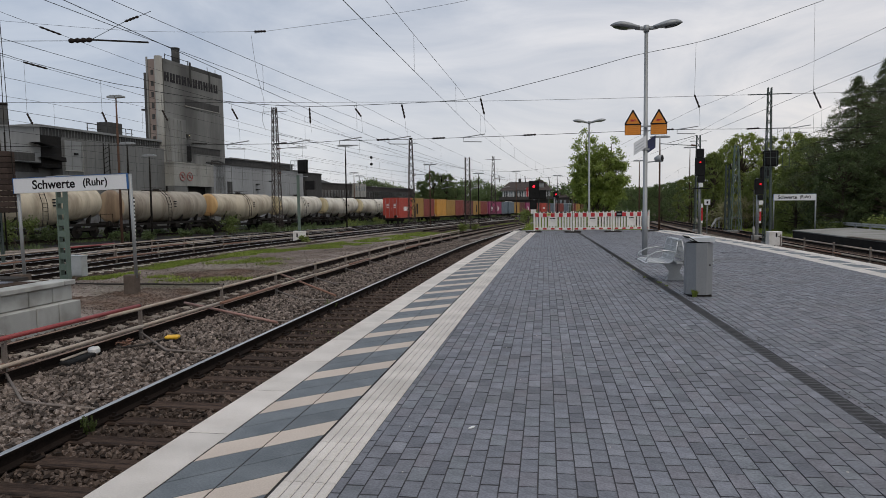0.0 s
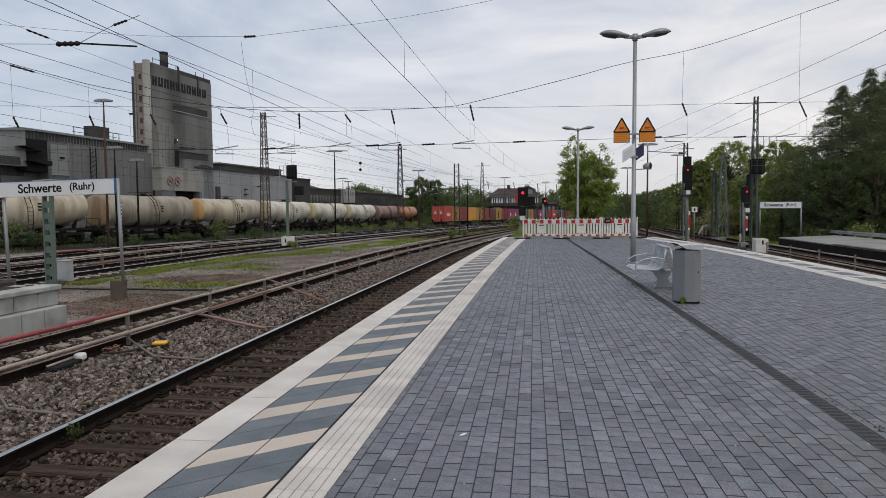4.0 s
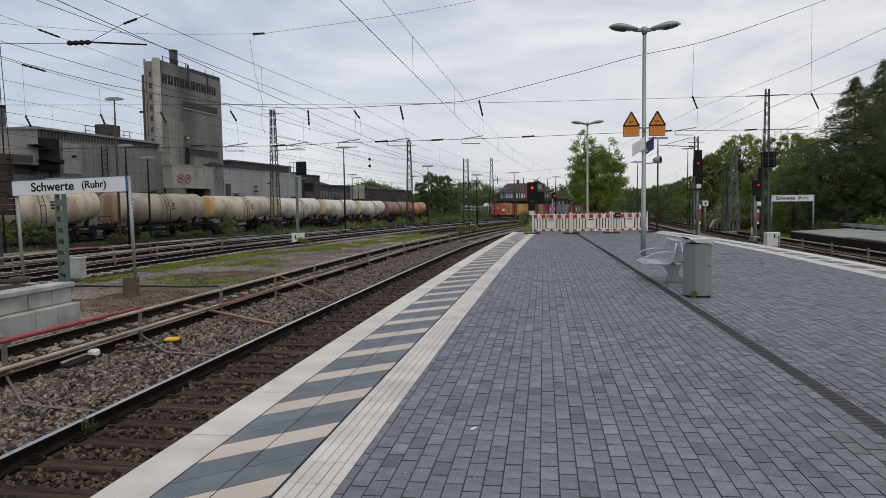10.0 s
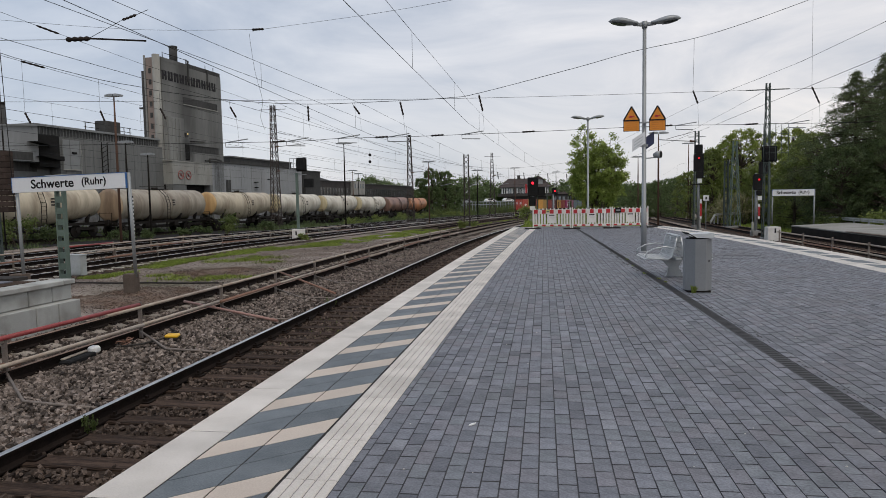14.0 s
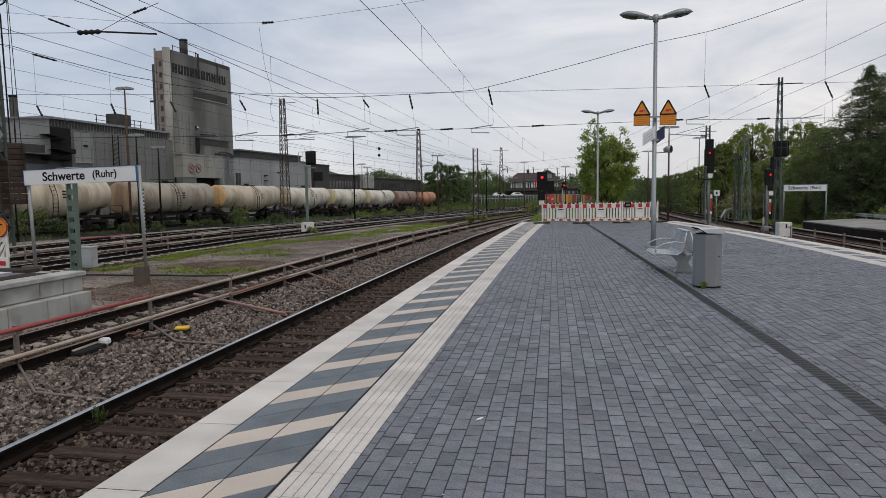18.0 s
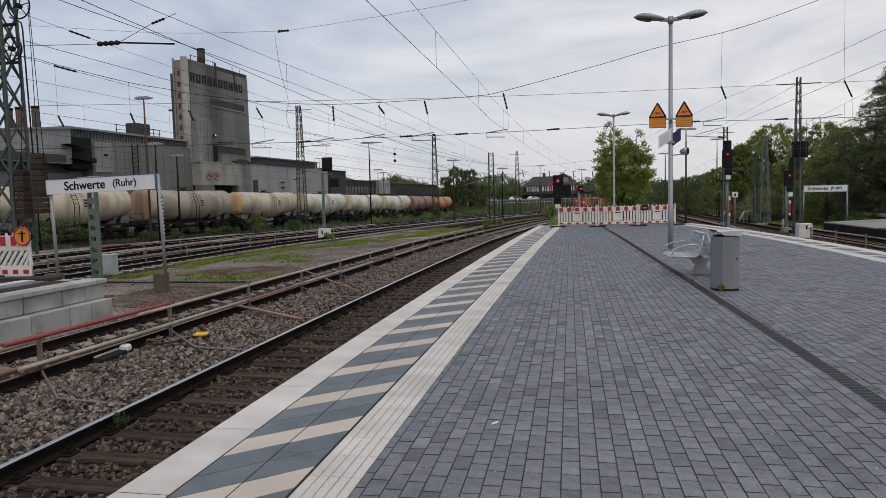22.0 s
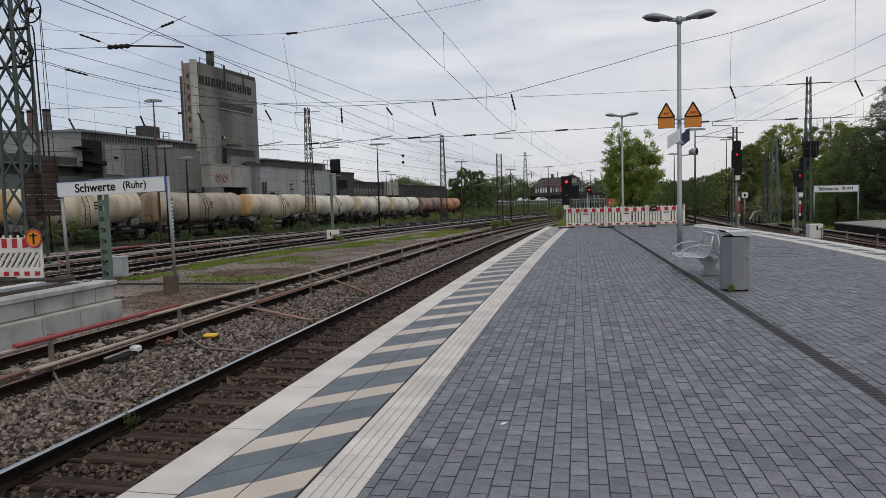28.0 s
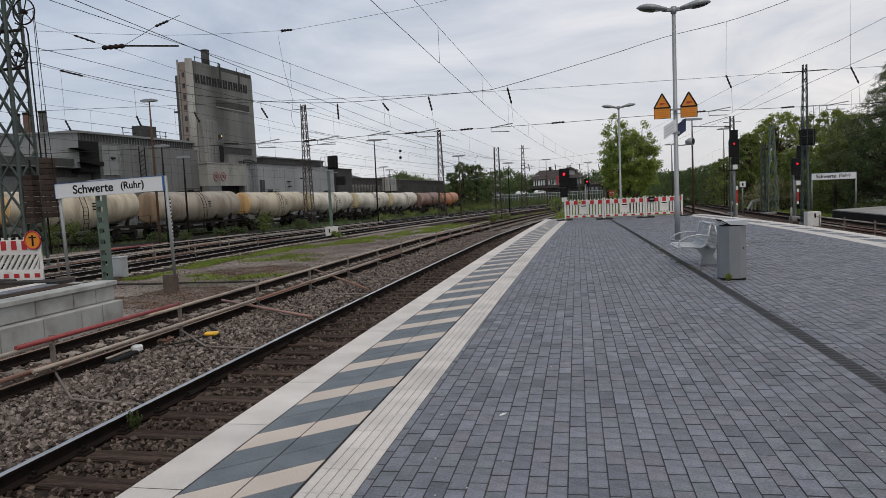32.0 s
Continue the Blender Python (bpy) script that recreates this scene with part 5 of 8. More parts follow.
for label, a, b, mat in (("faded reddish tube lying across the rail onto the ballast", (-8.22, 14.39, -0.68), (-5.4, 12.95, -0.84), "pipe_pink"), ("rusty tube laid across the closed track", (-9.24, 21.7, -0.66), (-5.35, 16.65, -0.8), "pipe_rust"), ("orange-brown tube leaning along the closed rail", (-7.6, 6.2, -0.6), (-7.6, 8.7, -0.72), "pipe_rust")):
    loose = thing("loose_pipe", label, "pipe")
    part("tube", tube(fresh(), [a, b], 0.03, 8), M[mat], loose)
# track magnet, box and cables between the tracks
yb = thing("track_box", "yellow lidded trackside box standing in the ballast", "trackside box", pose(-6.72, 11.3, -0.95, 0, 0, 12))
part("lid", box(fresh(), -0.12, 0.12, -0.09, 0.09, 0.09, 0.15, 0.02), material("yellow_paint", (0.75, 0.42, 0.02), (0.85, 0.5, 0.04), 0.45, scale=4), yb, "yellow lid")
part("base", box(fresh(), -0.13, 0.13, -0.1, 0.1, -0.03, 0.09, 0.01), M["dark_steel"], yb)
mg = thing("track_magnet", "black track magnet with a white end cap beside the rail", "track magnet", pose(-7.41, 9.92, -0.92, 0, 0, 4))
part("body", box(fresh(), -0.1, 0.1, -0.6, 0.1, -0.03, 0.08, 0.02), M["black"], mg)
part("cap", box(fresh(), -0.08, 0.08, 0.1, 0.27, 0.03, 0.15, 0.03), M["white"], mg, "white end cap")
part("strip", box(fresh(), -0.1, -0.04, -0.55, 0.1, 0.08, 0.11, 0.01), M["pipe_beige"], mg)
cb = thing("track_cable", "black cable looping over the ballast", "cable")
part("sheath", tube(fresh(), [(-7.2, 10.5, -0.86), (-6.95, 10.7, -0.86), (-6.85, 11.3, -0.87), (-7.0, 11.9, -0.87), (-7.3, 12.2, -0.87)], 0.018, 6), M["rubber"], cb)
bundle = thing("wire_bundle", "tangled brown wires beside the rail", "wires")
for k in range(9):
    pts = [(-7.3 + random.uniform(-0.1, 0.1), 10.75 + random.uniform(-0.2, 0.2), -0.88 + random.uniform(0, 0.1)) for _ in range(4)]
    part("wire", tube(fresh(), pts, 0.009, 5), M["pipe_rust" if k % 3 else "rubber"], bundle)

# ---- far side of the island platform ----


def right_x(y):
    """The track beside the far edge of the island; it swings to the trees in the distance."""
    return 9.2 + 0.065 * max(0.0, y - 34) + max(0.0, y - 95) ** 2 / 330


def right_track(off, lo, hi, label, bright):
    curve = lambda y: (right_x(y) + off, y, RAIL + max(drop(y), -1.0))
    rys = stations(lo, hi)
    bed = structure("ballast", sweep("ballast", curve, rys, [(-2.0, -0.35), (2.0, -0.35), (1.5, -0.19), (-1.5, -0.19)], M["ballast_bed"]), None, label)
    for side in (-0.752, 0.752):
        rc = lambda y: (curve(y)[0] + side, y, curve(y)[2])
        rail = part("rail", sweep("rail", rc, rys, RAIL_PROFILE, M["rail_side"]), None, bed)
        part("rail_head", sweep("rail_head", rc, rys, [(-0.034, -0.002), (0.034, -0.002), (0.03, 0.002), (-0.03, 0.002)], M["rail_head" if bright else "rail_rust"]), None, rail)
    me = sleeper_mesh("wood")
    v, f = [], []
    bv, bf = [q.co.copy() for q in me.vertices], [tuple(p.vertices) for p in me.polygons]
    y = 14.0
    while y < min(hi, 120):
        x, _, z = curve(y)
        m = pose(x, y, z - 0.175, 0, 0, -math.degrees(math.atan(2 * max(0, y - 24) / 620)))
        k = len(v)
        v += [m @ q for q in bv]
        f += [tuple(i + k for i in p) for p in bf]
        y += 0.63
    tagged(part("sleepers", mesh_of("sleepers", v, f, M["wood_sleeper"]), None, bed), kind="stuff")


right_track(0, -14, 170, "brown ballast under the track on the far side of the island platform", False)
right_track(4.0, -14, 170, "brown ballast under the track beside the old platform", False)
pipe_fence("pipe_fence", lambda y: 11.4, 10.5, 35.4, 3.1, "low pipe barrier of pale tubes beside the far track", False, False)
pipe_fence("pipe_fence", lambda y: track_x(-18.95, 1800, y), 27.0, 58, 3.1, "low pipe barrier of pale tubes along the third track", False, False)
pipe_fence("pipe_fence", lambda y: track_x(-21.7, 1850, y), 24.5, 40, 3.1, "low pipe barrier of rusty tubes along the fourth track", True, False)
wp = thing("marker_post", "short white marker post beside the track", "post", pose(10.3, 47.5, -1.0))
part("post", box(fresh(), -0.06, 0.06, -0.06, 0.06, 0, 0.85, 0.01), M["light_concrete"], wp)
part("cap", box(fresh(), -0.2, 0.1, -0.06, 0.06, 0.85, 0.91, 0.01), M["light_concrete"], wp)
wp = thing("marker_post", "white tubular marker post beside the old platform", "post", pose(12.5, 43.5, -1.0))
part("post", tube(fresh(), [(0, 0, 0), (0, 0, 0.85)], 0.06, 10), M["light_concrete"], wp)
vp = thing("v_sign", "small white square sign on a thin post beside the track", "sign", pose(12.6, 56, -1.1))
part("post", tube(fresh(), [(0, 0, 0), (0, 0, 2.6)], 0.04, 6), M["galvanised"], vp)
part("plate", box(fresh(), -0.22, 0.22, -0.05, -0.03, 2.2, 2.62, 0.005), M["white"], vp)
part("text_bar", box(fresh(), -0.06, 0.06, -0.056, -0.05, 2.3, 2.5), M["black"], vp)
op = fresh()
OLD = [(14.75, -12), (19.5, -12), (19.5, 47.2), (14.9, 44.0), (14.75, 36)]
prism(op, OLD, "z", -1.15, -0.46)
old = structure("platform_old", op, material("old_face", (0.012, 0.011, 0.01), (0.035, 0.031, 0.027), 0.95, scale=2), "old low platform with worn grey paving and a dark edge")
top_bm = prism(fresh(), OLD, "z", -0.456, -0.4)
part("paving", top_bm, material("old_paving", (0.24, 0.235, 0.22), (0.36, 0.35, 0.33), 0.9, scale=0.7, fine=12, bump=0.3, dirt=(0.13, 0.13, 0.09), dirt_amount=0.5, dirt_scale=0.5), old, "worn grey asphalt and slab paving")
ke = thing("old_kerb", "dark weathered kerb stones of the old platform", "kerb")
for k in range(46):
    y = -10 + k * 1.0
    part("kerb_stone", box(fresh(), 14.68, 14.98, y + 0.01, y + 0.99, -0.396, -0.375, 0.008), M["brown_block"], ke)
station_sign(pose(15.5, 45.6, 1.6, 0, 0.3, 0), 2.5, 2.0, size=0.235)
def guard_rail(label, path):
    """A low crash barrier: a folded beam on posts."""
    g = thing("guard_rail", label, "guard rail")
    for (x0, y0, z0), (x1, y1, z1) in zip(path, path[1:]):
        part("beam", bar(bar(fresh(), (x0, y0, z0 + 0.06), (x1, y1, z1 + 0.06), 0.05, 0.1), (x0 + 0.02, y0, z0 - 0.06), (x1 + 0.02, y1, z1 - 0.06), 0.05, 0.09), M["light_metal"], g)
        part("post", box(fresh(), x1 - 0.05, x1 + 0.05, y1 + 0.06, y1 + 0.14, -1.1, z1 + 0.04), M["galvanised"], g)
    return g


guard_rail("pale crash barrier bent to the ground below the trees", [(14.2, 61.5, -0.85), (15.2, 64.2, -0.3), (15.7, 65.0, -0.22)] + [(15.7 + 0.92 * k, 65.0 + 0.74 * k, -0.22) for k in range(1, 6)])
guard_rail("pale crash barrier behind the old platform", [(19.75, 55 - 2.0 * k, -0.2) for k in range(16)])

# ---- tank wagons ----
M["gusset_grey"] = material("gusset_grey", (0.14, 0.14, 0.14), (0.24, 0.24, 0.235), 0.7, scale=2, dirt=(0.05, 0.042, 0.035), dirt_amount=0.7)


def bogie(parent, y, mat):
    b = part("bogie", box(fresh(), -0.95, 0.95, y - 0.95, y + 0.95, 0.55, 0.75, 0.02), mat, parent)
    for yy in (y - 0.9, y + 0.9):
        w = fresh()
        for x in (-0.75, 0.75):
            tube(w, [(x - 0.06, yy, 0.46), (x + 0.06, yy, 0.46)], 0.46, 18)
        tube(w, [(-0.75, yy, 0.46), (0.75, yy, 0.46)], 0.08, 8)
        part("wheelset", w, M["dark_steel"], b)
        for x in (-1.0, 1.0):
            part("axle_box", box(fresh(), x - 0.1, x + 0.1, yy - 0.16, yy + 0.16, 0.34, 0.62, 0.02), M["dark_steel"], b)
    part("side_frame", prism(fresh(), [(y - 1.2, 0.55), (y + 1.2, 0.55), (y + 0.9, 0.8), (y + 0.4, 0.62), (y - 0.4, 0.62), (y - 0.9, 0.8)], "x", 0.98, 1.04), M["dark_steel"], b)
    return b


def tank_wagon(m, shell, end, label, length=14.0, bellied=False):
    t = thing("tank_wagon", label, "tank wagon", m, "parked tank wagons")
    h = fresh()
    z, r = (2.42, 1.5) if bellied else (2.52, 1.4)
    a, b, n = 0.95, length - 0.95, 32
    rim, top_z = (1.16 if bellied else 1.36), z + r
    # (along, radius, height of the axis): the bellied kind widens downwards to its middle, under a level top
    dome = [(0.0, 0.02), (0.02, 0.45), (0.07, 0.8 * rim), (0.11, 0.93 * rim), (0.2, rim)]
    half = [(a + 0.2, rim, top_z - rim), ((a + b) / 2 - 0.5, r, z)]
    prof = half + [(a + b - y, q, c) for y, q, c in reversed(half)]
    rings = [[h.verts.new((q * math.cos(k), y, c + q * math.sin(k))) for k in [2 * math.pi * i / n for i in range(n)]] for y, q, c in prof]
    for p, q in zip(rings, rings[1:]):
        for i in range(n):
            h.faces.new((p[i], p[(i + 1) % n], q[(i + 1) % n], q[i])).smooth = True
    shell_ob = part("tank_shell", h, M[shell], t)
    for y0, sgn in ((a, 1), (b, -1)):
        e = fresh()
        rings = [[e.verts.new((q * math.cos(k), y0 + sgn * d, top_z - rim + q * math.sin(k))) for k in [2 * math.pi * i / n for i in range(n)]] for d, q in dome]
        for p, q in zip(rings, rings[1:]):
            for i in range(n):
                e.faces.new((p[i], p[(i + 1) % n], q[(i + 1) % n], q[i])).smooth = True
        e.faces.new(rings[0])
        part("tank_end", e, M[end], shell_ob, "discoloured dished tank end")
        part("rim_weld", tube(fresh(), [((rim + 0.004) * math.cos(k), y0 + sgn * 0.21, top_z - rim + (rim + 0.004) * math.sin(k)) for k in [2 * math.pi * i / n for i in range(n + 1)]], 0.02, 4, False), M["tank_grey"], shell_ob)
    for y in (3.4, 6.4, 7.6, 10.6):
        f = min(1.0, (min(y, length - y) - a - 0.22) / (length / 2 - 0.5 - a - 0.22))
        q = rim + (r - rim) * f + 0.006
        part("band", tube(fresh(), [(q * math.cos(k), y, top_z + 0.006 - q + q * math.sin(k)) for k in [2 * math.pi * i / 24 for i in range(25)]], 0.018, 4, False), M[shell], shell_ob)
    for y, sgn in ((a + 0.02, 1), (b - 0.02, -1)):  # sloping gusset plates that carry the tank over the bogie
        for x in (-0.72, 0.72):
            part("gusset", prism(fresh(), [(y + sgn * 0.15, 1.1), (y + sgn * 0.1, 1.62), (y + sgn * 1.2, 1.5), (y + sgn * 2.6, 1.1)] if bellied else [(y + sgn * 0.3, 1.1), (y + sgn * 0.3, 1.6), (y + sgn * 1.9, 1.6), (y + sgn * 2.3, 1.1)], "x", x - 0.04, x + 0.04), M["gusset_grey"], t)
    part("end_ladder", bar(bar(bar(fresh(), (-0.6, a - 0.3, 1.1), (-0.6, a - 0.3, 1.95), 0.04), (0.6, a - 0.3, 1.1), (0.6, a - 0.3, 1.95), 0.04), (-0.6, a - 0.3, 1.93), (0.6, a - 0.3, 1.93), 0.04), M["dark_steel"], t)
    for i in range(2):
        for y0, y1 in ((0.4, 4.4), (length - 4.4, length - 0.4)) if bellied else ((0.4, length - 0.4),):
            part("frame_beam", box(fresh(), -0.95 + i * 1.75, -0.8 + i * 1.75, y0, y1, 0.92, 1.12), M["dark_steel"], t)
    for y in (0.45, length - 0.55):
        part("headstock", box(fresh(), -1.25, 1.25, y, y + 0.12, 0.85, 1.2, 0.01), M["dark_steel"], t)
    for y, s in ((0.45, -1), (length - 0.45, 1)):
        for x in (-0.87, 0.87):
            bf = part("buffer", tube(fresh(), [(x, y, 1.03), (x, y + s * 0.35, 1.03)], 0.1, 8), M["dark_steel"], t)
            part("buffer_disc", tube(fresh(), [(x, y + s * 0.35, 1.03), (x, y + s * 0.4, 1.03)], 0.22, 12), M["dark_steel"], bf)
    for y in (2.4, 4.8, 9.2, 11.6):
        part("saddle", prism(fresh(), [(-1.0, 1.1), (1.0, 1.1), (1.15, 1.75), (0.6, 1.25), (-0.6, 1.25), (-1.15, 1.75)], "y", y - 0.08, y + 0.08), M["dark_steel"], t)
    bogie(t, 2.6, M["dark_steel"])
    bogie(t, length - 2.6, M["dark_steel"])
    la = fresh()
    yl = length * 0.5 - 0.3
    for dy in (0, 0.45):
        tube(la, [(1.25, yl + dy, 0.5), (1.5, yl + dy, 1.6), (1.52, yl + dy, 2.6), (1.25, yl + dy, 3.4), (0.6, yl + dy, 3.98)], 0.025, 5)
    for k in range(11):
        zz = 0.6 + k * 0.3
        x = 1.5 if 1.5 < zz < 2.7 else (1.28 + (zz - 0.5) * 0.2 if zz <= 1.5 else 1.5 - (zz - 2.7) * 0.42)
        bar(la, (x, yl, zz), (x, yl + 0.45, zz), 0.025)
    part("ladder", la, M["dark_steel"], t)
    wk = part("walkway", box(fresh(), -0.4, 0.4, yl - 1.2, yl + 1.7, 3.93, 3.97), M["dark_steel"], t)
    part("handrail", bar(bar(fresh(), (-0.4, yl - 1.2, 4.2), (-0.4, yl + 1.7, 4.2), 0.025), (0.4, yl - 1.2, 4.2), (0.4, yl + 1.7, 4.2), 0.025), M["dark_steel"], wk)
    part("manhole", tube(fresh(), [(0, yl + 0.3, 3.85), (0, yl + 0.3, 4.12)], 0.28, 12), M["dark_steel"], t)
    for k in range(3):
        part("label_bar", box(fresh(), r - 0.02, r + 0.01, yl + 0.9, yl + 1.3, 2.9 - k * 0.22, 3.0 - k * 0.22), M["black"], shell_ob)
    part("brake_tank", tube(fresh(), [(0.75, length * 0.5 - 2.6, 0.72), (0.75, length * 0.5 - 1.2, 0.72)], 0.22, 10), M["dark_steel"], t)
    part("brake_rigging", box(fresh(), -0.7, 0.7, 4.4, length - 4.4, 0.5, 0.7, 0.03), M["dark_steel"], t)
    part("valve_box", box(fresh(), 0.5, 1.1, length * 0.5 + 1.2, length * 0.5 + 1.8, 0.6, 1.0, 0.02), M["dark_steel"], t)
    return t


def tank_pose(i):
    x, y = -35.9 + 1.33 * i, 50.5 + 13.94 * i
    return pose(x, y, RAIL + drop(y + 7), 0, 0, -5.45)


KINDS = [("tank_cream", "tank_end", "cream tank wagon with rust streaks and a yellowed end"), ("tank_cream", "tank_end", "cream tank wagon with a ladder on its side"), ("tank_grey", "tank_tan", "dirty grey-brown tank wagon with patches"),
         ("tank_cream", "tank_end", "cream tank wagon with an orange-yellow end"), ("tank_white", "tank_pale", "off-white tank wagon with rust streaks"), ("tank_white", "tank_pale", "off-white tank wagon with a cream end"),
         ("tank_white", "tank_pale", "off-white tank wagon with rust streaks"), ("tank_brown", "tank_brown", "rust-brown tank wagon near the row end"), ("tank_orange", "tank_orange", "orange-brown tank wagon at the end of the row")]
first = {}
for i in range(-2, 7):
    sh, en, lb = KINDS[i + 2]
    if (sh, en) in first:
        tagged(copy_thing(first[sh, en], tank_pose(i)), lb)
    else:
        first[sh, en] = tank_wagon(tank_pose(i), sh, en, lb, bellied=sh in ("tank_white", "tank_cream", "tank_orange"))
tk = lambda y: (-40.7 + 0.0954 * y, y, RAIL + drop(y))
tys = stations(10, 260)
# wide and near-black: the shade below the wagons is in its colour
bed = structure("ballast", sweep("ballast", tk, tys, [(-4.5, -0.5), (6.5, -0.5), (5.0, -0.19), (-3.6, -0.19)], M["soot_shade"]), None, "ballast under the parked tank wagons, coloured near-black with their shade")
for side in (-0.752, 0.752):
    part("rail", sweep("rail", lambda y: (tk(y)[0] + side, y, tk(y)[2]), tys, RAIL_PROFILE, M["rail_side"]), None, bed)

# ---- container train ----


def container(colour, label, m=None):
    c = thing("shipping_container", label, "container", m, "containers on the train")
    L, W, H = 6.06, 1.22, 2.9
    for x in (-W, W):
        s = fresh()
        n = 22
        pts = [(0.1 + (L - 0.2) * k / (4 * n) , (0.0 if (k % 4) < 2 else 0.035)) for k in range(4 * n + 1)]
        sgn = -1 if x > 0 else 1
        for (y0, d0), (y1, d1) in zip(pts, pts[1:]):
            q = [s.verts.new(p) for p in ((x + sgn * d0, y0, 0.14), (x + sgn * d1, y1, 0.14), (x + sgn * d1, y1, H - 0.1), (x + sgn * d0, y0, H - 0.1))]
            s.faces.new(q)
        part("side_wall", s, M[colour], c)
    part("roof", box(fresh(), -W + 0.02, W - 0.02, 0.05, L - 0.05, H - 0.05, H - 0.01), M[colour], c)
    part("floor", box(fresh(), -W + 0.02, W - 0.02, 0.05, L - 0.05, 0.02, 0.14), M["dark_steel"], c)
    fr = fresh()
    for x in (-W + 0.05, W - 0.05):
        for y in (0.06, L - 0.06):
            bar(fr, (x, y, 0), (x, y, H), 0.11)
        for z in (0.07, H - 0.06):
            bar(fr, (x, 0.06, z), (x, L - 0.06, z), 0.11, 0.13)
    for y in (0.06, L - 0.06):
        for z in (0.07, H - 0.06):
            bar(fr, (-W, y, z), (W, y, z), 0.11, 0.13)
    part("frame", fr, M[colour], c)
    part("front_wall", box(fresh(), -W + 0.05, W - 0.05, L - 0.08, L - 0.04, 0.1, H - 0.1), M[colour], c)
    for s in (-1, 1):
        d = part("door", box(fresh(), min(s * 0.02, s * 1.12), max(s * 0.02, s * 1.12), 0.03, 0.07, 0.15, H - 0.14, 0.006), M[colour], c)
        for x in (0.28, 0.82):
            part("lock_rod", tube(fresh(), [(s * x, 0.015, 0.12), (s * x, 0.015, H - 0.12)], 0.022, 6), M["galvanised"], d)
        for z in (0.5, 0.9, 1.3, 1.7, 2.1):
            part("rib", box(fresh(), min(s * 0.08, s * 1.05), max(s * 0.08, s * 1.05), 0.012, 0.03, z, z + 0.1), M[colour], d)
        for k in range(3):
            part("text_bar", box(fresh(), min(s * 0.36, s * 0.7), max(s * 0.36, s * 0.7), 0.0, 0.012, 1.5 + 0.22 * k, 1.6 + 0.22 * k), M["white"], d)
    return c


def logo(c, kind):
    for x in (-1.225, 1.225):
        if kind == "white":
            for k in range(4):
                part("logo_block", box(fresh(), x - 0.006, x + 0.006, 2.0 + k * 0.65, 2.45 + k * 0.65, 1.0, 1.6), M["white"], c)
        elif kind == "dark":
            part("logo_block", box(fresh(), x - 0.006, x + 0.006, 2.2, 3.0, 0.5, 2.1), M["black"], c)
        else:
            for k in range(3):
                part("logo_block", box(fresh(), x - 0.006, x + 0.006, 2.0 + k * 0.6, 2.4 + k * 0.6, 0.6 + 0.2 * k, 1.9 - 0.2 * k), M["white"], c)


def flat_wagon(m=None):
    w = thing("container_wagon", "dark flat wagon carrying three containers", "wagon", m, "wagons of the container train")
    L = 19.6
    for x in (-0.95, 0.8):
        part("sill", prism(fresh(), [(0.3, 0.82), (L - 0.3, 0.82), (L - 0.3, 0.62), (L - 4, 0.58), (L / 2, 0.48), (4, 0.58), (0.3, 0.62)], "x", x, x + 0.15), M["dark_steel"], w)
    for y in (0.3, 6.5, 12.9, L - 0.4):
        part("cross_beam", box(fresh(), -1.2, 1.2, y, y + 0.12, 0.6, 0.81), M["dark_steel"], w)
    for y in (2.1, L - 2.1):
        bogie(w, y, M["dark_steel"])
    for y, s in ((0.3, -1), (L - 0.3, 1)):
        for x in (-0.87, 0.87):
            part("buffer", tube(fresh(), [(x, y, 1.03), (x, y + s * 0.4, 1.03), (x, y + s * 0.42, 1.03), (x, y + s * 0.46, 1.03)], [0.09, 0.09, 0.22, 0.22], 10), M["dark_steel"], w)
    for x in (-0.9, 0.9):
        part("tail_plate", box(fresh(), x - 0.12, x + 0.12, 0.27, 0.3, 0.95, 1.15), M["white"], w)
    return w


LOOKS = [("c_red", "white", "bright red shipping container with white lettering blocks"), ("c_mustard", "dark", "mustard-yellow shipping container with a dark mark"), ("c_brown", "", "brown-red corrugated shipping container on the train"),
         ("c_orange", "", "orange-yellow corrugated shipping container on the train"), ("c_mustard", "", "mustard-yellow shipping container without markings"), ("c_pink", "star", "magenta shipping container with a pale emblem"), ("c_blue", "", "grey-blue corrugated shipping container on the train"), ("c_dark", "", "dark red-brown corrugated shipping container on the train")]
protos = {}
for k, (colour, mark, label) in enumerate(LOOKS):
    protos[k] = container(colour, label)
    if mark:
        logo(protos[k], mark)
ORDER = [0, 1, 2, 3, 4, 2, 7, 1, 2, 5, 5, 6, 6, 1, 7, 5, 6, 2, 0, 2, 6, 7, 2, 6, 6, 2, 1, 7, 6, 0, 6, 2, 2, 7, 5, 6, 0, 7, 1, 6, 2, 0]
wagon_proto = flat_wagon()
TRAIN = []  # (thing, metres ahead of the tail, height over the rail)
used = set()
for w in range(14):
    wg = wagon_proto if w == 0 else copy_thing(wagon_proto, Matrix.Identity(4))
    TRAIN.append((wg, 20.2 * w, 0.0))
    for k in range(3):
        idx = ORDER[3 * w + k]
        c = protos[idx] if idx not in used else copy_thing(protos[idx], Matrix.Identity(4))
        used.add(idx)
        TRAIN.append((c, 20.2 * w + 0.55 + 6.25 * k, 0.82))
GOODS = TRACKS["goods"]
# tail of the train along the track, second by second
TAIL = [(0, 94.1), (2, 110.4), (4.5, 130.4), (6, 141.5), (9, 160.9), (12, 179.6), (14, 191.6), (16.5, 206), (20, 225), (22, 235), (25, 249), (28, 261.5), (30, 269), (32, 276)]


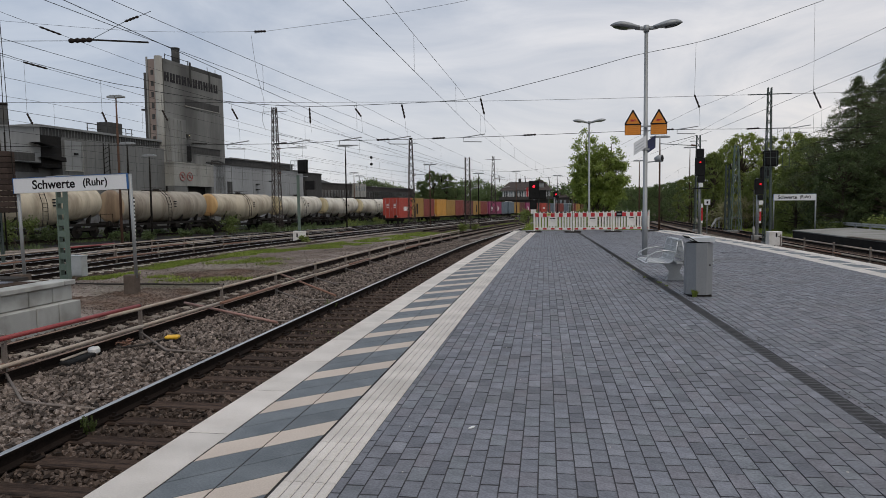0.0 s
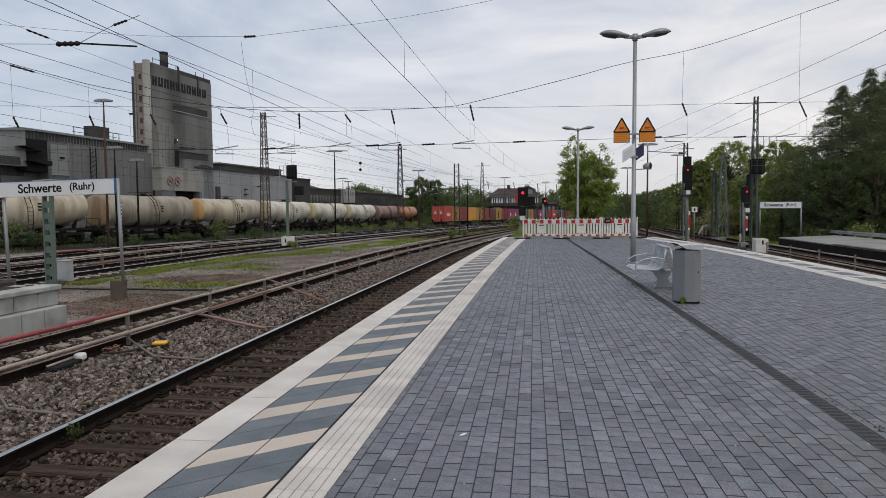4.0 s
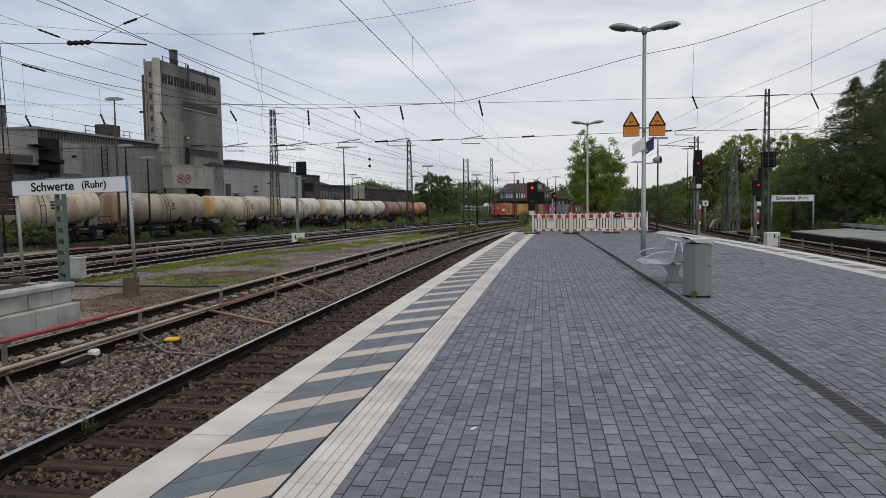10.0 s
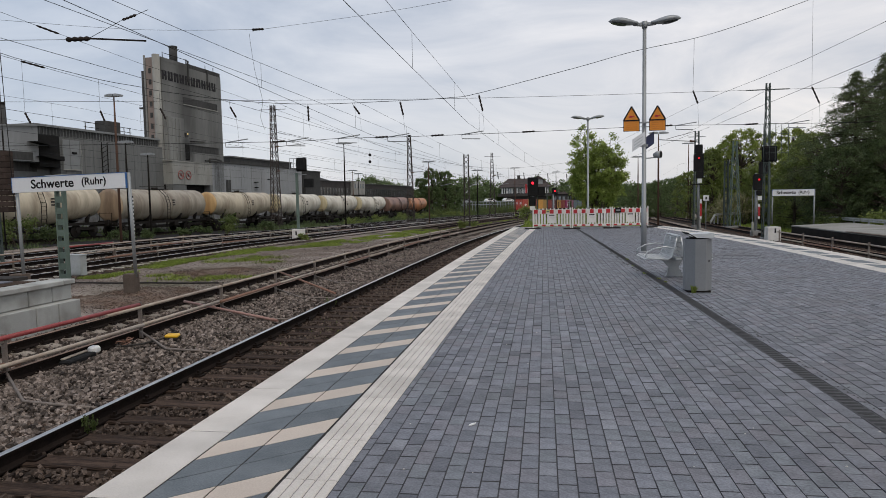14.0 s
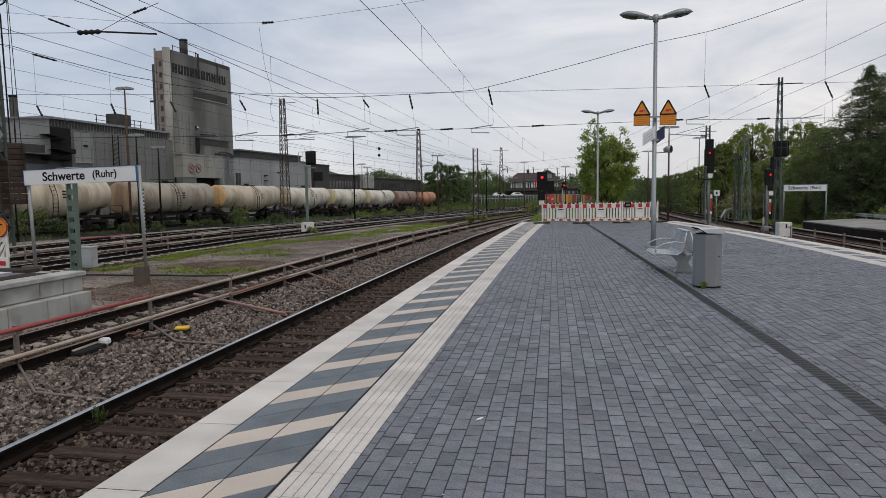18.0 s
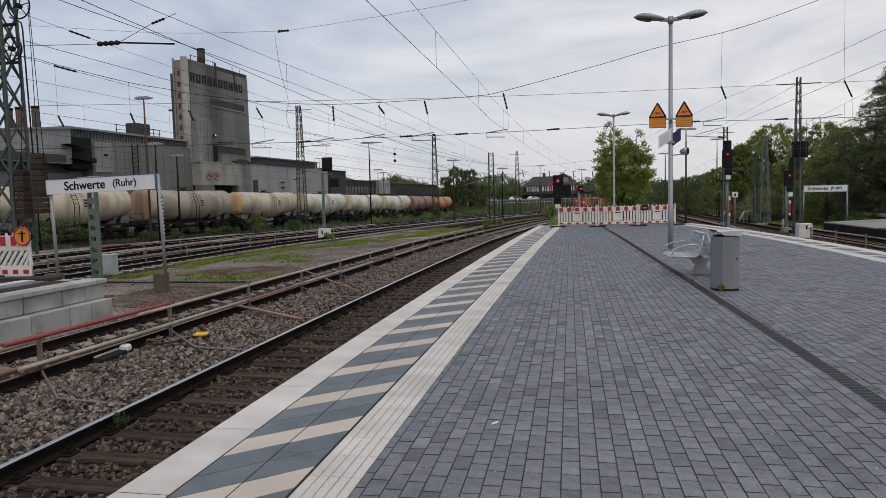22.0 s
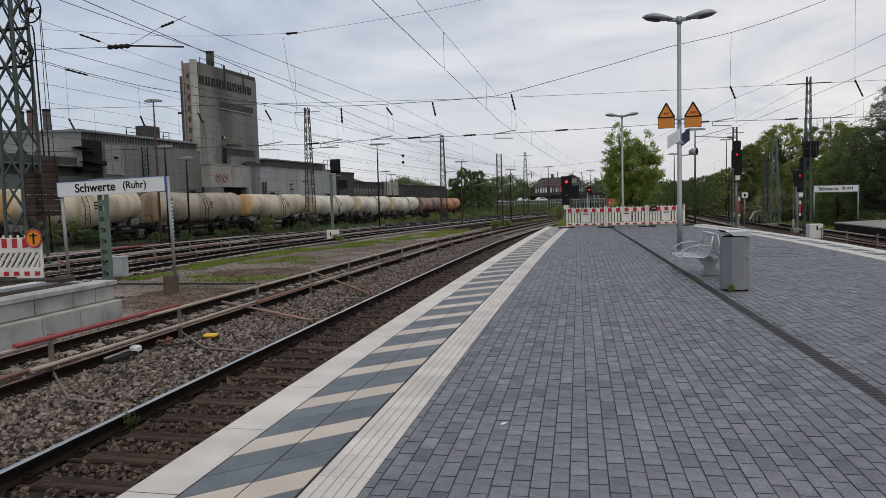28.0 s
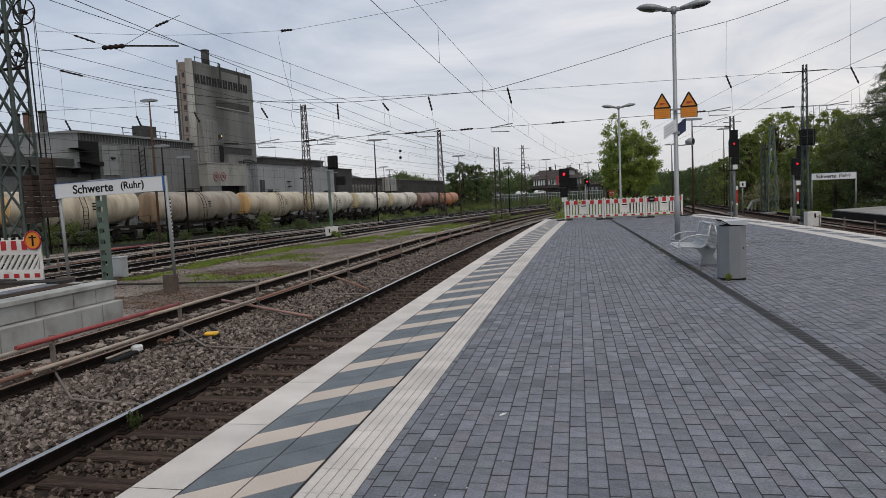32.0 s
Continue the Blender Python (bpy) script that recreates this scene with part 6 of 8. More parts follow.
def along(y0, d):
    """The y reached d metres further along the goods track."""
    y = y0
    for _ in range(8):
        s = 2 * (y0 + y) / 2 / GOODS[1]
        y = y0 + d / math.sqrt(1 + s * s)
    return y


def motions():
    for ob, ahead, lift in TRAIN:
        rows = []
        for t, tail in TAIL:
            y = along(tail, ahead)
            x, _, z = track_point(GOODS[0], GOODS[1], y)
            rows.append((t, pose(x, y, max(z, RAIL - 2.6) + lift, 0, 0, track_turn(GOODS[1], along(y, 3.0 if lift else 9.8)))))
        walk(ob, rows)

# ---- factory ----
FAC = pose(-54, 0, 0, 0, 0, -5.47)  # local y runs along the facade, x points to the tracks


def fbox(name, parent, x0, x1, y0, y1, z0, z1, mat, label="", bevel=0.0):
    return part(name, box(fresh(), x0, x1, y0, y1, z0, z1, bevel), M[mat], parent, label)


tw = thing("factory_tower", "tall grey concrete slab tower with faded dark letters and soot stains", "factory tower", FAC)
fbox("wall", tw, -2.3, 0, 78.9, 91.95, -3, 19.3, "tower_wall")
fbox("crown", tw, -2.2, -0.05, 84.4, 91.9, 19.3, 19.85, "dark_facade")
fbox("parapet", tw, -2.35, 0.03, 78.9, 84.4, 19.3, 19.7, "tower_wall")
part("corner_column", tube(fresh(), [(-0.42, 78.5, -3), (-0.42, 78.5, 19.9)], 0.45, 14), M["light_concrete"], tw, "pale rounded corner column")
fbox("end_panel", tw, -1.9, -0.85, 78.55, 78.9, -3, 19.6, "pink_panel", "pinkish end panel")
for k in range(7):
    fbox("end_window", tw, -1.55, -1.2, 78.5, 78.56, 9.6 + k * 1.35, 10.2 + k * 1.35, "dark_facade")
part("downpipe", tube(fresh(), [(-2.35, 78.6, 0), (-2.35, 78.6, 18.0)], 0.22, 8), M["dark_facade"], tw)
part("downpipe", tube(fresh(), [(-2.05, 78.5, 0), (-2.05, 78.5, 19.9)], 0.12, 8), M["tower_wall"], tw)
fbox("bracket", tw, -3.0, -2.2, 78.4, 78.8, 13.4, 13.6, "dark_facade")
fbox("recess", tw, -0.02, 0.03, 83.0, 90.8, 14.5, 15.4, "dark_facade", "dark recessed window band")
fbox("recess", tw, -0.02, 0.03, 83.8, 90.7, 8.4, 9.3, "dark_facade", "dark sooty window band")
fbox("lintel", tw, 0.0, 0.12, 83.6, 90.9, 9.3, 9.42, "tower_wall")
fbox("sill", tw, 0.0, 0.1, 83.0, 90.9, 14.38, 14.5, "light_concrete")
# the faded company name as plain dark blocks, one for each letter
for k in range(10):
    y, z = 78.95 + k * 1.19, 17.0 + 0.012 * k
    for dy in (0.0, 0.56):
        fbox("letter_block", tw, 0.0, 0.05, y + dy, y + dy + 0.34, z, z + 1.12, "letter")
    zz = z + (0.42, 0.0, 0.8, 0.4)[k % 4]
    fbox("letter_block", tw, 0.0, 0.045, y + 0.34, y + 0.56, zz, zz + 0.3, "letter")
ch = part("chimney", tube(fresh(), [(-0.9, 82.7, 19.2), (-0.9, 82.7, 21.7)], 0.5, 14), M["dark_facade"], tw)
part("chimney_rim", tube(fresh(), [(-0.9, 82.7, 21.6), (-0.9, 82.7, 21.78)], 0.54, 14), M["dark_facade"], ch)
for y in (79.5, 81.0, 84.2, 84.5, 88.6, 90.5):
    part("rail_post", bar(fresh(), (-0.2, y, 19.3), (-0.2, y, 20.4), 0.06), M["dark_steel"], tw)
part("roof_rail", bar(fresh(), (-0.2, 79.5, 20.3), (-0.2, 84.5, 20.3), 0.05), M["dark_steel"], tw)
fbox("downspout", tw, 0.0, 0.14, 88.55, 88.75, 17.6, 19.8, "dark_facade")
fbox("downspout", tw, 0.0, 0.14, 84.2, 84.4, 17.4, 20.2, "dark_facade")
fbox("lower_offset", tw, 0.0, 0.5, 79.2, 82.3, -1, 12.5, "tower_wall")
for y in (79.8, 80.5, 81.2):
    fbox("rib", tw, 0.5, 0.6, y, y + 0.12, 2, 12.3, "tower_wall")
hopper = fbox("hopper", tw, 0.0, 0.35, 82.2, 83.6, 7.3, 9.3, "soot_shade", "soot-blackened outlet hood", 0.1)
part("lamp_arm", bar(fresh(), (0.0, 82.8, 10.3), (0.35, 82.8, 10.5), 0.08), M["dark_steel"], tw)
lamp_box = fbox("lamp_box", tw, 0.2, 0.55, 82.55, 83.05, 10.25, 10.75, "dark_facade")
part("lamp", tube(fresh(), [(0.57, 82.9, 10.6), (0.59, 82.9, 10.6)], 0.09, 8), glow("yellow_lamp", (1.0, 0.75, 0.25), 1.2), lamp_box)
part("duct", tube(fresh(), [(0.2, 82.0, 9.0), (0.2, 81.9, 7.2), (0.2, 81.9, 6.9)], 0.09, 8), M["soot_shade"], tw)
part("duct", tube(fresh(), [(0.1, 84.0, 9.75), (0.1, 87.5, 9.95)], 0.06, 6), M["soot_shade"], tw)

an = thing("factory_annex", "pale concrete annex over a dark loading bay", "factory building", FAC)
fbox("wall", an, 0.0, 1.3, 78.4, 86.9, 4.05, 6.85, "light_concrete")
fbox("cornice", an, -0.05, 1.36, 78.3, 87.0, 6.85, 7.0, "light_concrete")
# the shade inside the open bay is painted as a near-black back
fbox("bay_back", an, -0.2, 0.3, 78.4, 86.9, -3, 4.05, "soot_shade")
fbox("pier", an, 0.3, 1.3, 86.4, 86.9, -3, 4.05, "facade")
fbox("wall_below", an, 0.3, 1.25, 78.4, 81.0, -3, 4.05, "facade")
for y in (79.95, 81.5):
    d = part("round_sign", tube(fresh(), [(1.31, y, 5.25), (1.36, y, 5.25)], 0.55, 20), M["light_concrete"], an)
    part("rim", tube(fresh(), [(1.38, y + 0.52 * math.cos(a), 5.25 + 0.52 * math.sin(a)) for a in [2 * math.pi * k / 20 for k in range(21)]], 0.05, 5, False), M["sign_red"], d)
    part("symbol_bar", bar(fresh(), (1.39, y - 0.3, 5.45), (1.39, y + 0.3, 5.05), 0.08), M["sign_red"], d)
    part("symbol_block", box(fresh(), 1.37, 1.385, y - 0.12, y + 0.14, 5.08, 5.4), M["black"], d)
for y, z in ((82.9, 6.1), (85.2, 6.3), (80.7, 4.6)):
    fbox("drip_stain", an, 1.3, 1.308, y, y + 0.1, z - 0.6, z + 0.45, "facade")
part("pipe_loop", tube(fresh(), [(0.6, 87.6, 6.9), (0.6, 87.6, 7.6), (0.6, 89.0, 7.7), (0.6, 90.4, 7.5)], 0.12, 8), M["dark_facade"], an)
hr = thing("factory_hall", "long low grey factory hall with a dark flat roof", "factory building", FAC)
fbox("wall", hr, -12, 0, 87.3, 117.0, -3, 7.3, "hall_wall")
fbox("roof_edge", hr, -12.2, 0.15, 87.3, 117.2, 7.3, 7.5, "dark_facade")
fbox("roof_light", hr, -9, -2.0, 97.0, 117.0, 7.5, 8.5, "dark_facade", "raised dark roof light")
fbox("roof_light_roof", hr, -9.3, -1.8, 96.8, 117.2, 8.5, 8.7, "facade")
for k in range(9):
    fbox("panel_joint", hr, 0.0, 0.02, 90.5 + k * 3, 90.54 + k * 3, -1, 7.2, "facade")
fbox("window", hr, 0.0, 0.04, 92.3, 93.6, 3.2, 4.95, "dark_facade")
fbox("window_bar", hr, 0.04, 0.07, 92.9, 92.98, 3.2, 4.95, "facade")
fbox("vent_slot", hr, 0.0, 0.05, 104.5, 105.4, 5.2, 5.4, "black")
for z in (3.9, 4.7):
    fbox("bracket", hr, 0.0, 0.4, 100.3, 100.9, z, z + 0.12, "dark_steel")

hl = thing("factory_hall", "grey panelled factory hall with a dark ribbed roof band", "factory building", FAC)
fbox("wall", hl, -10, 0, 62.3, 78.6, -3, 8.6, "facade")
fbox("roof_band", hl, -10, -0.35, 59.6, 78.4, 8.6, 9.4, "dark_facade", "dark ribbed roof band")
for k in range(44):
    fbox("band_rib", hl, -0.35, -0.3, 59.8 + k * 0.42, 59.88 + k * 0.42, 8.65, 9.38, "facade")
fbox("roof_slab", hl, -10.3, -0.1, 59.4, 78.5, 9.4, 9.62, "light_roof")
for k in range(12):
    fbox("panel_rib", hl, 0.0, 0.05, 63.0 + k * 1.27, 63.07 + k * 1.27, -1, 8.5, "facade")
fbox("door", hl, 0.0, 0.08, 62.6, 64.9, 5.35, 8.3, "light_roof", "pale sliding door leaf")
for y in (62.55, 63.5, 64.8):
    fbox("door_rail", hl, 0.08, 0.16, y, y + 0.09, 5.3, 8.25, "light_roof")
fbox("door_rail", hl, 0.08, 0.14, 62.5, 65.0, 5.22, 5.34, "light_concrete")
fbox("door_lock", hl, 0.08, 0.2, 63.8, 64.3, 6.9, 7.1, "black")
part("conduit", tube(fresh(), [(0.1, 64.9, 8.2), (0.1, 65.1, 6.8), (0.1, 65.0, 5.4), (0.1, 65.2, 3.4)], 0.035, 6), M["light_concrete"], hl)
ld = fresh()
for y in (67.75, 68.6):
    bar(ld, (0.3, y, -1), (0.3, y, 8.4), 0.08)
for k in range(18):
    bar(ld, (0.3, 67.75, -0.8 + k * 0.5), (0.3, 68.6, -0.4 + k * 0.5), 0.05)
part("lattice_ladder", ld, M["dark_steel"], hl)
rb = fbox("roof_box", hl, -2.0, -0.6, 69.6, 71.9, 9.6, 10.95, "dark_facade", "dark roof ventilator box")
for y in (67.6, 72.6, 73.6, 74.6):
    part("rail_post", bar(fresh(), (-1.5, y, 9.6), (-1.5, y, 10.6), 0.06), M["dark_steel"], hl)
for z in (10.1, 10.6):
    part("roof_rail", bar(fresh(), (-1.5, 67.4, z), (-1.5, 74.8, z), 0.05), M["dark_steel"], hl)

lo = thing("factory_shed", "low grey factory shed with sloping canopies and two chimneys", "factory building", FAC)
fbox("wall", lo, -30, -1.2, 20, 62.2, -3, 6.6, "facade")
fbox("upper_wall", lo, -30, -6.0, 20, 62.2, 7.2, 9.3, "facade")
fbox("roof_slab", lo, -30, -5.8, 20, 62.2, 9.3, 9.5, "light_roof")
fbox("window_band", lo, -1.2, -1.15, 44, 60.5, 5.0, 5.9, "dark_facade", "dark window band")
# a solid black block stands for the shade in the open gable
fbox("gable_box", lo, -1.75, 0.02, 59.75, 62.25, 5.45, 8.6, "soot_shade", "open gable box, its shaded inside given as solid black")
part("gable_wall", prism(fresh(), [(50.0, 5.9), (59.74, 5.9), (59.74, 9.35), (56.2, 9.0), (50.0, 8.3)], "x", -9.9, -0.03), M["hall_wall"], lo, "pale grey end wall under a sloping roof")
part("gable_roof", prism(fresh(), [(49.8, 8.3), (56.2, 9.0), (59.9, 9.36), (59.9, 9.52), (56.2, 9.16), (49.8, 8.46)], "x", -10.0, 0.15), M["light_roof"], lo)
# slanted canopies; their black holds the shadows there as well
for y, z in ((58.4, 7.75), (59.3, 6.4)):
    part("awning", prism(fresh(), [(y, z), (y + 2.6, z - 0.35), (y + 2.6, z + 0.1), (y + 1.0, z + 0.12)], "x", 0.0, 0.9), M["soot_shade"], lo, "dark tilted awning flap")
fbox("lower_band", lo, -0.03, 0.02, 50.0, 59.0, 6.0, 6.75, "dark_facade", "dark window band")
fbox("equipment", lo, 0.4, 1.6, 57.5, 60.6, 3.3, 4.4, "soot_shade", "blackened machinery hood", 0.12)
fbox("equipment", lo, 0.4, 1.4, 60.8, 63.6, 3.6, 4.7, "light_roof", "pale metal machinery housing", 0.1)
for k in range(13):
    fbox("panel_joint", lo, -1.2, -1.18, 24 + k * 2.7, 24.07 + k * 2.7, -1, 6.5, "dark_facade")
fbox("eave", lo, -1.4, -1.0, 20, 61.0, 6.6, 6.85, "light_roof")
fbox("upper_joint", lo, -6.0, -5.97, 30, 62, 8.0, 8.1, "dark_facade")
# shares the shade-darkened black of the wagon bed
yard = structure("works_yard", grid_mesh("works_yard", [-9, -4, 0, 3, 6, 8.5], [10 + 10 * i for i in range(18)], lambda x, y: -0.93 + drop(y), M["soot_shade"]), None, "near-black yard ground between the works and the tank wagons", FAC)
part("pipe_run", tube(fresh(), [(-2.3, 48, 8.3), (-2.3, 57, 8.3), (-2.3, 57.5, 8.8), (-2.3, 60, 8.9)], 0.14, 8), M["dark_steel"], lo)
for (x, y), mat, r in (((-10.2, 62.0), "dark_facade", 0.55), ((-8.7, 62.1), "rust_steel", 0.6), ((-6.6, 62.0), "dark_facade", 0.5)):
    c = part("chimney", tube(fresh(), [(x, y, 7.2), (x, y, 12.2)], r * 0.75, 14), M[mat], lo)
    part("chimney_band", tube(fresh(), [(x, y, 12.0), (x, y, 12.22)], r * 0.75 + 0.04, 14), M["dark_steel"], c)

# more works buildings further along
for (y0, y1, z, lx, mat, lab) in ((119.5, 126, 7.15, -0.5, "dark_facade", "dark grey factory block beside the works hall"), (126, 151, 5.6, -1.5, "brick_dark", "long dark brick works building with many windows"), (151, 190, 5.3, -1.0, "brick_dark", "low dark works building with a flat roof")):
    fb = thing("works_building", lab, "factory building", FAC)
    fbox("wall", fb, lx - 9, lx, y0, y1, -4, z, mat)
    fbox("roof_edge", fb, lx - 9.2, lx + 0.15, y0, y1, z, z + 0.2, "dark_facade")
    n = int((y1 - y0) / 1.5)
    if y0 > 120:
        for k in range(n):
            wn_ = fbox("window", fb, lx, lx + 0.05, y0 + 0.5 + 1.5 * k, y0 + 1.4 + 1.5 * k, 2.6, 4.4, "dark_glass")
            fbox("window_bar", fb, lx + 0.05, lx + 0.08, y0 + 0.9 + 1.5 * k, y0 + 0.97 + 1.5 * k, 2.6, 4.4, "facade")
gb = thing("gabled_works_hall", "grey gabled works hall behind the brick building", "factory building", FAC)
bm = fresh()
prism(bm, [(-16, -3), (-4, -3), (-4, 5.8), (-10, 7.6), (-16, 5.8)], "y", 126, 141)
part("body", bm, M["dark_facade"], gb)
wb_ = thing("office_block", "small white office block beside the works", "factory building", FAC)
fbox("wall", wb_, -8, -0.8, 144, 151, 3, 6.0, "light_concrete")
for k in range(4):
    fbox("window", wb_, -0.8, -0.76, 144.6 + k * 1.6, 145.5 + k * 1.6, 4.4, 5.4, "pane")

# signal box beyond the yard
sb = thing("signal_box", "old brick signal box with a hipped red-brown roof", "signal box", pose(-7.3, 267.5, -3.4) @ Matrix.Diagonal((1.3, 1, 1.07, 1)))
fbox("lower_wall", sb, -6.4, 6.4, -5, 5, 0, 5.4, "brick_dark")
fbox("upper_wall", sb, -7.0, 7.0, -5.4, 5.4, 5.4, 8.6, "hall_wall", "pale upper storey")
fbox("balcony", sb, -8.0, 8.0, -6.2, -5.4, 5.3, 6.4, "brick_dark")
bm = fresh()
vs = [bm.verts.new(p) for p in ((-7.8, -6.2, 8.6), (7.8, -6.2, 8.6), (7.8, 6.2, 8.6), (-7.8, 6.2, 8.6), (-5.2, 0, 11.8), (5.2, 0, 11.8))]
for q in ((0, 1, 5, 4), (1, 2, 5), (2, 3, 4, 5), (3, 0, 4), (3, 2, 1, 0)):
    bm.faces.new([vs[i] for i in q])
part("roof", bm, M["roof_tile"], sb)
dormer = fbox("dormer", sb, 2.6, 5.2, -4.2, 0, 8.8, 11.3, "hall_wall", "pale dormer in the roof")
part("dormer_roof", prism(fresh(), [(2.2, 11.3), (5.6, 11.3), (3.9, 12.6)], "y", -4.5, 0.2), M["roof_tile"], dormer)
part("chimney", box(fresh(), -2.4, -1.6, -0.5, 0.5, 11.4, 13.0), M["brick_dark"], sb)
for k in range(9):
    wd = fbox("window", sb, -6.65 + k * 1.5, -5.35 + k * 1.5, -5.46, -5.38, 6.4, 8.3, "pane" if k % 3 == 1 else "dark_glass")
    for dx in (0.0, 0.6, 1.2):
        fbox("window_bar", wd, -6.65 + k * 1.5 + dx, -6.5 + k * 1.5 + dx, -5.52, -5.46, 6.4, 8.3, "white")
    fbox("sill", wd, -6.7 + k * 1.5, -5.3 + k * 1.5, -5.56, -5.46, 6.25, 6.4, "white")
for x, y in ((6.4, 284), (11.4, 292)):
    hs = thing("house", "distant house with a red-brown hipped roof", "house", pose(x, y, -3.6))
    fbox("wall", hs, -3, 3, -3, 3, 0, 6.6, "brick_dark")
    bm = fresh()
    vs = [bm.verts.new(p) for p in ((-3.4, -3.4, 6.6), (3.4, -3.4, 6.6), (3.4, 3.4, 6.6), (-3.4, 3.4, 6.6), (0, 0, 9.0))]
    for q in ((0, 1, 4), (1, 2, 4), (2, 3, 4), (3, 0, 4), (3, 2, 1, 0)):
        bm.faces.new([vs[i] for i in q])
    part("roof", bm, M["roof_tile"], hs)
    for k in range(3):
        fbox("window", hs, -2.2 + k * 1.6, -1.3 + k * 1.6, -3.05, -2.98, 4.2, 5.6, "pane")
# gabled houses far to the right, behind the tree
for x, y, w in ((36, 430, 13), (58, 440, 15)):
    hs = thing("house", "distant dark gabled house with a slate roof", "house", pose(x, y, -3.6))
    fbox("wall", hs, -w / 2, w / 2, -4, 4, 0, 6.2, "brick_dark")
    part("roof", prism(fresh(), [(-w / 2 - 0.5, 6.1), (w / 2 + 0.5, 6.1), (0, 13.5)], "y", -4.3, 4.3), M["soot_shade"], hs)
    fbox("window", hs, -0.6, 0.6, -4.05, -3.98, 2.0, 3.4, "pane")
# pale railing along the yard with parked cars behind
M["yard_rail"] = material("yard_rail", (0.26, 0.29, 0.3), (0.38, 0.42, 0.43), 0.6, scale=2)
rl = thing("yard_railing", "long pale railing with white posts along the yard road", "railing")
for k in range(60):
    x, y = -43 + k * 0.9, 214 + 0.685 * k
    part("post", box(fresh(), x - 0.08, x + 0.08, y, y + 0.16, -3.0, 0.75), M["yard_rail"], rl)
for z in (-0.35, 0.6):
    part("rail", bar(fresh(), (-43, 214, z), (9.2, 253.7, z), 0.12, 0.18), M["yard_rail"], rl)


def car(m, paint, label):
    c = thing("parked_car", label, "car", m, "parked cars")
    bm = fresh()
    prism(bm, [(-2.1, 0.35), (2.1, 0.35), (2.15, 0.8), (1.2, 0.95), (0.7, 1.42), (-1.2, 1.45), (-1.9, 0.98), (-2.15, 0.85)], "y", -0.85, 0.85)
    bmesh.ops.bevel(bm, geom=list(bm.edges), offset=0.06, segments=2, affect="EDGES")
    part("body", bm, paint, c)
    for y in (-0.86, 0.86):
        part("side_window", prism(fresh(), [(-1.5, 0.98), (0.9, 0.98), (0.6, 1.34), (-1.1, 1.37)], "y", y - 0.012, y + 0.012), M["black"], c)
        for x in (-1.3, 1.35):
            wh = part("wheel", tube(fresh(), [(x, y - 0.09, 0.32), (x, y + 0.09, 0.32)], 0.32, 16), M["rubber"], c)
            part("rim", tube(fresh(), [(x, y - 0.1, 0.32), (x, y + 0.1, 0.32)], 0.19, 12), M["galvanised"], wh)
    return c


for k, (x, y, mt, lab) in enumerate(((-40, 224, "galvanised", "grey parked car behind the railing"), (-27, 233, "galvanised", "silver parked car behind the railing"), (-19, 240, "white", "white parked van-like car behind the railing"), (-13, 246, "white", "white parked car behind the railing"))):
    car(pose(x, y, 0.2, 0, 0, 37), M[mt], lab)
rd = fresh()
prism(rd, [(-60, 204), (-42, 215), (-1, 247), (10, 255.6), (10, 261.5), (-20, 261.5), (-60, 226)], "z", -3.8, 0.2)
structure("bank", rd, M["leaf_dark"], "green embankment carrying the road behind the yard railing")

# ---- plants ----
rng = np.random.default_rng(7)


def leaf_cloud(name, centres, radii, per, size, mat, flat=0.5, up=0.25):
    """Many small folded leaves scattered in clumps."""
    c = np.repeat(np.asarray(centres, float), per, axis=0)
    r = np.repeat(np.asarray(radii, float), per)[:, None]
    n = len(c)
    d = rng.normal(size=(n, 3))
    d /= np.linalg.norm(d, axis=1)[:, None]
    p = c + d * r * np.abs(rng.normal(0.55, 0.42, (n, 1))) * [1, 1, 0.8]
    a = rng.normal(size=(n, 3))
    a /= np.linalg.norm(a, axis=1)[:, None]
    b = np.cross(a, rng.normal(size=(n, 3)) + [0, 0, up])
    b /= np.linalg.norm(b, axis=1)[:, None] + 1e-9
    s = size * (0.6 + 0.8 * rng.random((n, 1)))
    v = np.stack([p - a * s, p + b * s * flat, p + a * s, p - b * s * flat], 1).reshape(-1, 3)
    f = np.arange(4 * n).reshape(-1, 4)
    me = bpy.data.meshes.new(name)
    me.vertices.add(4 * n)
    me.vertices.foreach_set("co", v.ravel())
    me.loops.add(4 * n)
    me.loops.foreach_set("vertex_index", f.ravel())
    me.polygons.add(n)
    me.polygons.foreach_set("loop_start", np.arange(0, 4 * n, 4))
    me.materials.append(mat)
    me.update(calc_edges=True)
    return me


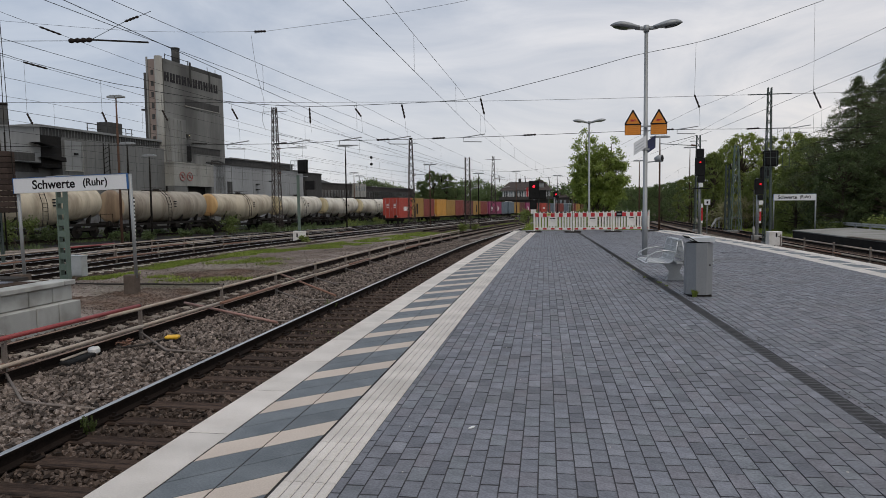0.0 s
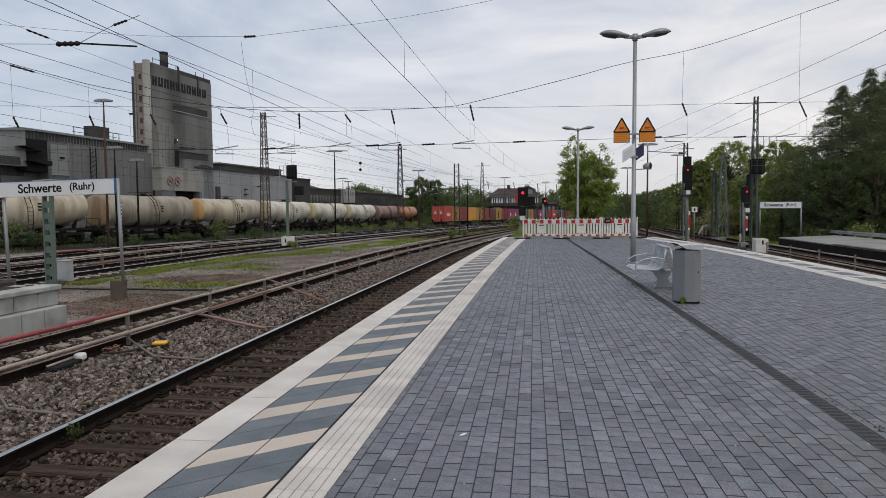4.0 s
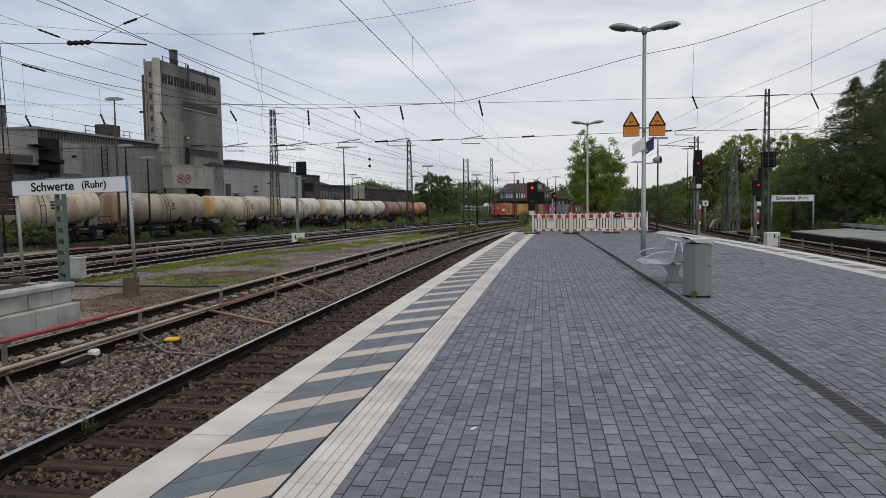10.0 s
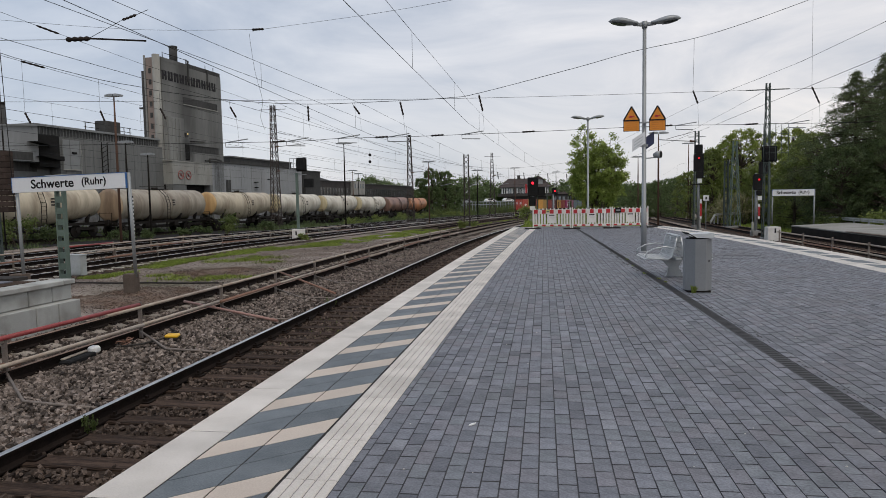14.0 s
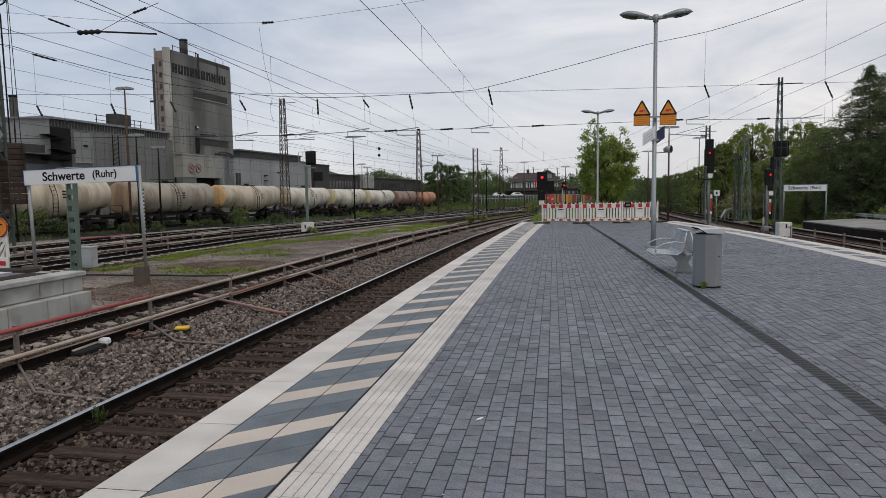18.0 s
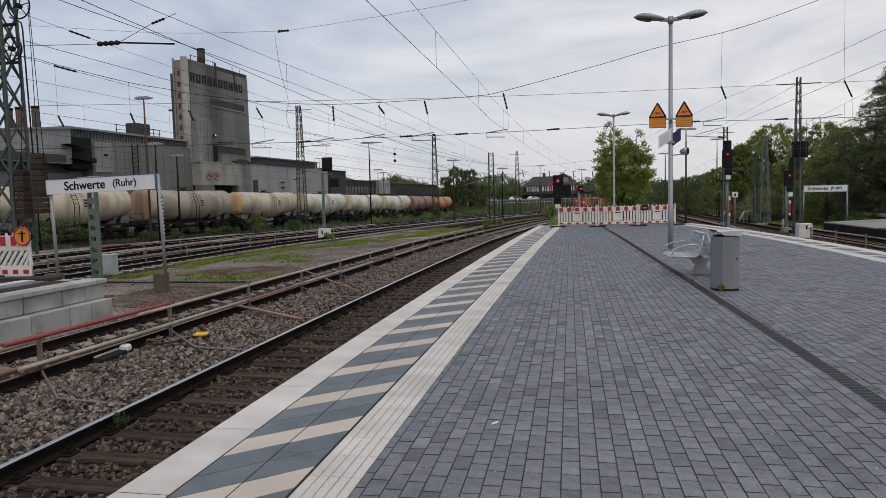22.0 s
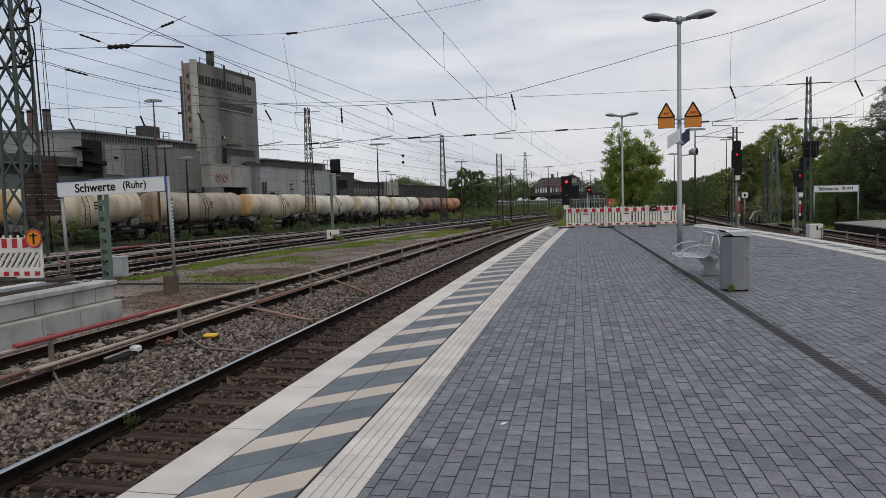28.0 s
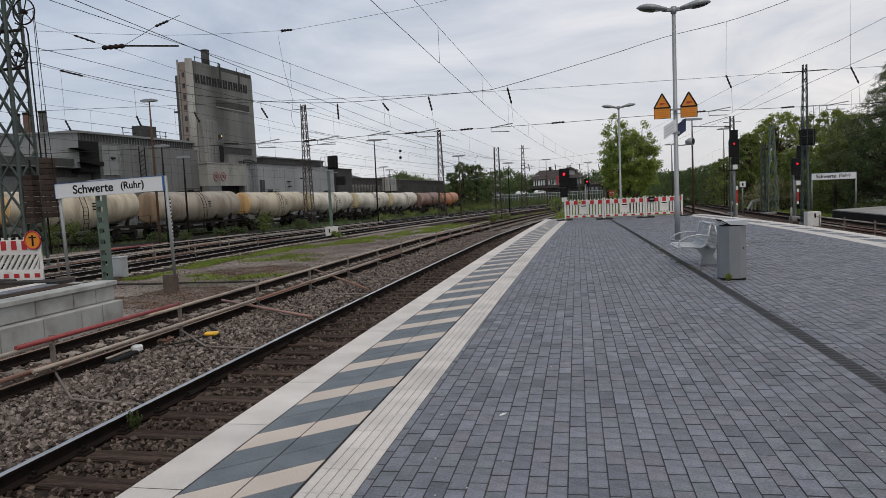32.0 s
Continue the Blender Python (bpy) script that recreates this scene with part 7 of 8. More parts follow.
def tree(x, y, z, height, spread, mat, label, clumps=150, per=42, size=0.11, low=0.12, stems=1, name="tree", thin=1.0):
    t = thing(name, label, "tree", pose(x, y, z), "trees")
    trunk = fresh()
    tops = []
    for s in range(stems):
        ox, oy = (0, 0) if stems == 1 else (rng.uniform(-0.25, 0.25), rng.uniform(-0.25, 0.25))
        lx, ly = (rng.uniform(-0.1, 0.1), rng.uniform(-0.1, 0.1)) if stems == 1 else (rng.uniform(-0.3, 0.3) * spread, rng.uniform(-0.3, 0.3) * spread)
        path = [(ox, oy, -0.3), (ox + lx * 0.2, oy + ly * 0.2, height * 0.3), (ox + lx * 0.6, oy + ly * 0.6, height * 0.6), (ox + lx, oy + ly, height * 0.92)]
        k = height * 0.022 / math.sqrt(stems)
        tube(trunk, path, [k, k * 0.8, k * 0.5, k * 0.15], 8)
        tops.append(path)
    part("trunk", trunk, M["bark"], t)
    centres, radii = [], []
    limbs = fresh()
    for i in range(clumps):
        u = rng.random()
        zz = height * (low + (1 - low) * u ** 0.9)
        k = (zz / height - low) / (1 - low)
        rr = spread * (math.sin(math.pi * min(1.0, 0.16 + 0.8 * k)) ** 0.6) * (0.5 + 0.5 * rng.random() ** 0.5) * (0.8 + 0.4 * noise.noise((math.cos(i) * 2, zz * 0.6, x)))
        a = rng.uniform(0, 2 * math.pi)
        p = (rr * math.cos(a), rr * math.sin(a), zz)
        centres.append(p)
        radii.append((0.2 + 0.16 * rng.random()) * (0.55 + 0.12 * height) * (spread / (0.36 * height) * 0.4 + 0.6) * thin)
        if i % 4 == 0:
            base = tops[i % stems][1 if u < 0.55 else 2]
            tube(limbs, [(base[0], base[1], min(base[2], zz * 0.85)), (p[0] * 0.55, p[1] * 0.55, zz * 0.93), p], [height * 0.007, height * 0.004, 0.01], 5)
    part("limb", limbs, M["bark"], t)
    part("crown", leaf_cloud("crown", centres, radii, per, size, M[mat]), None, t)
    return t


def ash(x, y, z):
    """A two-lobed ash with open, drooping sprays of leaflets."""
    t = thing("tree", "fresh green multi-stemmed ash tree behind the barrier", "tree", pose(x, y, z), "trees")
    tr, limbs, cs = fresh(), fresh(), []
    lobes = ((-0.7, 0.1, 3.95, 1.05, 2.4, 150), (0.85, -0.1, 3.55, 1.0, 2.25, 130), (0.1, 0.2, 3.3, 1.35, 2.3, 170), (0.1, 0.3, 1.8, 1.0, 1.4, 70), (-1.0, 0.0, 3.0, 0.65, 1.0, 40), (1.3, 0.1, 2.8, 0.55, 1.0, 36))
    for cx, cy, cz, rx, rz, many in lobes:
        tube(tr, [(cx * 0.1, cy * 0.1, -0.4), (cx * 0.5, cy, cz * 0.45), (cx * 0.85, cy, cz), (cx, cy, cz + rz * 0.85)], [0.14, 0.1, 0.06, 0.015], 8)
        n = 0
        while n < many:
            d = rng.normal(size=3)
            d /= np.linalg.norm(d)
            p = np.array([cx, cy, cz]) + d * rng.random() ** 0.4 * [rx, rx, rz]
            if p[2] < 0.6 or noise.noise((p[0] * 1.5, p[1] * 1.5 + 9, p[2] * 1.5)) < -0.16:
                continue
            cs.append(p)
            n += 1
            if n % 4 == 0:
                b = (cx * 0.7, cy, min(cz * 0.75, p[2] * 0.8))
                tube(limbs, [b, ((b[0] + p[0]) / 2, (b[1] + p[1]) / 2, (b[2] + p[2]) / 2 + 0.12), tuple(p)], [0.025, 0.014, 0.005], 5)
    part("trunk", tr, M["bark"], t)
    part("limb", limbs, M["bark"], t)
    part("crown", leaf_cloud("crown", cs, np.full(len(cs), 0.27), 62, 0.068, M["leaf_ash"], 0.42), None, t)


ash(3.2, 43.4, -0.4)
for tx, ty, th, ts, tall in ((-33.4, 183, 10.4, 3.0, 150), (-30.2, 182, 13.2, 3.4, 200), (-26.8, 184, 12.4, 3.2, 190), (-24.6, 187, 8.6, 2.4, 110)):
    tree(tx, ty, -3.2, th, ts * 1.15, "leaf_haze", "green tree between the yard and the works", tall, 70, 0.17, 0.02)
GREEN = "leafy green tree beside the curving tracks"
for x, y, top, s, mt in ((16.1, 115, 3.5, 3.6, "leaf_dark"), (18.3, 112, 3.8, 3.2, "leaf"), (19.6, 105, 4.1, 3.0, "leaf_dark"), (19.4, 95, 4.7, 2.4, "leaf"),
                              (20.8, 88, 6.3, 1.8, "leaf"), (20.4, 80, 7.5, 2.0, "leaf"), (21.2, 78, 8.5, 3.1, "leaf_light"), (24.3, 80, 8.2, 2.9, "leaf"), (25.6, 76, 8.2, 2.5, "leaf_light"), (24.8, 70, 7.0, 2.1, "leaf"),
                              (20.2, 68, 4.2, 2.2, "leaf"), (22.6, 66, 4.8, 2.4, "leaf_light"), (18.2, 76, 3.4, 1.9, "leaf_light"),
                              (17.2, 74, 6.2, 1.6, "leaf"), (22.6, 62, 6.6, 2.6, "leaf"), (19.0, 55.5, 4.0, 1.8, "leaf"), (20.3, 50.5, 4.6, 2.2, "leaf_dark"), (23.0, 49.5, 5.2, 2.3, "leaf_dark"), (26.0, 50, 6.0, 2.6, "leaf_dark"),
                              (16.0, 128, 3.4, 3.4, "leaf"), (21, 142, 4.0, 4.4, "leaf"), (27, 150, 5, 5, "leaf"), (13.0, 150, 3.0, 4.0, "leaf_dark")):
    zb = -1.2 + max(drop(y), -1.0) * 0.8
    tree(x, y, zb, top - zb, s * 1.3, mt if y < 100 else "leaf_haze", GREEN, 260 if y < 90 else 150, 76 if y < 90 else 110, 0.065 if y < 66 else 0.085, 0.02, thin=0.72)



def conifer(x, y, z, height, slope, widest, label, droop=0.3, needle=0.05, mat="needle"):
    """A cone of layered branches; sprays of needles hang along each one."""
    t = thing("conifer", label, "tree", pose(x, y, z), "trees")
    part("trunk", tube(fresh(), [(0, 0, -0.3), (0.05, 0, height * 0.5), (0, 0, height * 0.98)], [height * 0.02, height * 0.012, 0.015], 8), M["bark"], t)
    limbs, cs, rs = fresh(), [], []
    zz, k = height * 0.99, 0
    while zz > 0.5:
        reach = min(widest, 0.12 + slope * (height - zz))
        for _ in range(6 if reach < 1.2 else 10):
            a, length = rng.uniform(0, 2 * math.pi), reach * rng.uniform(0.55, 1.12)
            tip = length * droop
            base = zz + rng.uniform(-0.2, 0.2)
            spots = [(length * f * math.cos(a), length * f * math.sin(a), base + 0.14 * length * f - tip * f * f) for f in (0.0, 0.35, 0.7, 1.0)]
            if k % 2 == 0:
                tube(limbs, spots, [0.012 + 0.007 * length, 0.03, 0.018, 0.006], 4)
            for i in range(3 + int(length * 2.6)):
                f = 1.0 - 0.85 * rng.random() ** 1.3
                side = rng.normal() * 0.16 * length * f
                cs.append((length * f * math.cos(a) - side * math.sin(a), length * f * math.sin(a) + side * math.cos(a), base + 0.14 * length * f - tip * f * f - 0.35 * abs(side) - 0.06))
                rs.append(0.13 + 0.18 * rng.random() + 0.03 * length)
            k += 1
        zz -= 0.2 + 0.05 * (height - zz) ** 0.5
    part("limb", limbs, M["bark"], t)
    part("crown", leaf_cloud("crown", cs, rs, 44, needle, M[mat], 0.3), None, t)
    return t


CON = "dark green conifer with drooping, layered branches behind the old platform"
conifer(22.2, 53.2, -1.3, 11.5, 0.82, 4.8, CON)
conifer(24.9, 55.0, -1.3, 13.0, 0.85, 4.8, "tall dark conifer with long hanging sprays behind the old platform", 0.5)
conifer(27.4, 57.5, -1.3, 13.6, 0.8, 4.6, "tall dark conifer with long hanging sprays behind the old platform", 0.5)
conifer(30.6, 57.0, -1.3, 16.5, 0.6, 5.2, "tall dark conifer with long hanging sprays behind the old platform", 0.5, 0.06)
conifer(24.8, 50.2, -1.3, 6.8, 0.8, 2.8, "bushy dark conifer at the edge of the old platform", 0.4, 0.05, "leaf_dark")
conifer(28.6, 50.5, -1.3, 9.0, 0.7, 3.2, "bushy dark conifer at the edge of the old platform", 0.5, 0.05, "leaf_dark")


def bush(x, y, z, r, h, mat, label="green bush beside the tracks", per=70):
    b = thing("bush", label, "bush", pose(x, y, z), "bushes")
    st = fresh()
    cs, rs = [], []
    for k in range(10):
        a, q = rng.uniform(0, 6.28), r * rng.random() ** 0.5 * 0.8
        p = (q * math.cos(a), q * math.sin(a), h * (0.25 + 0.6 * rng.random()))
        tube(st, [(p[0] * 0.2, p[1] * 0.2, -0.2), p], [0.03, 0.008], 4)
        cs.append(p)
        rs.append(0.35 * max(r, h) * rng.uniform(0.7, 1.2))
    part("stem", st, M["bark"], b)
    part("foliage", leaf_cloud("foliage", cs, rs, per, 0.07 + 0.02 * r, M[mat]), None, b)


for i in range(9):
    yb = 36 + i * 11.2 + rng.uniform(-1.5, 1.5)
    xb = -40.7 + 0.0954 * yb + rng.uniform(3.0, 5.5)
    bush(xb, yb, ground_z(xb, yb), rng.uniform(0.6, 1.1), rng.uniform(0.4, 0.9), "leaf_dark", "dark green bush in front of the parked tank wagons", 70)
for x, y, r, h in ((-29.5, 59.7, 1.1, 1.9), (-33.5, 39.0, 1.5, 2.0), (-33.8, 42.5, 1.0, 1.3), (-31.5, 50.0, 0.8, 0.7), (-30.5, 54.0, 0.7, 0.7), (-28.2, 66.0, 0.8, 1.1)):
    bush(x, y, ground_z(x, y), r, h, "leaf_bush" if h > 1.5 else "leaf_dark", "green bush in front of the parked tank wagons", 90)
for i in range(30):
    yb = 34 + i * 4.4
    bush(-40.7 + 0.0954 * yb - rng.uniform(2.4, 3.2), yb, ground_z(-43, yb), rng.uniform(1.2, 2.0), rng.uniform(0.5, 1.0), "leaf_dark", "dark undergrowth behind the parked tank wagons", 80)
for x, y, r, h in ((-8.0, 65.0, 0.6, 0.8), (-7.1, 66.6, 0.6, 0.7), (-16.3, 44.2, 0.4, 0.5), (-1.5, 62, 1.0, 1.4), (4.4, 45, 0.8, 0.8), (1.6, 40, 0.7, 0.9), (3.2, 58, 1.3, 1.5)):
    bush(x, y, ground_z(x, y) + (0.8 if x > -1.6 else 0), r, h, "leaf")
for k in range(14):
    y = 80 + 5.6 * k
    x = -19.5 + y * y / 1900 + rng.uniform(-1, 1)
    bush(x - 11.5 if k % 2 else x - 10.0, y + 10, ground_z(x, y + 30), rng.uniform(1.0, 1.8), rng.uniform(0.8, 1.6), "leaf_bush" if k % 2 else "leaf", "low bush on the green bank of the yard")
for k in range(58):  # scrub below the yard railing
    y = 150 + 1.35 * k + rng.uniform(-1, 1)
    x = -34 + (y - 150) * 0.34 + rng.uniform(-3.5, 3.5)
    bush(x, y, -3.4, rng.uniform(1.3, 2.4), rng.uniform(1.5, 3.2), "leaf_bush" if k % 3 else "leaf_dark", "overgrown shrub below the yard railing", 60)
for k in range(16):
    y = 46 + 3.4 * k
    bush(19.6 + rng.uniform(-1, 1.5) + 0.03 * (y - 46), y, -1.0, rng.uniform(0.8, 1.5), rng.uniform(0.8, 1.8), "leaf_bush" if k % 3 else "leaf", "bush at the foot of the trees")

for dx in (-1.6, -0.4, 0.9, 2.0):
    bush(17.5 + dx, 66.5 + dx * 0.3, -1.1, 1.3, 3.1 - 0.3 * abs(dx), "blossom", "cream-blossomed shrub beside the lattice mast", 90)


def woods(name, label, x0, x1, y, z, h, n, per, size, mat):
    cs = np.stack([rng.uniform(x0, x1, n), y + rng.uniform(-8, 8, n), np.zeros(n)], 1)
    prof = np.array([h * (0.72 + 0.28 * noise.noise((c[0] * 0.045, y * 0.1, 3)) + 0.14 * noise.noise((c[0] * 0.16, y, 1))) for c in cs])
    cs[:, 2] = z + prof * rng.random(n) ** 0.55
    ob = new(name, leaf_cloud(name, cs, np.full(n, h * 0.13), per, size, M[mat]))
    tagged(ob, label, "woods", kind="stuff")


woods("far_woods", "distant dark green woods on the skyline", -190, 20, 300, -4, 17.5, 1500, 44, 0.42, "leaf_haze")
woods("far_woods", "distant dark green woods on the skyline", 0, 150, 290, -4, 13, 1100, 44, 0.42, "leaf_haze")
woods("mid_woods", "green trees behind the yard", -75, -14, 272, -3.5, 13, 700, 44, 0.34, "leaf_haze")
woods("mid_woods", "green trees beside the curving tracks", 30, 95, 185, -3, 8.5, 600, 44, 0.3, "leaf_haze")
woods("back_woods", "dark trees behind the old platform", 36, 90, 88, -1.5, 13, 700, 50, 0.15, "leaf_dark")
hill = grid_mesh("hill", [-700 + 60 * i for i in range(24)], [320, 420, 560, 800], lambda x, y: -4 + (y - 320) * 0.03 + 7 * noise.noise((x * 0.004, y * 0.004, 0)) * (y > 320), M["leaf_dark"])
tagged(new("hill", hill), "low wooded hills on the horizon", "backdrop", kind="structure")

# ---- grass and weeds on the yard ----


def blades(name, label, spots, mat, h, per, r):
    """spots: (x, y) arrays; little fans of blades."""
    n = len(spots) * per
    p = np.repeat(np.asarray(spots, float), per, axis=0) + rng.normal(size=(n, 2)) * r
    z = np.array([ground_z(x, y) for x, y in p]) - 0.02
    a = rng.uniform(0, 2 * np.pi, n)
    d = np.stack([np.cos(a), np.sin(a)], 1)
    hh = h * (0.4 + rng.random(n))
    w = 0.12 * hh + 0.008
    base = np.concatenate([p, z[:, None]], 1)
    side = np.stack([-d[:, 1] * w, d[:, 0] * w, np.zeros(n)], 1)
    tip = base + np.concatenate([d * (hh * 0.6)[:, None], hh[:, None]], 1)
    v = np.stack([base - side, base + side, tip], 1).reshape(-1, 3)
    me = mesh_of(name, v.tolist(), np.arange(3 * n).reshape(-1, 3).tolist(), M[mat])
    tagged(new(name, me), label, "grass", kind="stuff")


def scatter(n, f):
    return [f() for _ in range(n)]


def on_band(lat0, lat1, y0, y1, two_r=1700):
    y = rng.uniform(y0, y1)
    return (rng.uniform(lat0, lat1) + y * y / two_r, y)


def patchy(lat0, lat1, y0, y1, n, cut=0.05, two_r=1700):
    out = []
    while len(out) < n:
        x, y = on_band(lat0, lat1, y0, y1, two_r)
        if noise.noise((x * 0.3, y * 0.12, 5)) > cut:
            out.append((x, y))
    return out


def verge():
    """A spot on the strip of grass that follows the third track and widens further on."""
    while True:
        y = 21.6 + 50.4 * rng.random() ** 1.25
        far_side = np.interp(y, (32, 36, 40, 48, 61), (-17.1, -16.5, -15.6, -14.9, -14.6))
        near_side = np.interp(y, (22, 31, 33, 36, 38, 43, 53, 72), (-15.7, -15.8, -14.9, -14.7, -12.8, -12.4, -11.6, -11.3))
        lat = far_side + (near_side - far_side) * rng.random()
        x = lat + y * y / 1700
        if noise.noise((x * 0.7, y * 0.35, 5)) > -0.18:
            return (x, y)


blades("grass", "green grass strip along the third track", scatter(7500, verge), "grass", 0.085, 9, 0.1)
for x, y, r, n in ((-13.7, 22.4, 0.2, 40), (-12.66, 21.7, 0.28, 60), (-11.4, 21.5, 0.35, 80), (-11.0, 22.1, 0.25, 50), (-10.42, 22.1, 0.2, 30), (-13.86, 28.0, 0.45, 90), (-13.3, 28.7, 0.4, 80), (-13.1, 29.9, 0.45, 90), (-11.8, 27.6, 0.3, 50)):
    blades("grass", "small patch of grass on the bare gravel", [(x + rng.normal() * r, y + rng.normal() * r) for _ in range(n)], "grass", 0.085, 9, 0.1)
blades("grass", "rough grass beside the far tracks", scatter(1500, lambda: (rng.uniform(5.0, 7.6) + 0.02 * 20, rng.uniform(39, 72))), "grass", 0.28, 8, 0.25)
blades("grass", "tall grass on the bank beyond the yard", patchy(-34, -29.4, 66, 190, 1500, -0.1, 1900), "leaf_dark", 0.4, 7, 0.5)
blades("grass", "low grass between the yard tracks further along", patchy(-11.9, -10.9, 62, 110, 500, 0.0), "grass", 0.12, 7, 0.2)
blades("grass", "rough grass in front of the parked tank wagons", patchy(-36, -31.5, 26, 120, 900, 0.0, 2600), "leaf_dark", 0.22, 7, 0.3)
blades("grass", "grass beside the curving tracks", scatter(1500, lambda: (lambda y: (right_x(y) + rng.choice([rng.uniform(-5.0, -2.2), rng.uniform(10.2, 12.5)]), y))(rng.uniform(42, 110))), "grass", 0.2, 7, 0.4)
blades("grass", "grass verge between the far tracks and the trees", scatter(2600, lambda: (lambda y: (right_x(y) + rng.uniform(6.2, 9.8), y))(rng.uniform(47, 92))), "grass", 0.16, 7, 0.35)
blades("weeds", "small weeds between the wooden sleepers", patchy(-4.6, -2.75, 4.5, 18, 90, 0.1), "grass", 0.06, 9, 0.07)
blades("weeds", "small weeds in the ballast of the near track", patchy(-6.4, -2.9, 4, 40, 260, 0.2), "leaf", 0.09, 7, 0.06)
bank_spots = [(rng.uniform(-1.0, 4.9), rng.uniform(37, 62)) for _ in range(900)]
v, f = [], []
for x, y in bank_spots:
    for _ in range(6):
        a, h = rng.uniform(0, 6.28), rng.uniform(0.1, 0.45)
        k = len(v)
        bx, by = x + rng.normal() * 0.2, y + rng.normal() * 0.2
        v += [(bx - 0.02, by, -0.15), (bx + 0.02, by, -0.15), (bx + math.cos(a) * h * 0.5, by + math.sin(a) * h * 0.5, -0.12 + h)]
        f.append((k, k + 1, k + 2))
tagged(new("grass", mesh_of("grass", v, f, M["grass"])), "long grass on the bank behind the barrier", "grass", kind="stuff")
for x, y, z, h in ((-4.96, 6.57, -0.95, 0.26), (-4.93, 6.62, -0.95, 0.18), (-3.2, 12.4, -0.95, 0.3), (-3.1, 12.8, -0.95, 0.25), (-5.0, 15.0, -0.95, 0.3), (-4.95, 15.3, -0.95, 0.22), (-2.9, 3.4, -0.95, 0.2)):
    sprig(x, y, z, h)

# ---- ballast stones ----


def stones(name, label, spots, lo, hi, mat="stone"):
    """Broken angular stones: tilted, uneven six-sided lumps."""
    n = len(spots)
    p = np.asarray(spots, float)
    size = rng.uniform(lo, hi, (n, 1, 1))
    cube = np.array([(-1, -1, -1), (1, -1, -1), (1, 1, -1), (-1, 1, -1), (-1, -1, 1), (1, -1, 1), (1, 1, 1), (-1, 1, 1)], float)
    jit = cube[None] * rng.uniform(0.4, 1.0, (n, 8, 3)) * rng.uniform(0.6, 1.1, (n, 1, 3))
    q = rng.normal(size=(n, 4)) * [1.0, 0.35, 0.35, 1.0]
    q /= np.linalg.norm(q, axis=1)[:, None]
    w, u = q[:, 0][:, None, None], q[:, None, 1:]
    v = jit + 2 * np.cross(u, np.cross(u, jit) + w * jit)
    v = v * size + p[:, None]
    quad = np.array([(3, 2, 1, 0), (4, 5, 6, 7), (0, 1, 5, 4), (1, 2, 6, 5), (2, 3, 7, 6), (3, 0, 4, 7)])
    f = (quad[None] + 8 * np.arange(n)[:, None, None]).reshape(-1, 4)
    me = bpy.data.meshes.new(name)
    me.vertices.add(8 * n)
    me.vertices.foreach_set("co", v.ravel())
    me.loops.add(f.size)
    me.loops.foreach_set("vertex_index", f.ravel())
    me.polygons.add(len(f))
    me.polygons.foreach_set("loop_start", np.arange(0, f.size, 4))
    me.materials.append(M[mat])
    me.update(calc_edges=True)
    me.shade_flat()
    tagged(new(name, me), label, "ballast", kind="stuff")


def bed_spots(lat, two_r, half, y0, y1, n, lift=0.0, sleepers=True):
    out = []
    while len(out) < n:
        y = y0 + (y1 - y0) * rng.random() ** 1.6
        d = rng.uniform(-half, half)
        if sleepers and min(abs(d - 0.752), abs(d + 0.752)) < 0.08 or (sleepers and abs(d) < 1.3 and abs((y - 2.0 + 0.315) % 0.63 - 0.315) < 0.15 and rng.random() < 0.97):
            continue
        z = RAIL - 0.2 - max(0.0, abs(d) - 1.5) * 0.25 + lift + rng.uniform(-0.055, 0.03)
        out.append((track_x(lat, two_r, y) + d, y, z + drop(y)))
    return out


stones("ballast_stones", "loose brown-grey ballast stones of the near track", bed_spots(-4.34, 1640, 2.2, 2.5, 40, 40000, 0.018), 0.018, 0.04, "stone_oily_shaded")
stones("ballast_stones", "loose brown-grey ballast stones between the tracks", bed_spots(-6.4, 1640, 1.08, 3, 44, 46000, 0.03, False), 0.019, 0.045)
stones("ballast_stones", "loose brown-grey ballast stones of the closed track", bed_spots(-8.35, 1640, 2.2, 4, 40, 28000, 0.005), 0.018, 0.04)


def bareness(x, y):
    """Above 0 where soil lies bare around the sign post."""
    near_patch = 1.0 - ((x + 11.6) / 2.3) ** 2 - ((y - 16.9) / 2.2) ** 2
    far_patch = 0.9 - ((x + 11.8) / 1.8) ** 2 - ((y - 23.4) / 1.9) ** 2
    return max(-1.5, min(0.9, max(near_patch, far_patch) + 0.8 * noise.noise((x * 1.1, y * 1.1, 9))))


stones("gravel_stones", "gravel around the sign posts", [(x, y, ground_z(x, y) + 0.004) for x, y in scatter(22000, lambda: on_band(-16, -9.9, 12, 44)) if bareness(x, y) < 0.2 or rng.random() < 0.25], 0.007, 0.021)
stones("soil_clods", "crumbs of rust-brown soil on the bare ground", [(x, y, ground_z(x, y) + 0.018) for x, y in scatter(16000, lambda: (rng.uniform(-15, -9.3), rng.uniform(13.5, 27))) if bareness(x, y) > 0.0], 0.007, 0.024, "soil")
soil = grid_mesh("bare_soil", [-16 + 0.2 * i for i in range(36)], [13 + 0.25 * i for i in range(60)], lambda x, y: ground_z(x, y) + 0.02 * bareness(x, y), M["soil"])
tagged(new("bare_soil", soil), "patch of bare rust-brown soil on the yard ground", "ground", kind="structure")
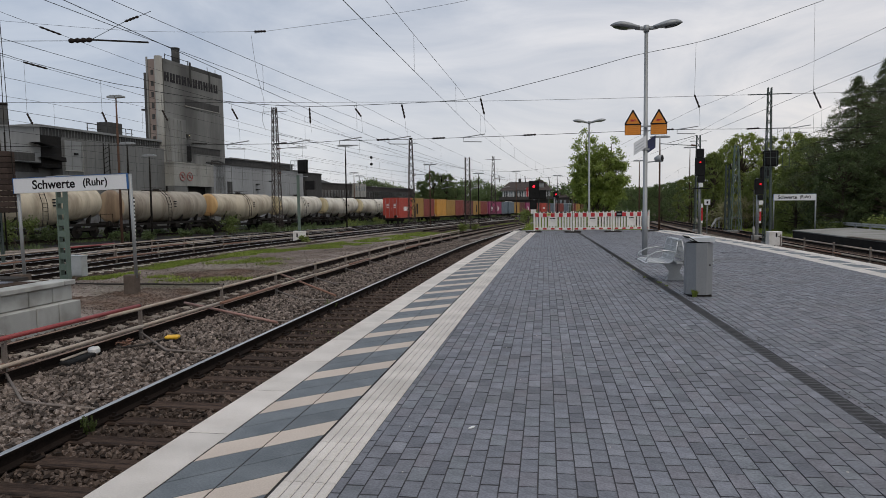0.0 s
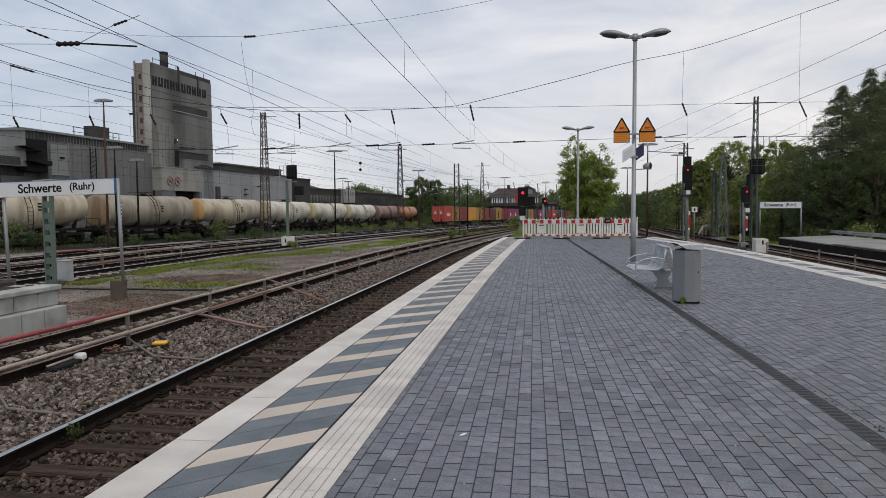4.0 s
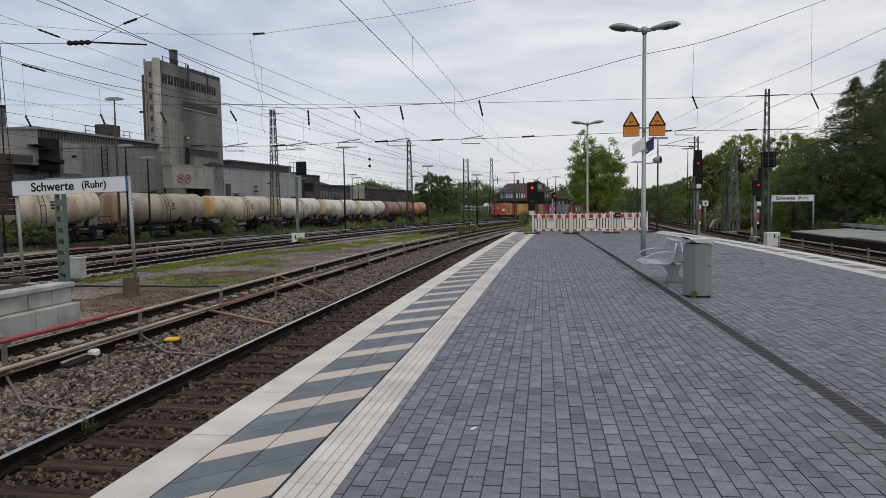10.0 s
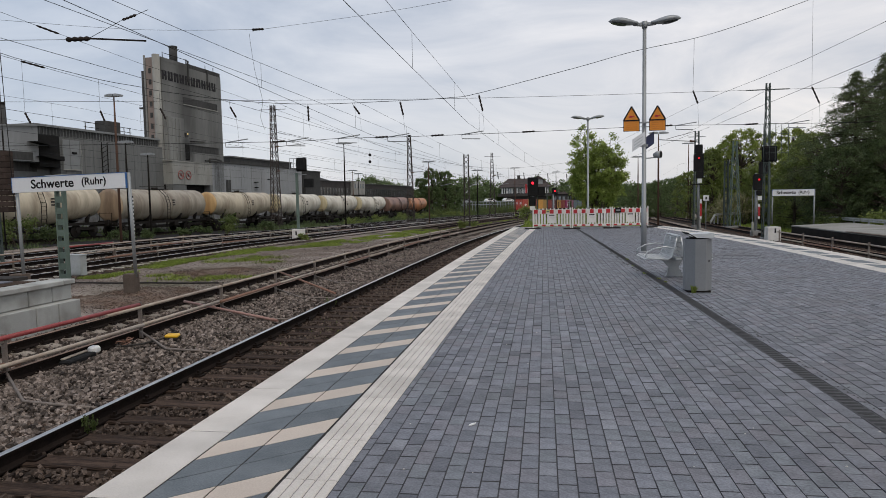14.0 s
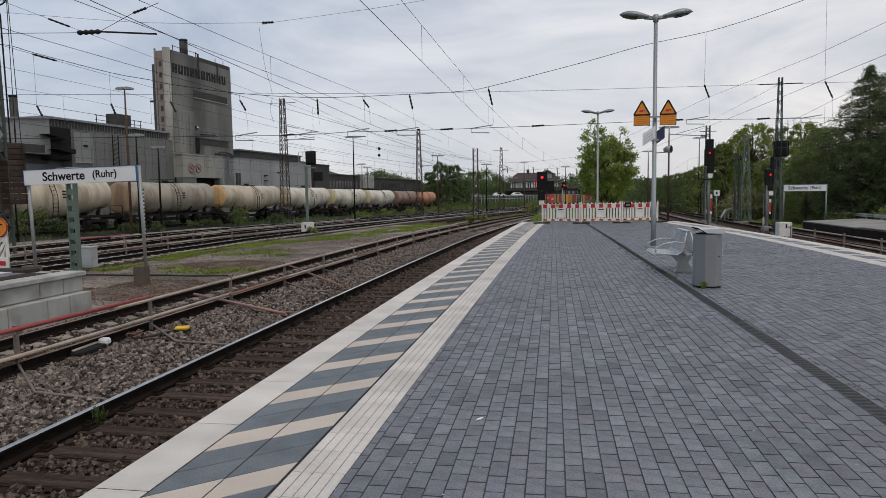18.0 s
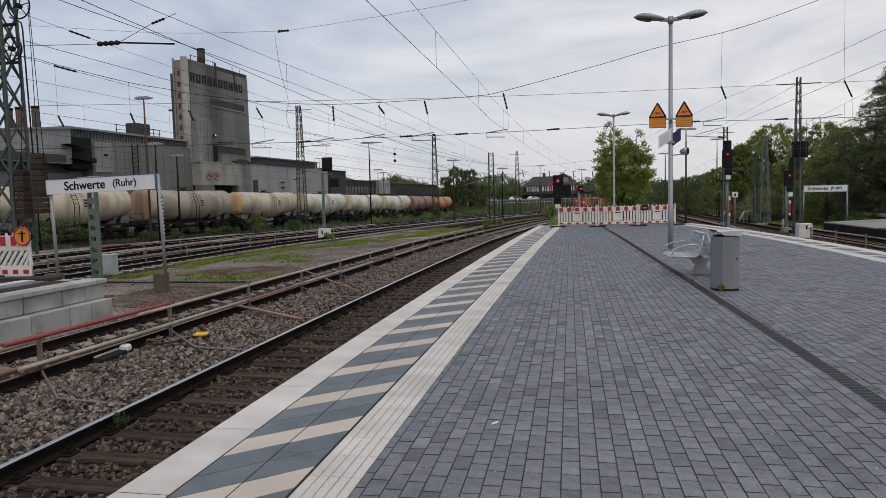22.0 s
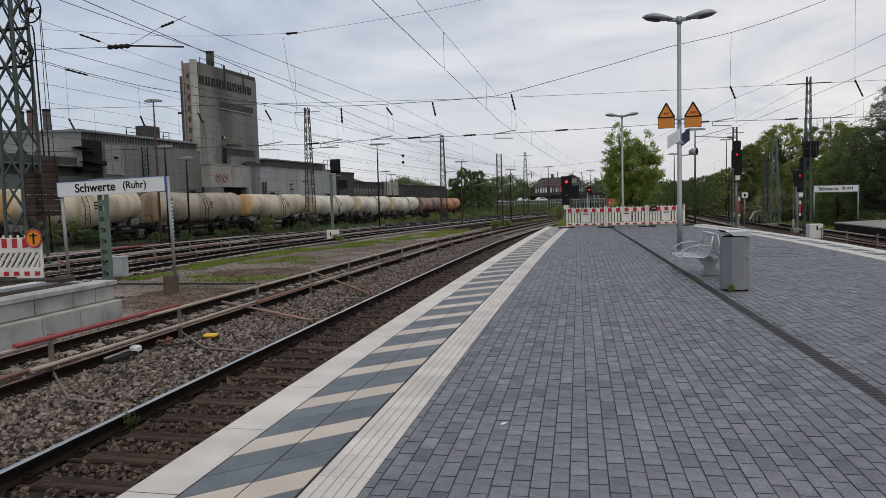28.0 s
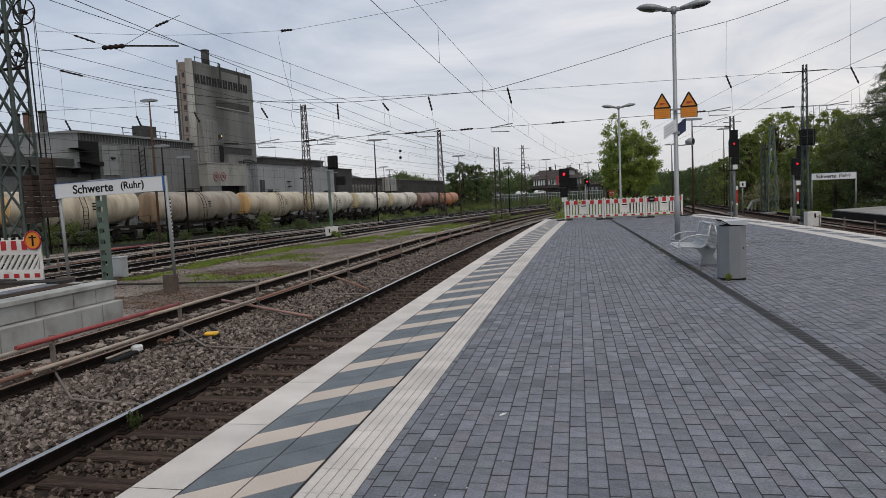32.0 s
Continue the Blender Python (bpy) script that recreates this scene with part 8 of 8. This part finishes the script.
stones("ballast_stones", "brown ballast stones of the third and fourth tracks", bed_spots(-18.25, 1800, 2.2, 16, 46, 12000, 0.0) + bed_spots(-22.6, 1850, 2.2, 20, 46, 7000, 0.0), 0.026, 0.05, "stone_oily_shaded")
stones("ballast_stones", "brown ballast stones of the far tracks", bed_spots(13.2, 1e9, 2.0, 24, 46, 9000, 0.0), 0.024, 0.048, "stone_oily_shaded")

# ---- overhead lines ----
M["wire"] = material("wire", (0.018, 0.02, 0.021), (0.035, 0.038, 0.038), 0.7, metal=0.0, scale=2, bump=0.0)


def lift(h0, rise, y, support=29.0, span=60.0):
    k = ((y - support) % span) / span
    return h0 + rise * (2 * k - 1) ** 2


def overhead(name, x_of, h_contact, h_mess, rise, y0, y1, label, r=0.0072, mess=()):
    o = thing("overhead_line", label, "overhead line", None, "overhead lines")
    oys = [y0 + 3.0 * i for i in range(int((y1 - y0) / 3.0) + 1)]
    contact = h_contact if callable(h_contact) else lambda y: h_contact
    part("contact_wire", tube(fresh(), [(x_of(y), y, RAIL + drop(y) + contact(y)) for y in oys], r, 5), M["wire"], o)
    part("messenger_wire", tube(fresh(), list(mess) or [(x_of(y), y, RAIL + drop(y) + lift(h_mess, rise, y)) for y in oys], r * 0.85, 5), M["wire"], o)
    y = y0 + 4
    while y < (0 if mess else min(y1, 100)):
        part("dropper", tube(fresh(), [(x_of(y), y, RAIL + drop(y) + contact(y)), (x_of(y), y, RAIL + drop(y) + lift(h_mess, rise, y))], 0.005, 4), M["wire"], o)
        y += 9.0
    return o


overhead("near", lambda y: -3.65 + max(0.0, y * y - 33 ** 2) / 1640, 6.0, 6.9, 0.25, -12, 240, "contact wire and messenger wire over the near track")
overhead("closed", lambda y: track_x(-8.35, 1640, y), lambda y: 5.29 + 0.03 * max(0.0, 31 - y), 6.2, 0.35, -12, 240, "contact wire and messenger wire over the closed track")
overhead("third", lambda y: track_x(-18.1, 1800, y), 5.6, 6.6, 0.12, -12, 240, "contact wire and messenger wire over the third track")
overhead("fourth", lambda y: track_x(-22.4, 1850, y), 5.5, 6.6, 0.4, -12, 240, "contact wire and messenger wire over the fourth track")
overhead("goods", lambda y: track_x(-26.5, 1906, y), 5.5, 6.3, 0.35, -12, 260, "contact wire and messenger wire over the goods track")
overhead("tank", lambda y: -40.7 + 0.0954 * y, 5.6, 6.3, 0.35, -12, 240, "contact wire and messenger wire over the tank wagon track", 0.008)
fw = overhead("far", lambda y: 9.03 - 0.093 * max(0.0, y - 20), lambda y: 5.96 - 0.033 * min(max(0.0, y - 20), 14) + 0.011 * max(0.0, y - 36), 5.8, 0.0, -12, 35, "contact wire and messenger wire over the far track", mess=[(9.2, -12, 6.3), (9.01, 20, 6.07), (8.75, 25.2, 6.06), (8.3, 28, 6.02), (7.12, 33.7, 5.87), (5.6, 60, 5.9), (5.0, 96, 5.6)])
part("contact_wire", tube(fresh(), [(7.74, 33.8, 4.75), (6.6, 60, 4.6), (6.2, 96, 4.4)], 0.006, 5), M["wire"], fw)
part("anchor_wire", tube(fresh(), [(11.82, 39.2, 7.1), (13.2, 52, 7.6), (15.1, 70, 8.3), (17, 88, 8.9)], 0.008, 5), M["wire"], fw)
overhead("second", lambda y: 13.2 + 0.065 * max(0.0, y - 34), 5.4, 6.2, 0.6, -12, 110, "contact wire and messenger wire over the second far track")
overhead("siding", lambda y: 17.6 + 0.065 * max(0.0, y - 34), 5.4, 6.1, 0.6, -12, 80, "contact wire and messenger wire over the far siding")
overhead("yard", lambda y: -13.0 + y * y / 1750, 5.6, 6.3, 0.8, 30, 240, "contact wire and messenger wire over the middle yard")


def smooth(points, n=5):
    """A rounded path through points."""
    p = [Vector(q) for q in points]
    out = []
    for i in range(len(p) - 1):
        a, b, c, d = p[max(i - 1, 0)], p[i], p[i + 1], p[min(i + 2, len(p) - 1)]
        for k in range(n):
            t = k / n
            out.append(0.5 * (2 * b + (c - a) * t + (2 * a - 5 * b + 4 * c - d) * t * t + (3 * b - a - 3 * c + d) * t ** 3))
    return out + [p[-1]]


hs = thing("headspan", "steel cross-span wires with insulators hung over all tracks", "overhead line")
top = [(-22.6, 24.1, 7.81), (-21.47, 24.5, 7.69), (-20.58, 24.77, 7.41), (-17.89, 25.56, 6.67), (-16.39, 26.0, 6.38), (-15.55, 26.25, 6.2), (-12.96, 27.02, 5.85), (-9.91, 27.92, 5.69), (-6.38, 28.96, 5.83), (-4.01, 29.66, 5.98), (-2.8, 30.1, 6.2), (1.49, 31.28, 7.33), (4.01, 32.03, 8.06), (6.8, 32.85, 8.68), (9.12, 33.54, 9.39), (12.43, 34.51, 10.59), (19.5, 36.6, 13.2)]
steady = [(-22.5, 24.2, 5.75), (-13.4, 27, 5.84), (-2.8, 30.26, 6.0), (9.9, 33.9, 6.39), (19.5, 36.6, 6.7)]
low = [(-22.5, 24.2, 4.0), (-11.5, 27.7, 4.13), (-8.8, 28.5, 4.26), (-6, 29.3, 4.32), (-3.6, 30, 4.4), (-0.7, 30.9, 4.51), (5.5, 32.65, 4.75), (9.9, 33.9, 4.81), (19.5, 36.6, 4.95)]
part("span_wire", tube(fresh(), smooth(top), 0.012, 5), M["wire"], hs)
part("steady_wire", tube(fresh(), smooth(steady), 0.008, 5), M["wire"], hs)
part("lower_wire", tube(fresh(), smooth(low), 0.011, 5), M["wire"], hs)


def on(points, x):
    for a, b in zip(points, points[1:]):
        if a[0] <= x <= b[0]:
            k = (x - a[0]) / (b[0] - a[0])
            return Vector(a).lerp(Vector(b), k)


def insulator(parent, a, b, r=0.06):
    a, b = Vector(a), Vector(b)
    pts, rad = [], []
    for k in range(9):
        pts.append(a.lerp(b, k / 8))
        rad.append(r * 0.85 if k % 2 else r * 0.5)
    part("insulator", tube(fresh(), pts, rad, 8), M["rust_dark"], parent)


M["rust_dark"] = material("rust_dark", (0.018, 0.015, 0.013), (0.04, 0.031, 0.028), 0.75, scale=6)
for x, x1, z1, x2, z2 in ((6.8, 6.76, 6.33, 6.98, 5.74), (12.43, 12.46, 6.53, 12.81, 5.75), (-6.15, -6.15, 5.8, -6.02, 5.21), (-2.83, -2.83, 6.1, -2.67, 5.4), (-9.91, -9.91, 5.62, -9.89, 4.98), (-8.11, -8.05, 5.6, -7.8, 5.26), (-13.0, -12.97, 5.57, -12.72, 5.13),
                          (-15.66, -15.64, 5.5, -15.42, 5.06), (-17.9, -17.89, 5.41, -17.72, 5.0), (-20.65, -20.63, 5.33, -20.41, 4.9)):
    p = on(smooth(top), x)
    part("dropper", tube(fresh(), [p, (x1, p.y, z1)], 0.006, 4), M["wire"], hs)
    insulator(hs, (x1, p.y, z1), (x2, p.y, z2), 0.055)
    part("dropper", tube(fresh(), [(x2, p.y, z2), (x2 + 0.05, p.y, 4.6)], 0.004, 4), M["wire"], hs)
for x in (4.45,):
    p = on(smooth(top), x)
    part("dropper", tube(fresh(), [p, (p.x + 0.03, p.y, 4.8)], 0.007, 4), M["wire"], hs)
for x in (-11.2, -7.0, -4.65, -0.7, 5.55, 9.6):
    p = on(smooth(low), x)
    insulator(hs, p - Vector((0.28, 0, 0)), p + Vector((0.28, 0, 0.02)), 0.055)
for x in (-13.3, -10.9, -8.8, -6.75, -3.6, 6.0, 11.4):
    p = on(smooth(low), x)
    part("registration_arm", tube(fresh(), [p + Vector((0, 0, 0.0)), p + Vector((0.95, 0.1, 0.14))], 0.024, 6), M["galvanised"], hs)
    part("registration_arm", tube(fresh(), [p, p + Vector((0, 0, -0.18)), p + Vector((0.8, 0.1, -0.2))], 0.02, 6), M["galvanised"], hs)
# anchored wires at the tower
aw = thing("anchor_span", "anchored wires with a large double insulator beside the lattice tower", "overhead line")
part("wire", tube(fresh(), [(-22.4, 24.2, 8.14), (-19.04, 25.3, 8.25)], 0.012, 5), M["wire"], aw)
insulator(aw, (-19.04, 25.3, 8.25), (-18.22, 25.6, 8.32), 0.13)
part("strut", bar(fresh(), (-18.22, 25.6, 8.32), (-16.17, 26.3, 8.28), 0.06), M["dark_steel"], aw)
part("wire", tube(fresh(), [(-18.22, 25.6, 8.34), (-17.12, 26.2, 9.15)], 0.012, 5), M["wire"], aw)
insulator(aw, (-17.12, 26.2, 9.15), (-16.63, 26.4, 9.38), 0.07)
# wires that the tower tensions over its wheels, and the spare messenger of the closed track
for pts, ins, r in (([(-21.95, 24.1, 9.55), (-21.23, 27.14, 9.19), (-20.09, 31.99, 8.66), (-18.7, 37.95, 8.18), (-16.5, 47.3, 7.25), (-10.5, 73.0, 4.9)], (26.6, 27.6), 0.008),
                    ([(-22.2, 23.6, 8.5), (-21.87, 25.01, 8.43), (-20.32, 32.29, 8.02), (-19.02, 38.35, 7.71), (-16.79, 48.8, 7.15), (-8.2, 89.0, 5.2)], None, 0.012),
                    ([(-22.1, 23.5, 7.82), (-21.73, 26.63, 7.66), (-20.93, 33.19, 7.36), (-14.0, 90.0, 5.0)], (26.1, 27.3), 0.009),
                    ([(-8.3, 3.0, 4.9), (-8.29, 10.25, 5.0), (-8.23, 14.19, 5.05), (-8.13, 19.18, 5.11), (-7.85, 28.71, 5.11), (-7.2, 44.0, 4.95)], None, 0.006)):
    part("tension_wire", tube(fresh(), pts, r, 5), M["wire"], aw)
    if ins:
        insulator(aw, *[Vector(pts[1]).lerp(Vector(pts[2]), (y - pts[1][1]) / (pts[2][1] - pts[1][1])) for y in ins], 0.06)
part("wire", tube(fresh(), [(-16.63, 26.4, 9.38), (-16.2, 26.6, 9.62)], 0.012, 5), M["wire"], aw)
up = thing("upper_cross_wire", "thin cross wire with an insulator and a hanging lead", "overhead line")
U = ([(-22.87, 26.0, 9.44), (-16.43, 26.0, 8.68), (-11.43, 26.0, 8.41), (-10.95, 26.0, 8.4), (-3.42, 26.0, 9.07), (5.0, 28.0, 11.2)], [(-11.56, 26.0, 8.26), (-11.38, 26.0, 6.8), (-11.11, 26.0, 5.66), (-11.21, 26.0, 4.99), (-11.06, 26.0, 4.48)])
part("wire", tube(fresh(), smooth(U[0]), 0.006, 4), M["wire"], up)
insulator(up, U[0][2], U[0][3], 0.06)
part("hanging_lead", tube(fresh(), smooth(U[1]), 0.006, 4), M["wire"], up)
bl = thing("hanging_targets", "two black round targets hung from a wire over the yard", "overhead line")
for z in (5.7, 5.1):
    part("target", tube(fresh(), [(-15.6, 60, z), (-15.6, 60.05, z)], 0.13, 12), M["black"], bl)
part("wire", tube(fresh(), [(-15.6, 60, 4.9), (-15.6, 60, 6.2)], 0.006, 4), M["wire"], bl)
# a second cross-span further along the yard
fs = thing("headspan", "distant cross-span wires between the yard masts", "overhead line")
for dz, r in ((0.0, 0.014), (-1.9, 0.012), (-3.2, 0.014)):
    sag = 0.9 if dz == 0 else 0.1
    part("span_wire", tube(fresh(), smooth([(-29.6, 72, 9.4 + dz), (-17.7, 89, 7.6 + dz - 0.2), (-6, 96, 6.7 + dz - sag), (8.8, 118, 8.0 + dz)]), r, 5), M["wire"], fs)
for x, y in ((-14, 91), (-10.4, 93.5), (-6.5, 96), (-3, 101), (0.5, 106), (3.5, 110)):
    insulator(fs, (x, y, 5.3), (x + 0.1, y, 4.3), 0.09)
    part("registration_arm", tube(fresh(), [(x, y, 3.4), (x + 1.5, y, 3.7)], 0.035, 5), M["galvanised"], fs)

# ---- paving of the island platform, piece by piece ----


def shifted(bm, f):
    for v in bm.verts:
        v.co = f(v.co)
    return bm


def slab_box(x0, x1, y0, y1, edge, gap=0.003, top=0.0, chamfer=0.004):
    """A slab between two offsets from a bent edge."""
    bm = fresh()
    pts = [(edge(y0 + gap) + x0 + gap, y0 + gap), (edge(y0 + gap) + x1 - gap, y0 + gap), (edge(y1 - gap) + x1 - gap, y1 - gap), (edge(y1 - gap) + x0 + gap, y1 - gap)]
    lower = [bm.verts.new((x, y, -0.06)) for x, y in pts]
    cx, cy = sum(p[0] for p in pts) / 4, sum(p[1] for p in pts) / 4
    mid = [bm.verts.new((x, y, top - chamfer)) for x, y in pts]
    upper = [bm.verts.new((x + chamfer * (1 if cx > x else -1), y + chamfer * (1 if cy > y else -1), top)) for x, y in pts]
    for a, b in ((lower, mid), (mid, upper)):
        for i in range(4):
            bm.faces.new((a[i], a[(i + 1) % 4], b[(i + 1) % 4], b[i]))
    bm.faces.new(upper)
    return bm


# dark bedding mortar below the edge slabs and tiles
bed_ys = [-4 + i for i in range(40)] + [PLAT_END - 0.3]
part("bedding", sweep("bedding", lambda y: (left_edge(y), y, 0.0), bed_ys, [(0.03, -0.05), (0.98, -0.05), (0.98, -0.0035), (0.03, -0.0035)], M["rubber"]), None, platform)
part("bedding", sweep("bedding", lambda y: (right_edge(y), y, 0.0), bed_ys, [(-0.735, -0.05), (-0.03, -0.05), (-0.03, -0.0035), (-0.735, -0.0035)], M["rubber"]), None, platform)
# white edge slabs
y = -4.12
while y < PLAT_END - 0.1:
    part("edge_slab", slab_box(0, 0.33, y, min(y + 1.045, PLAT_END), left_edge, 0.005), M["white_slab"], platform)
    y += 1.045
# slanted blue and cream tiles between the edge and the ribbed strip


def slant_tile(u0, u1, s, edge, mat, side=1):
    """One tile of the slanted pattern; u: offset from the edge, s: start along y at u = 0.33."""
    k, g, wdt = 0.86, 0.005, 0.31
    bm = fresh()
    ring = [(u0 + g, s + (u0 - 0.33) * k + g), (u1 - g, s + (u1 - 0.33) * k + g), (u1 - g, s + wdt + (u1 - 0.33) * k - g), (u0 + g, s + wdt + (u0 - 0.33) * k - g)]
    ring = [(edge(yy) + side * u, yy) for u, yy in ring]
    lower, upper = [bm.verts.new((x, yy, -0.06)) for x, yy in ring], [bm.verts.new((x, yy, 0.0)) for x, yy in ring]
    for i in range(4):
        bm.faces.new((lower[i], lower[(i + 1) % 4], upper[(i + 1) % 4], upper[i]))
    bm.faces.new(upper)
    return part("slant_tile", bm, mat, platform)


n = 0
s = 3.74 - 0.93 * 8
while s < PLAT_END - 0.9:
    for j, mt in enumerate(("cream_slab", "blue_slab", "blue_slab")):
        for u0, u1 in ((0.335, 0.655), (0.655, 0.975)):
            slant_tile(u0, u1, s + 0.31 * j, left_edge, M[mt])
            n += 1
    s += 0.93


# ribbed white tactile tiles
def rib_tile(y0, y1, x0, x1, edge, ribs=5, side=1):
    bm = fresh()
    w = (x1 - x0) / ribs
    for i in range(ribs):
        a, b = x0 + i * w, x0 + (i + 1) * w
        pr = [(a + 0.002, -0.06), (a + 0.002, -0.004), (a + 0.012, 0.003), (b - 0.012, 0.003), (b - 0.002, -0.004), (b - 0.002, -0.06)]
        lo = [bm.verts.new((edge(y0 + 0.003) + side * u, y0 + 0.003, z)) for u, z in pr]
        hi = [bm.verts.new((edge(y1 - 0.003) + side * u, y1 - 0.003, z)) for u, z in pr]
        for q in range(5):
            bm.faces.new((lo[q], lo[q + 1], hi[q + 1], hi[q]))
        bm.faces.new(lo)
        bm.faces.new(hi[::-1])
    return part("ribbed_tile", bm, M["white_slab"], platform)


y = 1.02 - 0.314 * 16
while y < PLAT_END - 0.3:
    rib_tile(y, y + 0.314, 0.985, 1.3, left_edge)
    y += 0.314
# right-hand edge
y = -4.1
while y < PLAT_END - 0.5:
    part("edge_slab", slab_box(-0.34, 0.0, y, y + 1.053, right_edge, 0.003), M["white_slab"], platform)
    y += 1.053
y = -4.1
while y < PLAT_END - 0.6:
    rib_tile(y, y + 0.6, 0.74, 1.08, right_edge, 5, -1)
    y += 0.6
s = -4.4
while s < PLAT_END - 1.0:
    for j, mt in enumerate(("white_slab", "blue_slab", "blue_slab", "blue_slab")):
        slant_tile(0.345, 0.735, s + 0.31 * j, right_edge, M[mt], -1)
    s += 1.24
# grey pavers in staggered columns
PW, PL = 0.1042, 0.2


def drain_x(y):
    return 2.2 - 0.02 * (y - 5) - 0.0002 * max(0, y - 16) ** 2


def paver_rows():
    for i in range(-13, 70):
        x = 0.044 + i * PW
        y = -4.07 if i % 2 else -3.98
        while y < PLAT_END - PL:
            xc, yc = x + PW / 2, y + PL / 2
            a, b = max(x, left_edge(yc) + 1.303), min(x + PW, right_edge(yc) - 1.085)
            d = drain_x(yc)
            if xc < d:
                b = min(b, d - 0.068)
            else:
                a = max(a, d + 0.068)
            if b - a > 0.012:
                yield a, b, y, xc, yc
            y += PL


def paver_verts(x0, x1, y0, y1, z, tilt):
    g, gy, c = 0.0013, 0.003, min(0.0025, (x1 - x0) * 0.2)
    a, b, d, e = x0 + g, x1 - g, y0 + gy, y1 - gy
    return [(a, d, z - 0.012), (b, d, z - 0.012), (b, e, z - 0.012), (a, e, z - 0.012), (a + c, d + 0.8 * c, z + tilt[0]), (b - c, d + 0.8 * c, z + tilt[1]), (b - c, e - 0.8 * c, z + tilt[2]), (a + c, e - 0.8 * c, z + tilt[3])]


PF = [(0, 1, 5, 4), (1, 2, 6, 5), (2, 3, 7, 6), (3, 0, 4, 7), (4, 5, 6, 7)]


def dirty_joints(me):
    """The sides of the blocks are caked with dark joint dirt."""
    me.materials.append(M["joint"])
    me.polygons.foreach_set("material_index", [0 if i % 5 == 4 else 1 for i in range(len(me.polygons))])


shared = [mesh_of("paver", paver_verts(-PW / 2, PW / 2, -PL / 2, PL / 2, 0, [random.uniform(-0.0012, 0.0012) for _ in range(4)]), PF, M["paver_piece"]) for _ in range(6)]
for me in shared:
    dirty_joints(me)
pv, pf, single = [], [], 0
for x0, x1, y, xc, yc in paver_rows():
    z = random.uniform(-0.0015, 0.0015)
    if -0.55 < xc < 0.85 and 3.2 < yc < 5.0 and single < 300:
        part("paver", shared[single % 6], None, platform, m=pose(xc, yc, z))
        single += 1
    else:
        k = len(pv)
        pv += paver_verts(x0, x1, y, y + PL, z, [random.uniform(-0.0012, 0.0012) for _ in range(4)])
        pf += [tuple(i + k for i in q) for q in PF]
rest = mesh_of("pavers", pv, pf, M["paver"])
dirty_joints(rest)
tagged(part("pavers", rest, None, platform), "grey concrete block pavers in staggered rows", kind="stuff")

motions()
